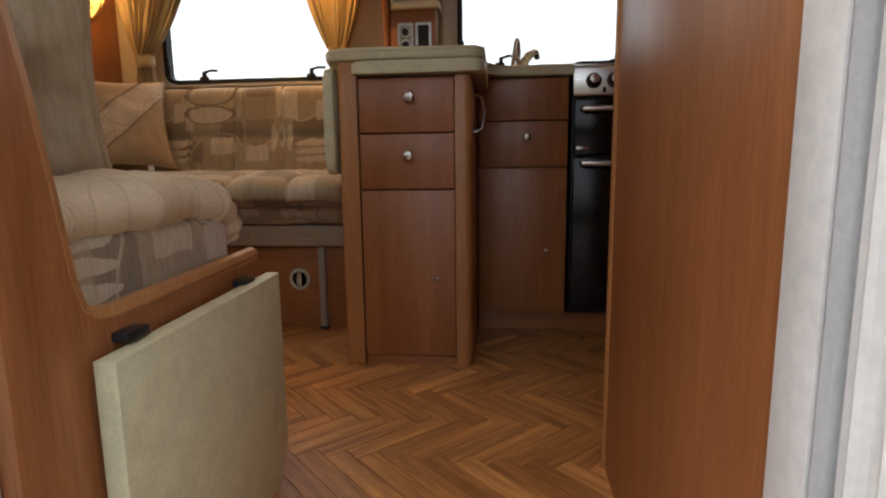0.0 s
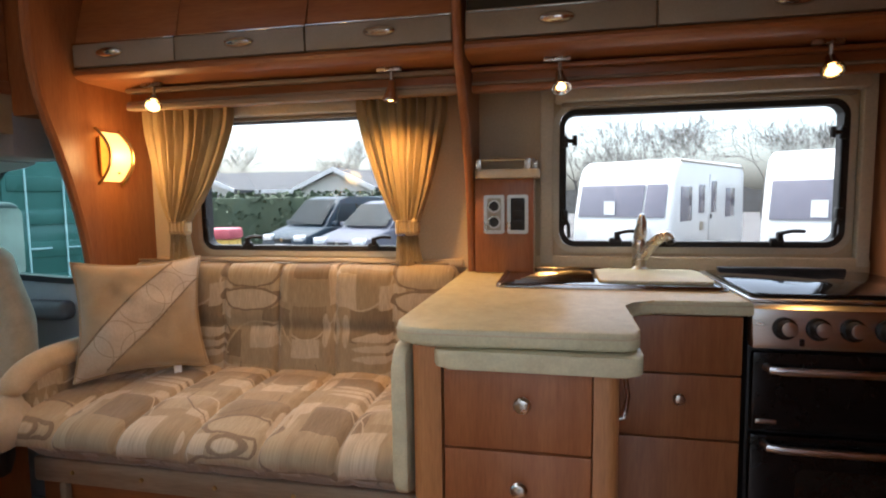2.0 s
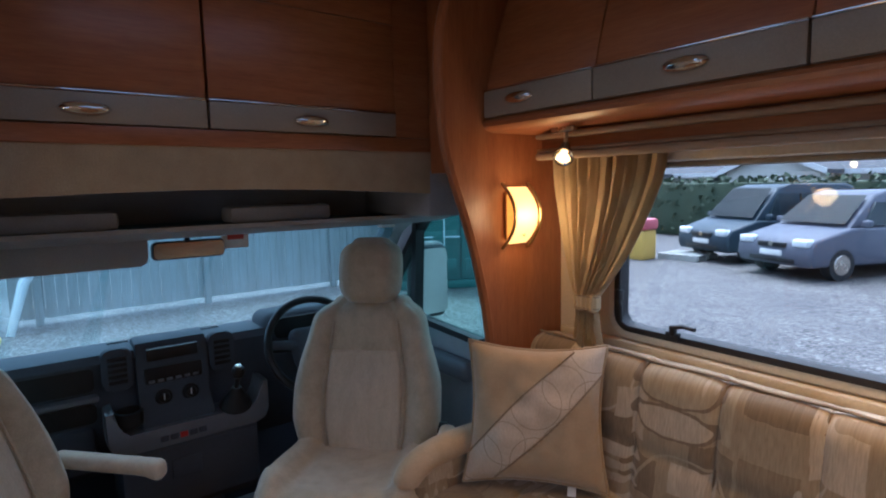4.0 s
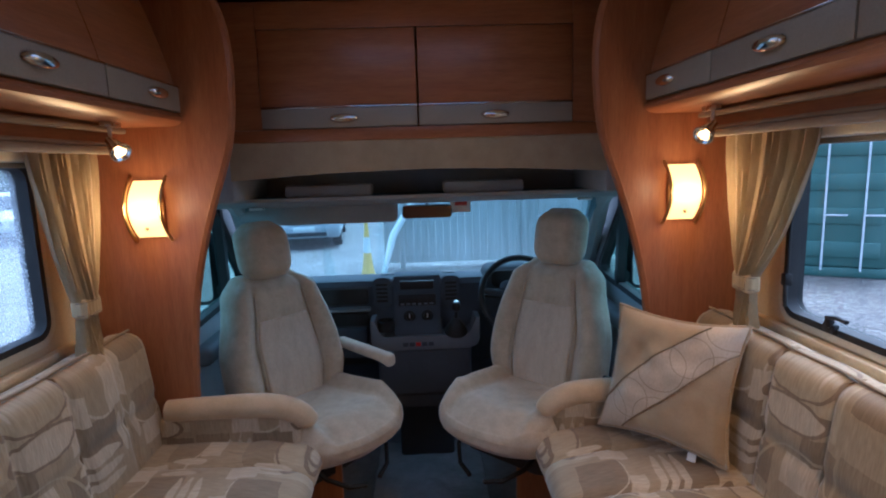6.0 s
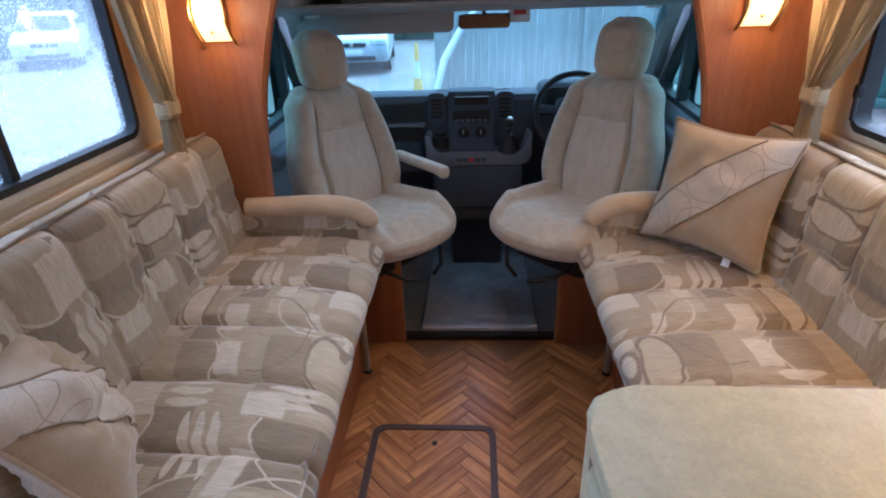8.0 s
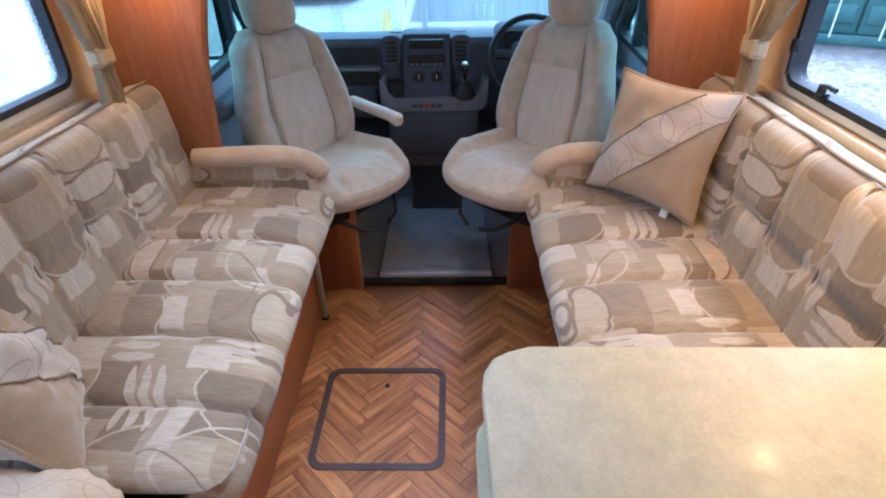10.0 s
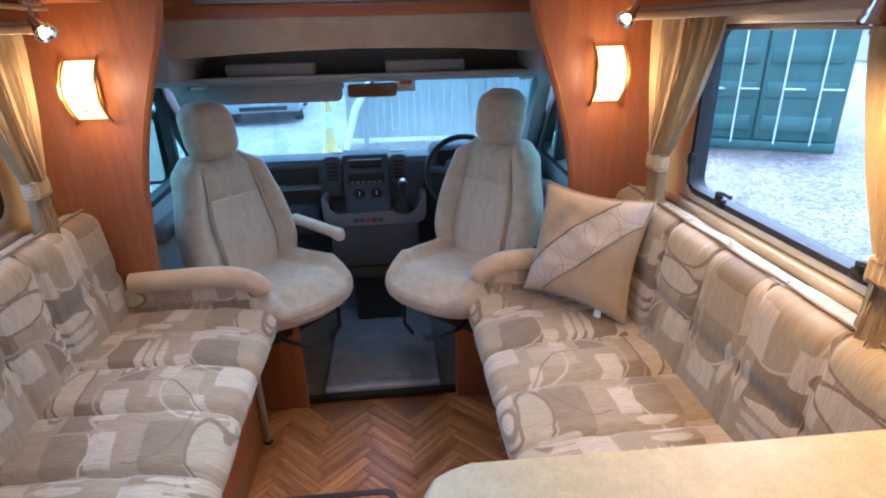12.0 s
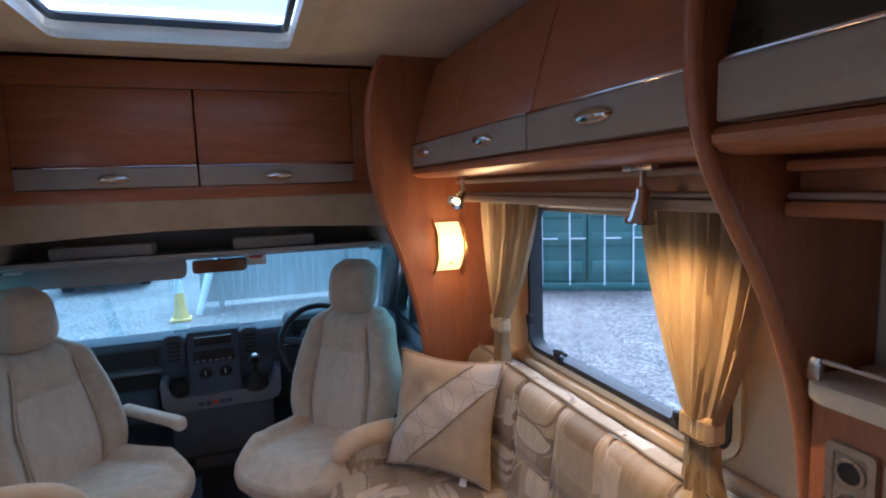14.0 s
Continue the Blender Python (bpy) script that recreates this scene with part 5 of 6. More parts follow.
# side walls of the cab with door windows
PLACE[0] = drawn_in(0.88)
CW0 = [(-2.42, 0.8), (-1.55, 0.76), (-1.54, 1.31), (-1.98, 1.3)]
CW = fillet(CW0, 0.12)
CWI = fillet([(-2.36, 0.825), (-1.575, 0.785), (-1.565, 1.285), (-1.965, 1.278)], 0.1)
CWO = fillet([(-2.85, -0.3), (-1.465, -0.3), (-1.465, 1.42), (-2.3, 1.42)], 0.02)
for side in (1, -1):
    ya, yb = my(3.0, side), my(3.05, side)
    t = thing("cab_door", (-1.9, ya, 0.0), "grey cab door with a green-tinted window", "door", "cab doors", "structure")
    part("door_trim", ringframe(CWO, CW, "y", ya, yb), M_CABGREY, t)
    part("window_seal", ringframe(CW, CWI, "y", my(2.99, side), my(3.04, side)), M_RUBBER, t)
    g = part("window_pane", prism(CW, "y", my(3.02, side), my(3.024, side)), M_GLASSSIDE, t)
    g.visible_shadow = False
    part("quarter_bar", prism([(-2.1, 0.8), (-2.07, 0.8), (-2.04, 1.24), (-2.075, 1.22)], "y", my(2.985, side), my(3.03, side)), M_BLACK, t)
    part("armrest", soft_box((-1.95, my(2.97, side), 0.66), (0.3, 0.04, 0.04), 0.03, 8), M_DASH2, t)
    mt = thing("door_mirror", (-2.25, my(3.16, side), 0.75), "tall black door mirror outside the cab", "mirror", "door mirrors")
    part("housing", soft_box((-2.28, my(3.2, side), 0.92), (0.06, 0.1, 0.19), 0.05, 8), M_BLACK, mt)
    part("mirror_glass", prism(rrect(min(my(3.12, side), my(3.28, side)), max(my(3.12, side), my(3.28, side)), 0.76, 1.08, 0.03), "x", -2.222, -2.217), M_CHROME, mt)
    part("arm", box(-2.3, -2.24, min(my(3.05, side), my(3.14, side)), max(my(3.05, side), my(3.14, side)), 0.78, 0.83, 0.01), M_BLACK, mt)

# windscreen, pillars, headlining
ws = thing("windscreen", (-2.6, C, 0.7), "wide green-tinted windscreen speckled with rain", "windscreen", kind="structure")
bm = bmesh.new()
n = 24
lo, hi = [], []
for k in range(n + 1):
    s = -1 + 2 * k / n
    lo.append(bm.verts.new((-2.86 + 0.18 * s * s, C + 0.9 * s, 0.7)))
    hi.append(bm.verts.new((-2.06 + 0.1 * s * s, C + 0.8 * s, 1.275)))
for k in range(n):
    bm.faces.new((lo[k], lo[k + 1], hi[k + 1], hi[k]))
bmesh.ops.solidify(bm, geom=bm.faces[:], thickness=0.005)
g = part("pane", bm, M_GLASSTINT, ws)
g.visible_shadow = False
for side in (1, -1):
    part("pillar", tube([(-2.68, my(2.98, side), 0.66), (-2.4, my(2.95, side), 0.95), (-2.1, my(2.91, side), 1.22), (-1.95, my(2.9, side), 1.3), (-1.7, my(2.9, side), 1.36)], 0.05, 10, radii=[0.06, 0.055, 0.05, 0.06, 0.06]), M_CABGREY, ws)
hl = thing("headlining", (-1.7, C, 1.27), "grey cab headlining with an overhead parcel shelf", "headlining", kind="structure")
prof_h = [(-2.1, 1.235), (-2.02, 1.225), (-1.86, 1.245), (-1.8, 1.262), (-1.8, 1.275), (-1.86, 1.265), (-2.1, 1.262), (-2.14, 1.29), (-2.14, 1.45), (-1.675, 1.45), (-1.675, 1.47), (-2.2, 1.47), (-2.2, 1.25)]
part("lining", prism([(x, z) for x, z in prof_h], "y", 1.14, 3.0), M_HEADLINE, hl)
for y0, y1 in ((1.14, 1.36), (2.78, 3.0)):
    part("shelf_end", box(-2.12, -1.65, y0, y1, 1.268, 1.448, 0.02), M_HEADLINE, hl)
part("shelf_back", box(-2.13, -2.11, 1.36, 2.78, 1.27, 1.448), M_HEADLINE, hl, "dark shelf recess")
for y0, y1 in ((1.5, 1.86), (2.16, 2.5)):
    part("shelf_pad", box(-1.96, -1.84, y0, y1, 1.272, 1.325, 0.015), M_HEADLINE, hl)
for side in (1, -1):
    part("grab_clip", box(-2.0, -1.96, my(2.8, side) - 0.03, my(2.8, side) + 0.03, 1.218, 1.23, 0.004), M_WHITE, hl)
st = thing("windscreen_sticker", (-2.12, 2.24, 1.17), "small white and red sticker on the windscreen", "sticker")
part("paper", prism(rrect(2.2, 2.297, 1.168, 1.236, 0.006), "x", -2.128, -2.126), M_WHITE, st)
part("red_field", box(-2.126, -2.1245, 2.222, 2.28, 1.2, 1.23), mat("red_print", (0.5, 0.06, 0.05), rough=0.5), st, "red printed field")
v = thing("sun_visor", (-2.05, 1.7, 1.1), "grey sun visor folded down", "visor")
part("visor", prism(rrect(1.24, 1.955, 1.14, 1.25, 0.03, 6), "x", -2.07, -2.045, 0.006), M_HEADLINE, v)
rm = thing("rear_view_mirror", (-2.12, 2.09, 1.15), "small amber-lit rear-view mirror on the windscreen", "mirror")
part("housing", soft_box((-2.12, 2.09, 1.178), (0.02, 0.118, 0.032), 0.018, 8), M_BLACK, rm)
part("mirror_glass", prism(rrect(1.978, 2.202, 1.152, 1.204, 0.014), "x", -2.1, -2.097), M_CHROME, rm)
part("stem", tube([(-2.13, 2.09, 1.2), (-2.14, 2.09, 1.225), (-2.1, 2.09, 1.24)], 0.009, 8), M_BLACK, rm)

# dashboard
PLACE[0] = drawn_in(0.845)
db = thing("dashboard", (-2.5, C, 0.5), "charcoal van dashboard with centre console and vents", "dashboard")
prof_d = [(-2.35, 0.45), (-2.32, 0.56), (-2.335, 0.62), (-2.345, 0.7), (-2.325, 0.78), (-2.345, 0.806), (-2.5, 0.812), (-2.96, 0.685), (-2.96, 0.3), (-2.5, 0.3)]
part("main_moulding", prism(prof_d, "y", 1.16, 2.98, 0.008), M_DASH, db)
# Black plates on the solid moulding paint the shade of two open recesses.
part("glovebox_shade_plate", prism(rrect(1.26, 1.77, 0.685, 0.77, 0.02), "x", -2.36, -2.328), M_BLACK, db)
part("tray_shade_plate", prism(rrect(1.26, 1.77, 0.575, 0.645, 0.02), "x", -2.35, -2.318), M_BLACK, db)
part("shelf_lip", box(-2.36, -2.3, 1.24, 1.78, 0.652, 0.672, 0.008), M_DASH2, db)
part("lower_glovebox", box(-2.39, -2.3, 1.24, 1.76, 0.4, 0.565, 0.02), M_DASH, db)
cc = part("centre_console", prism([(-2.22, 0.16), (-2.22, 0.5), (-2.26, 0.55), (-2.3, 0.6), (-2.315, 0.78), (-2.34, 0.825), (-2.42, 0.835), (-2.5, 0.8), (-2.5, 0.16)], "y", 1.9, 2.145, 0.01), M_DASH, db)
part("lower_console", prism([(-2.24, 0.2), (-2.205, 0.24), (-2.2, 0.46), (-2.26, 0.5), (-2.5, 0.5), (-2.5, 0.2)], "y", 1.815, 2.29, 0.025), M_DASH, db, "charcoal lower console")
part("bezel", prism([(1.785, 0.63), (1.785, 0.52), (1.8, 0.485), (1.84, 0.47), (2.28, 0.47), (2.32, 0.485), (2.335, 0.52), (2.335, 0.63), (2.31, 0.635), (2.295, 0.56), (2.27, 0.535), (1.85, 0.535), (1.825, 0.56), (1.81, 0.635)], "x", -2.32, -2.2, 0.008), M_DASH2, db, "grey console bezel")
part("console_foot", box(-2.62, -2.42, 1.9, 2.2, -0.236, 0.21, 0.02), M_DASH, db)
part("console_drawer", box(-2.203, -2.194, 1.975, 2.075, 0.345, 0.415, 0.004), M_DASH, db)
part("radio", box(-2.33, -2.302, 1.925, 2.12, 0.675, 0.735, 0.004), M_BLACK, db, "black radio")
part("display", box(-2.34, -2.305, 1.935, 2.11, 0.76, 0.805, 0.004), M_BLACK, db)
for k in range(6):
    part("radio_button", box(-2.303, -2.297, 1.935 + 0.03 * k, 1.955 + 0.03 * k, 0.68, 0.69, 0.001), M_DASH2, db)
for yy in (1.98, 2.072):
    kb = part("heater_dial", lathe([(0.03, 0), (0.03, 0.006), (0.022, 0.01), (0.018, 0.02)], (-2.305, yy, 0.622), (1, 0, 0), 18), M_BLACK, db)
    part("pointer", box(-2.287, -2.283, yy - 0.002, yy + 0.002, 0.615, 0.638), M_WHITE, kb)
for k in range(5):
    part("console_switch", box(-2.202, -2.196, 1.945 + 0.032 * k, 1.971 + 0.032 * k, 0.492, 0.512, 0.002), M_DASH if k != 2 else mat("red_hazard_switch", (0.5, 0.02, 0.02), rough=0.4), db)
for y0 in (1.802, 2.158):
    part("vent_housing", prism(rrect(y0 - 0.008, y0 + 0.088, 0.67, 0.825, 0.03), "x", -2.36, -2.313, 0.008), M_DASH, db)
    for k in range(5):
        part("vent_slat", box(-2.316, -2.308, y0 + 0.01, y0 + 0.07, 0.698 + 0.021 * k, 0.712 + 0.021 * k, 0.002), M_BLACK, db)
part("cup_holder", lathe([(0.045, 0), (0.045, 0.05), (0.038, 0.055), (0.036, 0.02), (0.01, 0.015)], (-2.25, 1.86, 0.565), (0, 0, 1), 20), M_BLACK, db)
# Demister slots: raised black bars put in for the shade inside them.
for k in range(7):
    for y0 in (1.83, 2.16):
        part("demister_slot_shade", box(-2.5, -2.46, y0 + 0.01 * k, y0 + 0.006 + 0.01 * k, 0.811, 0.816), M_BLACK, db)
part("instrument_hood", soft_box((-2.42, 2.57, 0.8), (0.1, 0.2, 0.06), 0.05, 10), M_DASH, db)
part("instrument_face", prism(rrect(2.41, 2.73, 0.755, 0.84, 0.03), "x", -2.33, -2.318), M_BLACK, db)
gl = thing("gear_lever", (-2.2, 2.22, 0.56), "black gear lever with a leather gaiter and silver cap", "gear lever")
part("gaiter", lathe([(0.06, 0), (0.05, 0.025), (0.028, 0.06), (0.015, 0.085)], (-2.23, 2.215, 0.555), (0.4, 0, 1), 16), M_BLACK, gl)
part("stick", cyl((-2.2, 2.215, 0.63), (-2.17, 2.215, 0.69), 0.009, seg=10), M_BLACK, gl)
part("knob", lathe([(0.01, 0), (0.022, 0.012), (0.025, 0.03), (0.018, 0.045), (0.005, 0.05)], (-2.175, 2.215, 0.675), (0.3, 0, 1), 16), M_BLACK, gl)
part("cap", lathe([(0.012, 0), (0.011, 0.003), (0.004, 0.005)], (-2.16, 2.215, 0.724), (0.3, 0, 1), 12), M_NICKEL, gl, "silver cap")

sw = thing("steering_wheel", (-2.2, 2.57, 0.75), "black four-spoke van steering wheel", "steering wheel")
cw, nw = Vector((-2.2, 2.545, 0.735)), Vector((0.87, 0, 0.5)).normalized()
uw = Vector((-0.5, 0, 0.87))
vw = Vector((0, 1, 0))
part("rim", tube([cw + (uw * math.cos(k / 40 * math.tau) + vw * math.sin(k / 40 * math.tau)) * 0.2 for k in range(40)], 0.016, 10, closed=True), M_BLACK, sw)
bm = soft_box((0, 0, 0), (0.085, 0.1, 0.034), 0.034, 8)
bm.transform(Matrix.Translation(cw - nw * 0.02) @ Matrix((uw, vw, nw)).transposed().to_4x4())
part("hub", bm, M_DASH, sw)
for a in (80, -80, 150, -150):
    e = uw * math.cos(radians(a)) + vw * math.sin(radians(a))
    part("spoke", tube([cw - nw * 0.015 + e * 0.07, cw - nw * 0.006 + e * 0.13, cw + e * 0.186], 0.02, 10, radii=[0.026, 0.02, 0.015]), M_DASH, sw)
bm = cyl(cw - nw * 0.03, cw - nw * 0.25, 0.045, 0.05)
part("column", bm, M_DASH, sw)
part("stalk", tube([cw - nw * 0.06, cw - nw * 0.05 - vw * 0.2 + uw * 0.02], 0.008, 8), M_BLACK, sw)
part("label_card", box(-2.165, -2.155, 2.58, 2.64, 0.75, 0.82), M_CREAMPL, sw, "cream card on the wheel")

PLACE[0] = Matrix.Identity(4)


def cab_seat(name_m, label, mirror):
    t = new("cab_seat")
    tagged(t, label, "seat", "cab seats")

    def put(name, bm, material, label="", parent=None, smooth=60):
        ob = new(name, finish(name, bm, material, smooth))
        ob.parent = parent or t
        return tagged(ob, label)

    def squab(p, q):
        out = Vector(p)
        if q[2] > 0:
            side = smoothstep(0.5, 0.8, abs(q[1]))
            out.z += 0.026 * side * (1 - 0.6 * max(0, q[0])) - 0.012 * (1 - side) + 0.03 * max(0, q[0] + 0.3) ** 2
            out.z -= 0.007 * math.exp(-(((abs(q[1]) - 0.6) / 0.05) ** 2))
            out.z -= 0.065 * smoothstep(0.45, 1.0, q[0])
        out.x -= 0.1 * abs(q[1]) ** 2.6 * smoothstep(-0.2, 0.9, q[0])
        out.y *= 1 - 0.1 * smoothstep(0.2, -1.0, q[0])
        out.z += 0.004 * noise.noise(p * 9)
        return out

    put("seat_cushion", soft_box((0.025, 0, 0.527), (0.25, 0.234, 0.06), 0.056, 24, squab), M_SEAT, "beige velour seat cushion")
    ang = radians(11)
    base = Vector((-0.19, 0, 0.535))

    def lean(p):
        h = p.z
        return base + Vector((-math.sin(ang) * h + math.cos(ang) * p.x, p.y, math.cos(ang) * h + math.sin(ang) * p.x))

    def taper(h):
        """Width of the back by height: widest above the arms, narrow rounded shoulders."""
        return 1.0 - 0.16 * smoothstep(-0.35, -1.0, h) - 0.2 * smoothstep(-0.1, 0.75, h) - 0.2 * smoothstep(0.6, 1.0, h) ** 2

    def back(p, q):
        out = Vector(p)
        h = q[2]
        out.y *= taper(h)
        if q[0] > 0:
            side = smoothstep(0.55, 0.85, abs(q[1]))
            out.x += 0.03 * side * (1 - smoothstep(0.3, 1, h)) - 0.006 * (1 - side)
            out.x += 0.014 * math.exp(-((h + 0.35) / 0.3) ** 2)
            out.x -= 0.007 * math.exp(-(((abs(q[1]) - 0.56) / 0.045) ** 2))
        out.x -= 0.03 * smoothstep(0.7, 1.0, h)
        out += Vector((0.003 * noise.noise(p * 8), 0, 0))
        return lean(out)

    put("backrest", soft_box((0, 0, 0.225), (0.068, 0.236, 0.28), 0.066, 28, back), M_SEAT, "beige velour backrest")

    def panel(p, q):
        out = Vector(p)
        h = (p.z - 0.225) / 0.28
        out.y *= taper(h)
        out.x += 0.014 * math.exp(-((h + 0.35) / 0.3) ** 2)
        return lean(out)

    put("backrest_panel", soft_box((0.055, 0, 0.155), (0.012, 0.122, 0.175), 0.01, 14, panel), M_SEATMID, "paler corded centre panel")
    for sgn in (-1, 1):
        line = []
        for k in range(17):
            z = -0.02 + 0.44 * k / 16
            h = (z - 0.225) / 0.28
            line.append(lean(Vector((0.064 + 0.014 * math.exp(-((h + 0.35) / 0.3) ** 2) - 0.03 * smoothstep(0.7, 1.0, h), sgn * 0.13 * taper(h), z))))
        put("seam_piping", tube(line, 0.0035, 6), M_SEAT)

    def head(p, q):
        out = Vector(p)
        h = q[2]
        out.y *= 1 - 0.26 * max(0.0, h) ** 3 - 0.1 * max(0.0, -h) ** 2
        out.x += 0.02 * (1 - q[1] ** 2) * (q[0] > 0) - 0.02 * max(0.0, h) ** 2
        return lean(out)

    put("headrest", soft_box((0.012, 0, 0.585), (0.054, 0.106, 0.108), 0.053, 16, head), M_SEAT, "tall beige headrest")
    for s in (-1, 1):
        put("headrest_post", cyl(lean(Vector((0, 0.06 * s, 0.45))), lean(Vector((0, 0.06 * s, 0.58))), 0.007, seg=8), M_BLACK)
        if mirror < 0 and s < 0:
            continue
        high = mirror > 0 and s > 0

        def rest(p, q):
            return Vector((p.x, p.y, p.z + 0.012 * (p.x + 0.04) / 0.16 * (-1 if high else 1) - 0.012 * smoothstep(0.6, 1, q[0]) * (q[2] < 0)))

        put("armrest", soft_box((-0.045 if high else -0.1, 0.262 * s, 0.69 if high else 0.632), (0.15 if high else 0.095, 0.026, 0.02), 0.02, 10, rest), M_SEATMID, "padded fold-down armrest")
        put("armrest_hinge", cyl((-0.19, 0.225 * s, 0.67 if high else 0.625), (-0.19, 0.262 * s, 0.67 if high else 0.625), 0.018, seg=12), M_BLACK)
    put("swivel_base", prism(rrect(-0.3, 0.1, -0.17, 0.17, 0.03), "z", 0.361, 0.468, 0.006), M_BLACK, "black swivel plate")
    put("pedestal", prism(rrect(-0.38, -0.13, -0.12, 0.12, 0.03), "z", 0.012, 0.36, 0.008), M_DASH, "charcoal seat box")
    for s in (-1, 1):
        put("slide_lever", tube([(0.09, 0.15 * s, 0.45), (0.17, 0.14 * s, 0.41), (0.22, 0.09 * s, 0.375), (0.24, 0.03 * s, 0.36)], 0.008, 8), M_BLACK)
        put("side_cover", soft_box((-0.04, 0.222 * s, 0.485), (0.16, 0.018, 0.045), 0.016, 6), M_BLACK)
    t.matrix_world = name_m
    return t


cab_seat(pose(-1.392, 1.694, -0.012, 0, 0, 50), "beige velour passenger seat swivelled to the lounge", 1)
cab_seat(pose(-1.372, 2.395, 0, 0, 0, -45), "beige velour driver's seat swivelled to the lounge", -1)
solid("cab_back_post", box(-1.235, -1.213, my(2.8, 1), 3.05, 0.0, 1.42, 0.02), M_CABGREY, "grey pillar trim behind the cab door", "trim", "structure")
solid("cab_back_post", box(-1.235, -1.213, 1.09, my(2.8, -1), 0.0, 1.42, 0.02), M_CABGREY, "grey pillar trim behind the cab door", "trim", "structure")
solid("cab_roof", box(-2.2, -1.43, 1.02, 3.12, 1.472, 1.4835), M_HEADLINE, "cab roof skin", "roof", "structure")
solid("cab_nose", box(-2.5, -2.42, 1.05, 3.09, -0.3, 0.77, 0.02), M_DASH, "bulkhead below the windscreen", "wall", "structure")

# ---- outside ----
GZ = -0.6


def gravel(name):
    """Loose wet stones: cells of many greys, with slow damp patches."""
    m, ns, ls, b = nodes_of(name)
    tc = ns.new("ShaderNodeTexCoord").outputs["Object"]
    vor = ns.new("ShaderNodeTexVoronoi")
    vor.inputs["Scale"].default_value = 34
    ls.new(tc, vor.inputs["Vector"])
    sep = ns.new("ShaderNodeSeparateColor")
    ls.new(vor.outputs["Color"], sep.inputs[0])
    tone = ramp(ns, [(0.0, (0.03, 0.027, 0.026)), (0.45, (0.078, 0.071, 0.068)), (0.8, (0.135, 0.125, 0.119)), (1.0, (0.22, 0.206, 0.198))])
    ls.new(sep.outputs[0], tone.inputs[0])
    damp = noise_of(ns, ls, tc, 0.7, (1, 1, 1), 5)
    wet = ramp(ns, [(0.35, (0.72, 0.72, 0.74)), (0.65, (1.12, 1.1, 1.08))])
    ls.new(damp.outputs[0], wet.inputs[0])
    ls.new(mixc(ns, ls, 1.0, tone.outputs[0], wet.outputs[0], "MULTIPLY"), b.inputs["Base Color"])
    b.inputs["Roughness"].default_value = 0.75
    bp = ns.new("ShaderNodeBump")
    bp.inputs["Strength"].default_value, bp.inputs["Distance"].default_value = 0.7, 0.02
    bp.invert = True
    ls.new(vor.outputs["Distance"], bp.inputs["Height"])
    ls.new(bp.outputs[0], b.inputs["Normal"])
    return m


M_GRAVEL = gravel("wet_gravel_yard")
M_WHITEBODY = mat("white_caravan_skin", (0.66, 0.66, 0.65), (0.6, 0.6, 0.59), rough=0.3, scale=2, fine=40, bump=0.03, coat=0.3)
M_DARKBLUE = mat("dark_blue_car_paint", (0.03, 0.045, 0.06), (0.035, 0.05, 0.065), rough=0.45, spec=0.2, bump=0.0)
M_SILVER = mat("grey_silver_car_paint", (0.1, 0.105, 0.135), (0.11, 0.115, 0.14), rough=0.45, spec=0.2, bump=0.0)
M_SCREEN = mat("car_window_glass", (0.03, 0.04, 0.045), rough=0.15, spec=0.15, bump=0.0)
M_CVGLASS = mat("grey_caravan_window", (0.16, 0.15, 0.18), rough=0.1, bump=0.0)
M_LIGHTGLASS = mat("clear_headlight", (0.75, 0.78, 0.8), rough=0.12, bump=0.0)
M_TYRE = mat("tyre_rubber", (0.02, 0.02, 0.02), rough=0.8)
M_GREEN = mat("green_container_paint", (0.05, 0.125, 0.108), (0.07, 0.15, 0.13), rough=0.5, scale=3, fine=40, bump=0.1)
M_FENCE = wood("weathered_grey_fence", (0.47, 0.48, 0.45), (0.33, 0.34, 0.32), "z", 0.85, 0)
M_HEDGE = mat("dark_hedge_leaf", (0.03, 0.05, 0.025), (0.05, 0.07, 0.035), rough=0.8, scale=6, fine=60, bump=0.5)
M_BARK = mat("bare_winter_bark", (0.11, 0.1, 0.09), (0.08, 0.073, 0.066), rough=0.9)
M_ROOF = mat("grey_roof_tile", (0.085, 0.085, 0.09), (0.065, 0.065, 0.07), rough=0.95, scale=4, fine=30, bump=0.5)
M_RENDER = mat("pale_bungalow_render", (0.62, 0.6, 0.54), (0.56, 0.54, 0.48), rough=0.85, scale=2, fine=60)
M_YELLOW = mat("yellow_grit_bin", (0.72, 0.47, 0.1), (0.62, 0.4, 0.08), rough=0.5)
M_RED = mat("faded_red_lid", (0.55, 0.12, 0.14), (0.5, 0.1, 0.12), rough=0.5)
M_TREELINE = mat("distant_wood", (0.12, 0.11, 0.1), (0.16, 0.15, 0.14), rough=1.0, scale=1.5, fine=20, bump=0.0)
M_PLATE = mat("white_number_plate", (0.75, 0.75, 0.72), rough=0.4)
M_BODY2 = mat("pale_silver_car_paint", (0.42, 0.43, 0.44), (0.38, 0.39, 0.4), rough=0.35, coat=0.2, bump=0.0)

bm = bmesh.new()
bmesh.ops.create_grid(bm, x_segments=2, y_segments=2, size=400, matrix=Matrix.Translation((0, 0, GZ)))
solid("ground", bm, M_GRAVEL, "wet grey-brown gravel yard", "ground", "structure", smooth=0)


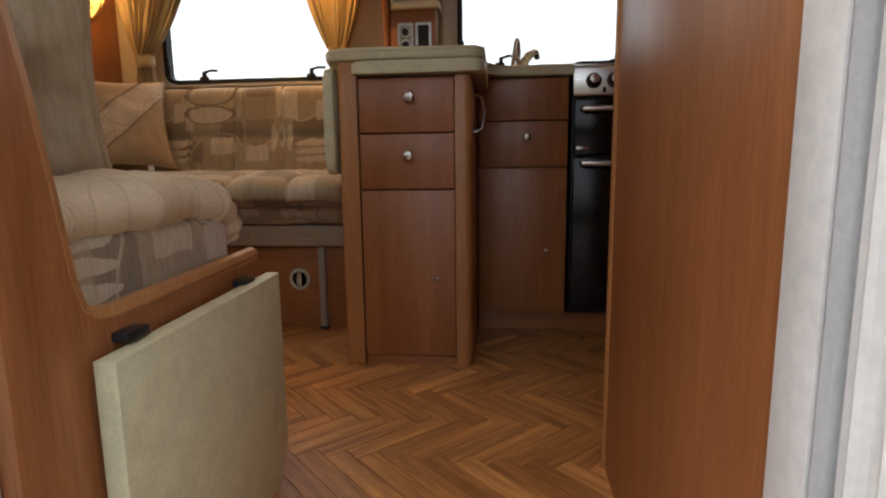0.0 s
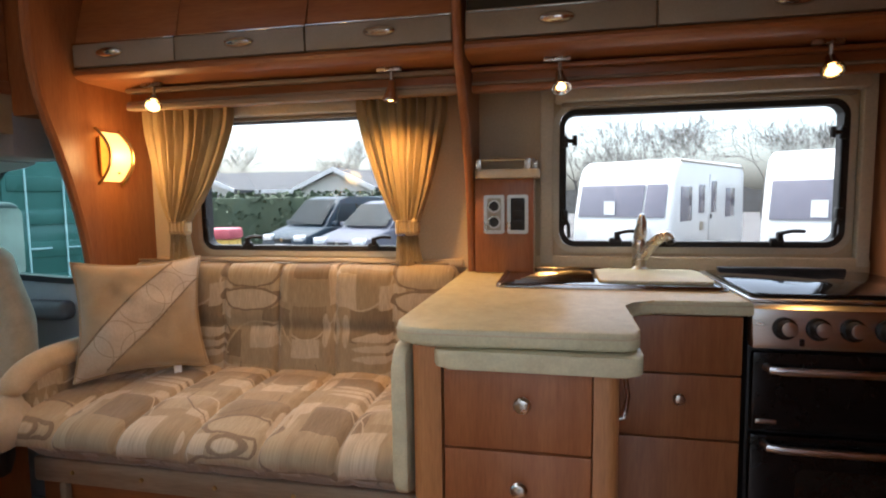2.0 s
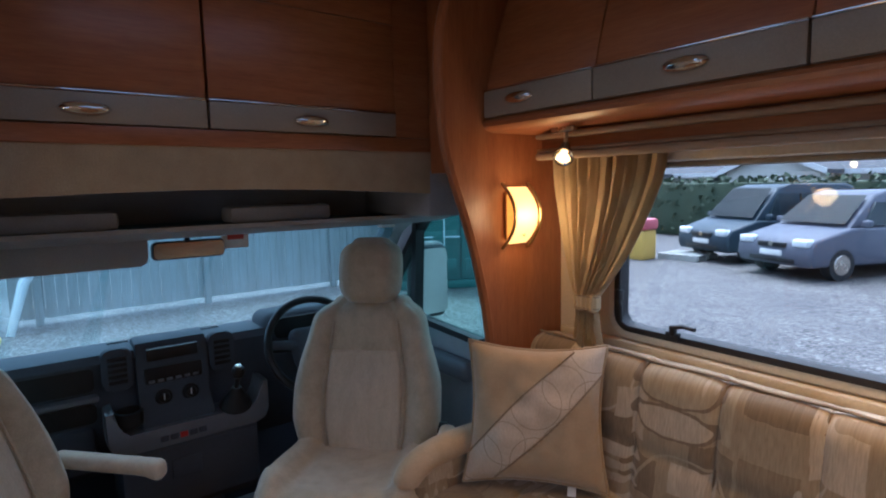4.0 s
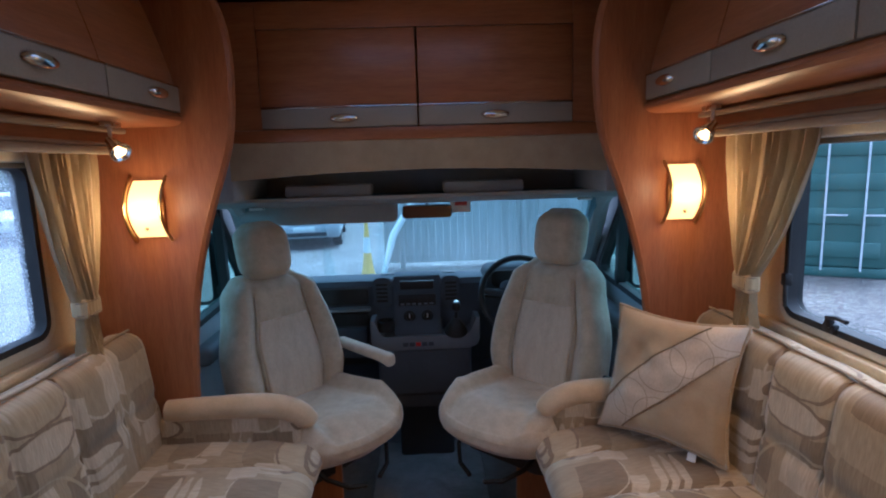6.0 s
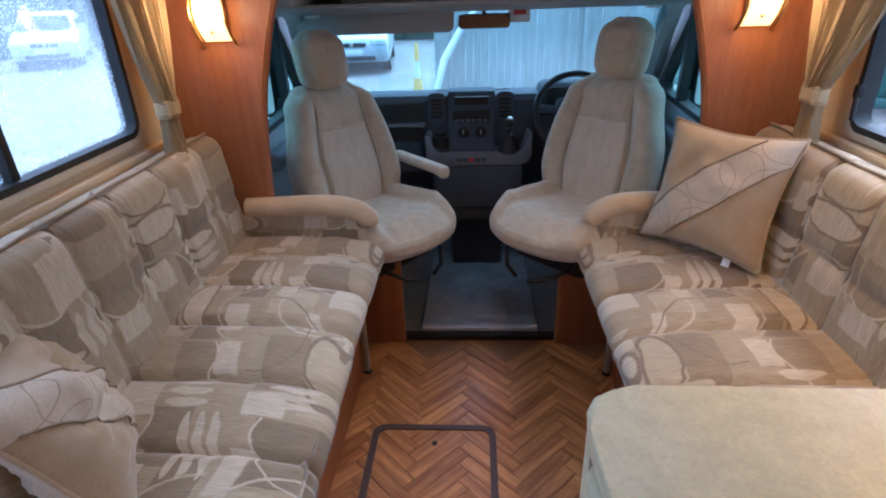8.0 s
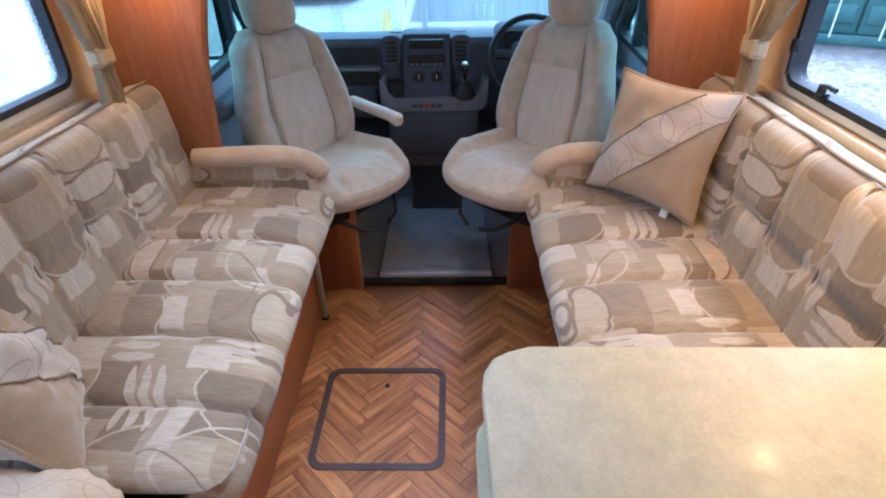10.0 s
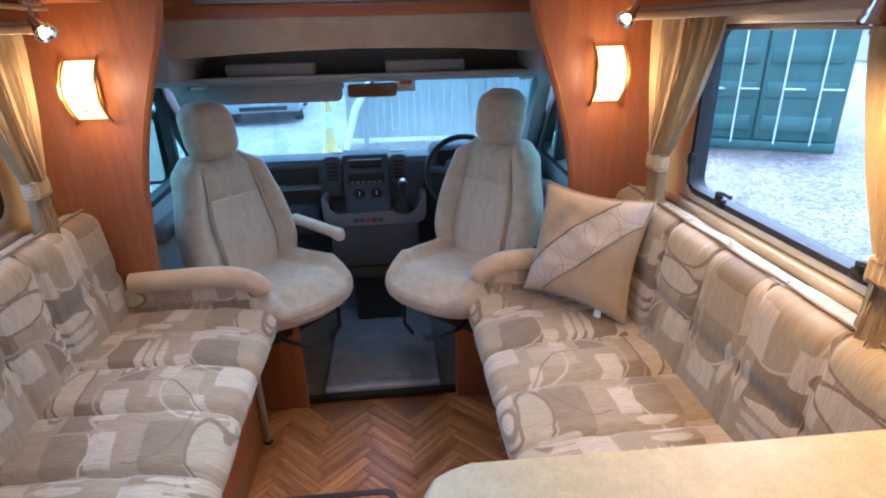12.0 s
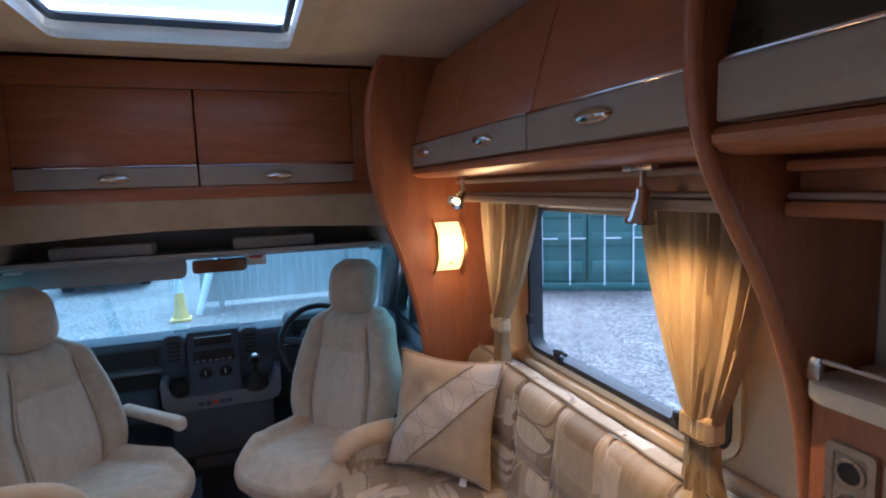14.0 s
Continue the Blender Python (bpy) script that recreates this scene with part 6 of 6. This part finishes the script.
def car(m, label, paint, L=4.2, W=1.72, H=1.75, nose=0.95, group="parked vans"):
    """A parked one-box car facing +X: body, glass, lamps, plate, wheels."""
    t = new("parked_car")
    tagged(t, label, "car", group)

    def put(name, bm, material, label="", parent=None, smooth=40):
        ob = new(name, finish(name, bm, material, smooth))
        ob.parent = parent or t
        return tagged(ob, label)

    f, b, h = L / 2, -L / 2, H
    lower = [(b, 0.28), (f - 0.08, 0.28), (f, 0.42), (f - 0.02, 0.66), (f - 0.12, 0.8), (f - nose, 1.02), (b + 0.02, 1.02), (b, 0.7)]
    bm = prism(lower, "y", -W / 2, W / 2, 0.07, 3)
    put("body", bm, paint)
    upper = [(b + 0.02, 1.0), (f - nose + 0.03, 1.0), (f - nose - 0.75, h - 0.06), (f - nose - 1.1, h), (b + 0.35, h), (b + 0.12, h - 0.1)]
    bm = prism(upper, "y", -W / 2 + 0.06, W / 2 - 0.06, 0.08, 3)
    for v in bm.verts:
        v.co.y *= 1 - 0.16 * smoothstep(1.0, h, v.co.z)
    put("cabin", bm, paint)
    bm = bmesh.new()
    a, c = Vector((f - nose + 0.012, 0, 1.05)), Vector((f - nose - 0.66, 0, h - 0.12))
    off = Vector((0.035, 0, 0.04))
    q = [bm.verts.new(a + off + Vector((0, s * (W / 2 - 0.14), 0))) for s in (-1, 1)] + [bm.verts.new(c + off + Vector((0, s * (W / 2 - 0.26), 0))) for s in (1, -1)]
    bm.faces.new(q)
    bmesh.ops.solidify(bm, geom=bm.faces[:], thickness=0.02)
    put("windscreen", bm, M_SCREEN)
    for s in (-1, 1):
        for x0, x1 in ((f - nose - 1.25, f - nose - 0.32), (b + 0.35, f - nose - 1.35)):
            pts = [(x0, 1.06), (x1, 1.06), (x1 - (0.36 if x1 > 0 else 0), h - 0.22), (x0, h - 0.22)]
            bm = prism(pts, "y", s * (W / 2 - 0.075), s * (W / 2 - 0.02))
            for v in bm.verts:
                v.co.y *= 1 - 0.13 * smoothstep(1.0, h, v.co.z)
            put("side_window", bm, M_SCREEN)
        hd = put("headlight", soft_box((f - 0.09, s * (W / 2 - 0.24), 0.74), (0.1, 0.19, 0.085), 0.06, 6), M_LIGHTGLASS, "clear headlight")
        put("door_mirror", soft_box((f - nose - 0.25, s * (W / 2 + 0.08), 1.1), (0.06, 0.09, 0.07), 0.04, 6), paint)
        for wx in (f - 0.78, b + 0.75):
            wh = put("wheel", cyl((wx, s * (W / 2 - 0.2), 0.31), (wx, s * (W / 2 + 0.005), 0.31), 0.31, seg=24), M_TYRE)
            put("rim", lathe([(0.2, 0), (0.19, 0.012), (0.09, 0.006), (0.05, 0.016)], (wx, s * (W / 2 + 0.004), 0.31), (0, s, 0), 20), M_NICKEL, "", wh)
    put("grille", box(f - 0.045, f + 0.012, -0.34, 0.34, 0.63, 0.73, 0.015), M_BLACK)
    put("lower_grille", box(f - 0.03, f + 0.004, -0.55, 0.55, 0.33, 0.43, 0.015), M_BLACK)
    put("badge", cyl((f + 0.01, 0, 0.69), (f + 0.02, 0, 0.69), 0.05, seg=16), M_NICKEL)
    put("number_plate", box(f - 0.01, f + 0.02, -0.26, 0.26, 0.46, 0.57, 0.004), M_PLATE)
    t.matrix_world = m
    return t


car(pose(-6.28, 16.83, GZ, 0, 0, -112), "dark blue high-roof van parked before a hedge", M_DARKBLUE, 4.1, 1.75, 1.86, 0.85)
car(pose(-4.1, 15.75, GZ, 0, 0, -112), "grey people carrier parked beside a dark van", M_SILVER, 4.4, 1.8, 1.72, 1.0)
car(pose(-15.2, -1.1, GZ, 0, 0, 6), "pale silver car parked ahead of the windscreen", M_BODY2, 4.3, 1.75, 1.5, 1.15)
car(pose(-17.5, -11.5, GZ, 0, 0, 30), "silver car parked across the wet yard", M_BODY2, 4.3, 1.75, 1.5, 1.15)


def caravan(m, label):
    """A white touring caravan with its front towards -Y."""
    t = new("caravan")
    tagged(t, label, "caravan", "parked caravans")

    def put(name, bm, material, label="", parent=None, smooth=40):
        ob = new(name, finish(name, bm, material, smooth))
        ob.parent = parent or t
        return tagged(ob, label)

    sidep = [(0.12, 0.42), (0.0, 0.75), (0.02, 1.25), (0.25, 2.1), (0.42, 2.42), (0.7, 2.55), (5.4, 2.6), (5.7, 2.4), (5.75, 0.5), (5.6, 0.42)]
    put("body", prism(sidep, "x", -1.12, 1.12, 0.1, 3), M_WHITEBODY)
    for x0, x1 in ((-0.98, 0.5), (0.54, 0.98)):
        put("front_window", prism([(x0, 1.3), (x1, 1.3), (x1, 2.0), (x0, 2.0)], "y", -0.02, 0.0, 0.008), M_CVGLASS)
    for ob in t.children:
        if ob.name.startswith("front_window"):
            me = ob.data
            for v in me.vertices:
                v.co.y += 0.02 + 0.27 * (v.co.z - 1.25) - 0.015
    put("gas_locker", box(-0.7, 0.7, -0.12, 0.02, 0.5, 1.1, 0.05), M_WHITEBODY)
    for y0, y1, z0, z1 in ((0.55, 1.25, 1.2, 1.95), (1.75, 2.15, 1.35, 2.0), (3.9, 4.7, 1.2, 1.95)):
        put("side_window", box(1.11, 1.135, y0, y1, z0, z1, 0.01), M_CVGLASS)
        put("side_window", box(-1.135, -1.11, y0, y1, z0, z1, 0.01), M_CVGLASS)
    d = put("door", box(1.115, 1.14, 2.5, 3.1, 0.5, 2.25, 0.01), M_WHITEBODY)
    put("door_window", box(1.138, 1.15, 2.6, 3.0, 1.35, 2.1, 0.01), M_CVGLASS, "", d)
    put("door_handle", box(1.14, 1.17, 2.56, 2.6, 1.2, 1.32, 0.005), M_BLACK, "", d)
    put("vent_grille", box(1.12, 1.14, 1.85, 2.1, 0.95, 1.15, 0.005), M_GREYTRIM)
    put("awning_rail", box(1.1, 1.14, 0.5, 5.5, 2.48, 2.52, 0.006), M_GREYTRIM)
    put("road_wheel", cyl((0.98, 3.3, 0.32), (1.15, 3.3, 0.32), 0.32, seg=20), M_TYRE)
    put("road_wheel", cyl((-1.15, 3.3, 0.32), (-0.98, 3.3, 0.32), 0.32, seg=20), M_TYRE)
    put("drawbar", tube([(0, -1.2, 0.42), (-0.6, 0.1, 0.42)], 0.05, 6), M_GREYTRIM)
    put("drawbar", tube([(0, -1.2, 0.42), (0.6, 0.1, 0.42)], 0.05, 6), M_GREYTRIM)
    put("notice", box(-0.35, -0.1, 0.0, 0.01, 1.35, 1.65), M_PLATE)
    t.matrix_world = m
    return t


caravan(pose(1.64, 13.76, GZ, 0, 0, -30), "white touring caravan parked in the yard")
caravan(pose(4.9, 11.6, GZ, 0, 0, -30), "second white touring caravan beside the first")

# shipping container with lock rods
ct2 = thing("shipping_container", (-8.3, 8.3, GZ), "green steel shipping container with lock rods", "container")
bm = bmesh.new()
ang = math.atan2(9.55 - 7.2, -7.5 + 8.85)
F = Matrix.Translation((-8.85, 7.2, GZ)) @ Matrix.Rotation(ang, 4, "Z")


def local(bm, m=F):
    bm.transform(m)
    return bm


part("shell", local(box(0, 2.44, 0.06, 6.0, 0.12, 2.55, 0.02)), M_GREEN, ct2)
part("base_rail", local(box(0, 2.44, 0.0, 6.0, 0.0, 0.16, 0.02)), M_GREEN, ct2)
part("top_rail", local(box(0, 2.44, -0.02, 0.12, 2.46, 2.59, 0.02)), M_GREEN, ct2)
for k in range(2):
    x0 = 0.08 + 1.16 * k
    d = part("door", local(box(x0, x0 + 1.12, 0.0, 0.06, 0.18, 2.44, 0.012)), M_GREEN, ct2)
    for j in range(4):
        part("door_rib", local(box(x0 + 0.06, x0 + 1.06, -0.03, 0.01, 0.32 + 0.54 * j, 0.58 + 0.54 * j, 0.02)), M_GREEN, d)
    for rx in (0.3, 0.82):
        part("lock_rod", local(cyl((x0 + rx, -0.06, 0.12), (x0 + rx, -0.06, 2.5), 0.015, seg=8)), M_LIGHTGLASS, d, "pale lock rod")
        part("rod_handle", local(box(x0 + rx, x0 + rx + 0.3, -0.09, -0.065, 1.0, 1.028, 0.006)), M_LIGHTGLASS, d)
t = thing("stacked_junk", (-7.2, 10.2, GZ), "pale pallets and clutter beside the container", "junk")
for k, (a, b, c) in enumerate(((0, 0, 0.35), (0.1, 0.1, 0.6), (-0.2, 0.2, 0.2))):
    part("board", box(-7.3 + a, -6.4 + a, 10.0 + b, 10.7 + b, GZ + 0.2 * k, GZ + 0.2 * k + 0.12, 0.01), M_FENCE if k else M_WHITEBODY, t)

# close-board fence ahead
fn = thing("board_fence", (-10.2, 3.0, GZ), "weathered grey close-board fence", "fence")
bmb = bmesh.new()
for k in range(60):
    y0 = 1.3 + 0.145 * k
    jit = random.uniform(-0.012, 0.012)
    b = bmesh.new()
    box(-10.2 + jit, -10.18 + jit, y0, y0 + 0.138, GZ + 0.1, GZ + 2.3 + random.uniform(-0.02, 0.02), bm=b)
    part("board", b, M_FENCE, fn, smooth=0)
for zz in (0.15, 1.1, 1.95):
    part("rail", box(-10.28, -10.22, 1.3, 9.9, GZ + zz, GZ + zz + 0.09), M_FENCE, fn)
for k in range(4):
    part("post", box(-10.18, -10.08, 1.6 + 2.4 * k, 1.7 + 2.4 * k, GZ, GZ + 2.2, 0.01), M_FENCE, fn)
t = thing("warning_sign", (-10.08, 3.3, 1.1), "white sign with red band on the fence", "sign")
part("plate", box(-10.17, -10.165, 2.75, 3.2, 1.05, 1.6, 0.002), M_PLATE, t)
part("red_band", box(-10.164, -10.16, 2.78, 3.17, 1.4, 1.57), M_RED, t)
for k in range(3):
    part("writing_bar", box(-10.164, -10.16, 2.82, 3.13, 1.12 + 0.09 * k, 1.16 + 0.09 * k), M_BLACK, t)

cn = thing("traffic_cone", (-9.3, 1.05, GZ), "tall yellow traffic cone with pale sleeve", "cone")
part("base", box(-9.46, -9.14, 0.89, 1.21, GZ, GZ + 0.05, 0.015), M_YELLOW, cn)
part("cone", lathe([(0.13, 0), (0.09, 0.2), (0.07, 0.42)], (-9.3, 1.05, GZ + 0.05), (0, 0, 1), 20), M_YELLOW, cn)
part("sleeve", lathe([(0.069, 0.42), (0.05, 0.7)], (-9.3, 1.05, GZ + 0.05), (0, 0, 1), 20), M_PLATE, cn)
part("tip", lathe([(0.049, 0.7), (0.03, 0.96), (0.02, 0.99)], (-9.3, 1.05, GZ + 0.05), (0, 0, 1), 20), M_YELLOW, cn)
t = thing("wrapped_post", (-9.7, 1.5, GZ), "leaning white sheeted roll against the fence", "roll")
part("roll", tube([(-9.6, 1.3, GZ), (-9.75, 1.5, GZ + 0.7), (-9.95, 1.9, GZ + 1.35), (-10.0, 2.2, GZ + 1.6)], 0.06, 10, radii=[0.05, 0.07, 0.06, 0.03]), M_PLATE, t)

gb = thing("grit_bin", (-8.2, 14.0, GZ), "yellow grit bin with a faded red lid", "bin")
bm = box(-8.75, -8.05, 14.0, 14.6, GZ, GZ + 0.75, 0.04)
part("tub", bm, M_YELLOW, gb)
part("lid", box(-8.8, -8.0, 13.96, 14.64, GZ + 0.76, GZ + 1.05, 0.08), M_RED, gb, "faded red lid")
pl = thing("pallet", (-7.7, 15.1, GZ), "low wooden pallet on the gravel", "pallet")
for k in range(6):
    part("slat", box(-8.0 + 0.18 * k, -7.87 + 0.18 * k, 14.6, 15.6, GZ + 0.12, GZ + 0.15), M_FENCE, pl)
for k in range(3):
    part("bearer", box(-8.0, -6.95, 14.6 + 0.45 * k, 14.7 + 0.45 * k, GZ, GZ + 0.12), M_FENCE, pl)


def hedge(x0, x1, y0, y1, h, label):
    bm = bmesh.new()
    rnd = random.Random(int(x0 * 10))
    vs, fs = [], []
    nleaf = int(2600 * min(3, (abs(x1 - x0) + abs(y1 - y0)) / 10))
    for k in range(nleaf):
        p = Vector((rnd.uniform(x0, x1), rnd.uniform(y0, y1), GZ + h * rnd.random() ** 0.8 + 0.1 * rnd.random()))
        s = rnd.uniform(0.06, 0.14)
        a = Vector((rnd.uniform(-1, 1), rnd.uniform(-1, 1), rnd.uniform(-1, 1))).normalized() * s
        b = a.orthogonal().normalized() * s * 0.7
        i = len(vs)
        vs += [p - a, p + b, p + a, p - b]
        fs.append((i, i + 1, i + 2, i + 3))
    me = bpy.data.meshes.new("hedge")
    me.from_pydata(vs, [], fs)
    me.materials.append(M_HEDGE)
    ob = tagged(new("hedge", me), label, "hedge", kind="stuff")
    core = solid("hedge_core", box(min(x0, x1) + 0.1, max(x0, x1) - 0.1, min(y0, y1) + 0.1, max(y0, y1) - 0.1, GZ, GZ + h * 0.93, 0.1), M_HEDGE, "dense inside of the clipped hedge", "hedge", "stuff")


hedge(-16, -4.5, 20.6, 21.6, 2.05, "dark clipped hedge before the bungalows")
# Lengthened unseen past the doorway, so the cooker glass mirrors something dark.
hedge(-30, 14, -15.5, -14.2, 2.6, "dark hedge along the far side of the yard")
hedge(-23, -22, -14, 2, 2.6, "dark hedge behind the parked car")


def bungalow(x0, x1, y, h, gx, label):
    t = thing("bungalow", ((x0 + x1) / 2, y, GZ), label, "bungalow", "bungalows")
    part("wall", box(x0, x1, y, y + 6, GZ, GZ + h), M_RENDER, t)
    roof = [(y - 0.5, GZ + h - 0.05), (y + 3, GZ + h + 1.1), (y + 6.5, GZ + h - 0.05)]
    part("roof", prism(roof, "x", x0 - 0.3, x1 + 0.3), M_ROOF, t)
    part("fascia", box(x0 - 0.3, x1 + 0.3, y - 0.56, y - 0.5, GZ + h - 0.15, GZ + h + 0.03), M_WHITEBODY, t, "white fascia board")
    for a, b in gx:
        m = (a + b) / 2
        part("gable_wall", prism([(a, GZ), (b, GZ), (b, GZ + h), (m, GZ + h + 0.75), (a, GZ + h)], "y", y - 2.0, y - 0.6), M_RENDER, t)
        for s, e in ((a - 0.3, m), (b + 0.3, m)):
            bm = prism([(s, GZ + h - 0.12), (e, GZ + h + 0.8), (e, GZ + h + 0.95), (s, GZ + h + 0.03)], "y", y - 2.25, y + 2.5)
            part("gable_roof", bm, M_ROOF, t)
            bm = prism([(s, GZ + h - 0.16), (e, GZ + h + 0.76), (e, GZ + h + 0.97), (s, GZ + h + 0.05)], "y", y - 2.3, y - 2.24)
            part("barge_board", bm, M_WHITEBODY, t, "white barge board")
        for wx in (m - 0.8, m + 0.4):
            w = part("window", box(wx, wx + 0.7, y - 2.06, y - 1.99, GZ + 1.2, GZ + 2.1, 0.01), M_WHITEBODY, t)
            part("pane", box(wx + 0.08, wx + 0.62, y - 2.08, y - 2.05, GZ + 1.28, GZ + 2.02), M_SCREEN, w)
    n = int((x1 - x0) / 1.6)
    for k in range(n):
        wx = x0 + 0.7 + 1.6 * k
        if any(a - 1 < wx < b + 0.3 for a, b in gx):
            continue
        w = part("window", box(wx, wx + 0.75, y - 0.05, y + 0.02, GZ + 1.2, GZ + 2.2, 0.01), M_WHITEBODY, t)
        part("pane", box(wx + 0.08, wx + 0.67, y - 0.07, y - 0.04, GZ + 1.28, GZ + 2.12), M_SCREEN, w)


bungalow(-30, -5, 27, 2.3, [(-18.8, -15.0), (-11.4, -8.0)], "pale bungalow with grey roof and white barge boards")


def bare_tree(at, height, seed, label, twigs=5):
    """Leafless winter tree: trunk, forking limbs, a crown of fine twigs."""
    rnd = random.Random(seed)
    t = thing("bare_tree", at, label, "tree", "bare trees")
    trunk, crown = bmesh.new(), bmesh.new()

    def grow(p, d, length, r, level):
        pts, rad = [p], [r]
        q, dd = p, d
        for k in range(3):
            dd = (dd + Vector((rnd.uniform(-1, 1), rnd.uniform(-1, 1), rnd.uniform(-0.3, 0.8))) * 0.22).normalized()
            q = q + dd * (length / 3)
            pts.append(q)
            rad.append(r * (1 - 0.2 * (k + 1)))
        tube(pts, r, 5 if level < 2 else 3, trunk if level < 2 else crown, radii=rad)
        if level >= twigs:
            return
        kids = 4 if level < 2 else 3 if level < 4 else 2
        for k in range(kids + (1 if level == 1 else 0)):
            a = rnd.uniform(0, math.tau)
            side = (dd.orthogonal().normalized() * math.cos(a) + dd.cross(dd.orthogonal().normalized()) * math.sin(a))
            nd = (dd * rnd.uniform(0.55, 0.95) + side * rnd.uniform(0.5, 0.95) + Vector((0, 0, 0.15))).normalized()
            base = pts[2] if k % 2 and level > 0 else pts[3]
            grow(base, nd, length * rnd.uniform(0.6, 0.8), max(rad[3] * 0.62, 0.015), level + 1)

    grow(Vector(at), Vector((0, 0, 1)), height * 0.29, height * 0.022, 0)
    part("trunk", trunk, M_BARK, t, smooth=0)
    part("crown", crown, M_BARK, t, smooth=0)


for k, (x, y, h) in enumerate(((1.8, 44, 8.5), (6.5, 46, 9.5), (10.5, 47, 9), (15, 45, 8.5), (19.5, 48, 8.5), (-1.5, 46, 8), (25, 44, 9), (-13, 52, 8), (-19, 55, 9), (-25, 54, 8.5), (-8, 50, 7.5), (-31, 50, 9), (4, 52, 8), (12.5, 56, 10), (8.5, 45, 8.6), (17.2, 46, 9))):
    bare_tree((x, y, GZ), h * 1.15, 11 + k, "bare winter tree beyond the yard")
bm = bmesh.new()
rnd = random.Random(5)
pts = []
for k in range(121):
    pts.append((-70 + k, GZ + 2.6 + 1.1 * noise.noise(Vector((k * 0.21, 0, 3))) + 0.5 * noise.noise(Vector((k * 0.9, 1, 0)))))
solid("far_woods", prism([(-70, GZ)] + pts + [(50, GZ)], "y", 66, 67), M_TREELINE, "low far line of bare woods", "woods", "stuff")
tp2 = thing("telegraph_pole", (-5.2, 24, GZ), "dark wooden telegraph pole with wires", "pole")
part("pole", cyl((-4.6, 23.6, GZ), (-4.6, 23.6, GZ + 5.2), 0.13, 0.1, 10), M_BARK, tp2)
part("wire", tube([(-4.6 + 40 * k / 12, 23.6 + 0.4 * k, GZ + 5.1 - 0.9 * math.sin(math.pi * k / 12) + 0.25 * k) for k in range(13)], 0.018, 4), M_BLACK, tp2)

# doorway trim
for nm, xa, xb in (("door_frame_1", 0.729, 0.765), ("door_frame_2", 0.07, 0.105)):
    t = thing(nm, (xa, 0.98, -0.2), "white ribbed plastic door frame at the entrance", "door frame", "", "structure")
    part("post", box(xa, xb, 0.93, YN - 0.036, -0.25, 1.9, 0.006), M_WHITE, t)
    xr = xa if xa > 0.5 else xb
    for k in range(3):
        part("rib", tube([(xr, 0.948 + 0.026 * k, -0.22), (xr, 0.948 + 0.026 * k, 1.86)], 0.007, 8), M_WHITE, t)
    part("jamb_lining", box(xa - 0.008 if xa > 0.5 else xb + 0.0015, xa - 0.0015 if xa > 0.5 else xb + 0.008, YN - 0.05, YN - 0.001, -0.2, 1.86, 0.002), M_WHITE, t)
    part("seal", tube([(xr, YN - 0.058, -0.2), (xr, YN - 0.058, 1.86)], 0.009, 8), M_CABGREY, t, "grey rubber seal")
solid("entrance_step", box(0.11, 0.725, 0.86, YN + 0.01, -0.25, -0.2, 0.01), M_RUBBER, "ribbed entrance step", "step", "structure")

# ---- herringbone floor pieces ----
floor_ob = bpy.data.objects["floor"]
PW, PN = 0.046, 5
me_plank = finish("plank", box(-PW * PN / 2 + 0.0008, PW * PN / 2 - 0.0008, -PW / 2 + 0.0008, PW / 2 - 0.0008, -0.006, 0.0), M_PLANK, 0)
rot = Matrix.Rotation(radians(-45), 3, "Z")
org = Vector((-0.6, 2.0, 0.0))
cells = []
for a in range(-80, 81):
    for k in range(-16, 17):
        cells.append((a + 2 * PN * k + PN / 2, a + 0.5, 0))
        cells.append((a + 0.5, a - 2 * PN + 1 + 2 * PN * k + PN / 2, 90))
for cx, cy, turn in cells:
    p = org + rot @ Vector((cx * PW, cy * PW, 0))
    if -1.27 < p.x < 1.12 and 1.12 < p.y < 2.8 and not (p.x > 0.72 and p.y < 1.3):
        if not (p.y > 2.66 or (p.y < 1.5 and p.x < 0.03) or (p.x > 0.2 and p.x < 0.34 and p.y > 2.35)):
            ob = new("plank", me_plank)
            ob.parent = floor_ob
            ob.matrix_basis = pose(p.x, p.y, 0.0, 0, 0, -45 + turn)
ht = thing("floor_hatch", (-0.62, 1.915, 0.001), "square floor hatch with a dark brown rounded frame", "hatch")
o = rrect(-0.825, -0.415, 1.71, 2.12, 0.045)
i = rrect(-0.803, -0.437, 1.732, 2.098, 0.03)
part("frame", ringframe(o, i, "z", -0.002, 0.004), M_HATCH, ht)
# No hole is cut: a black disc paints the finger hole's dark inside.
part("finger_hole_shade", cyl((-0.745, 1.92, -0.002), (-0.745, 1.92, 0.002), 0.009, seg=12), M_BLACK, ht)
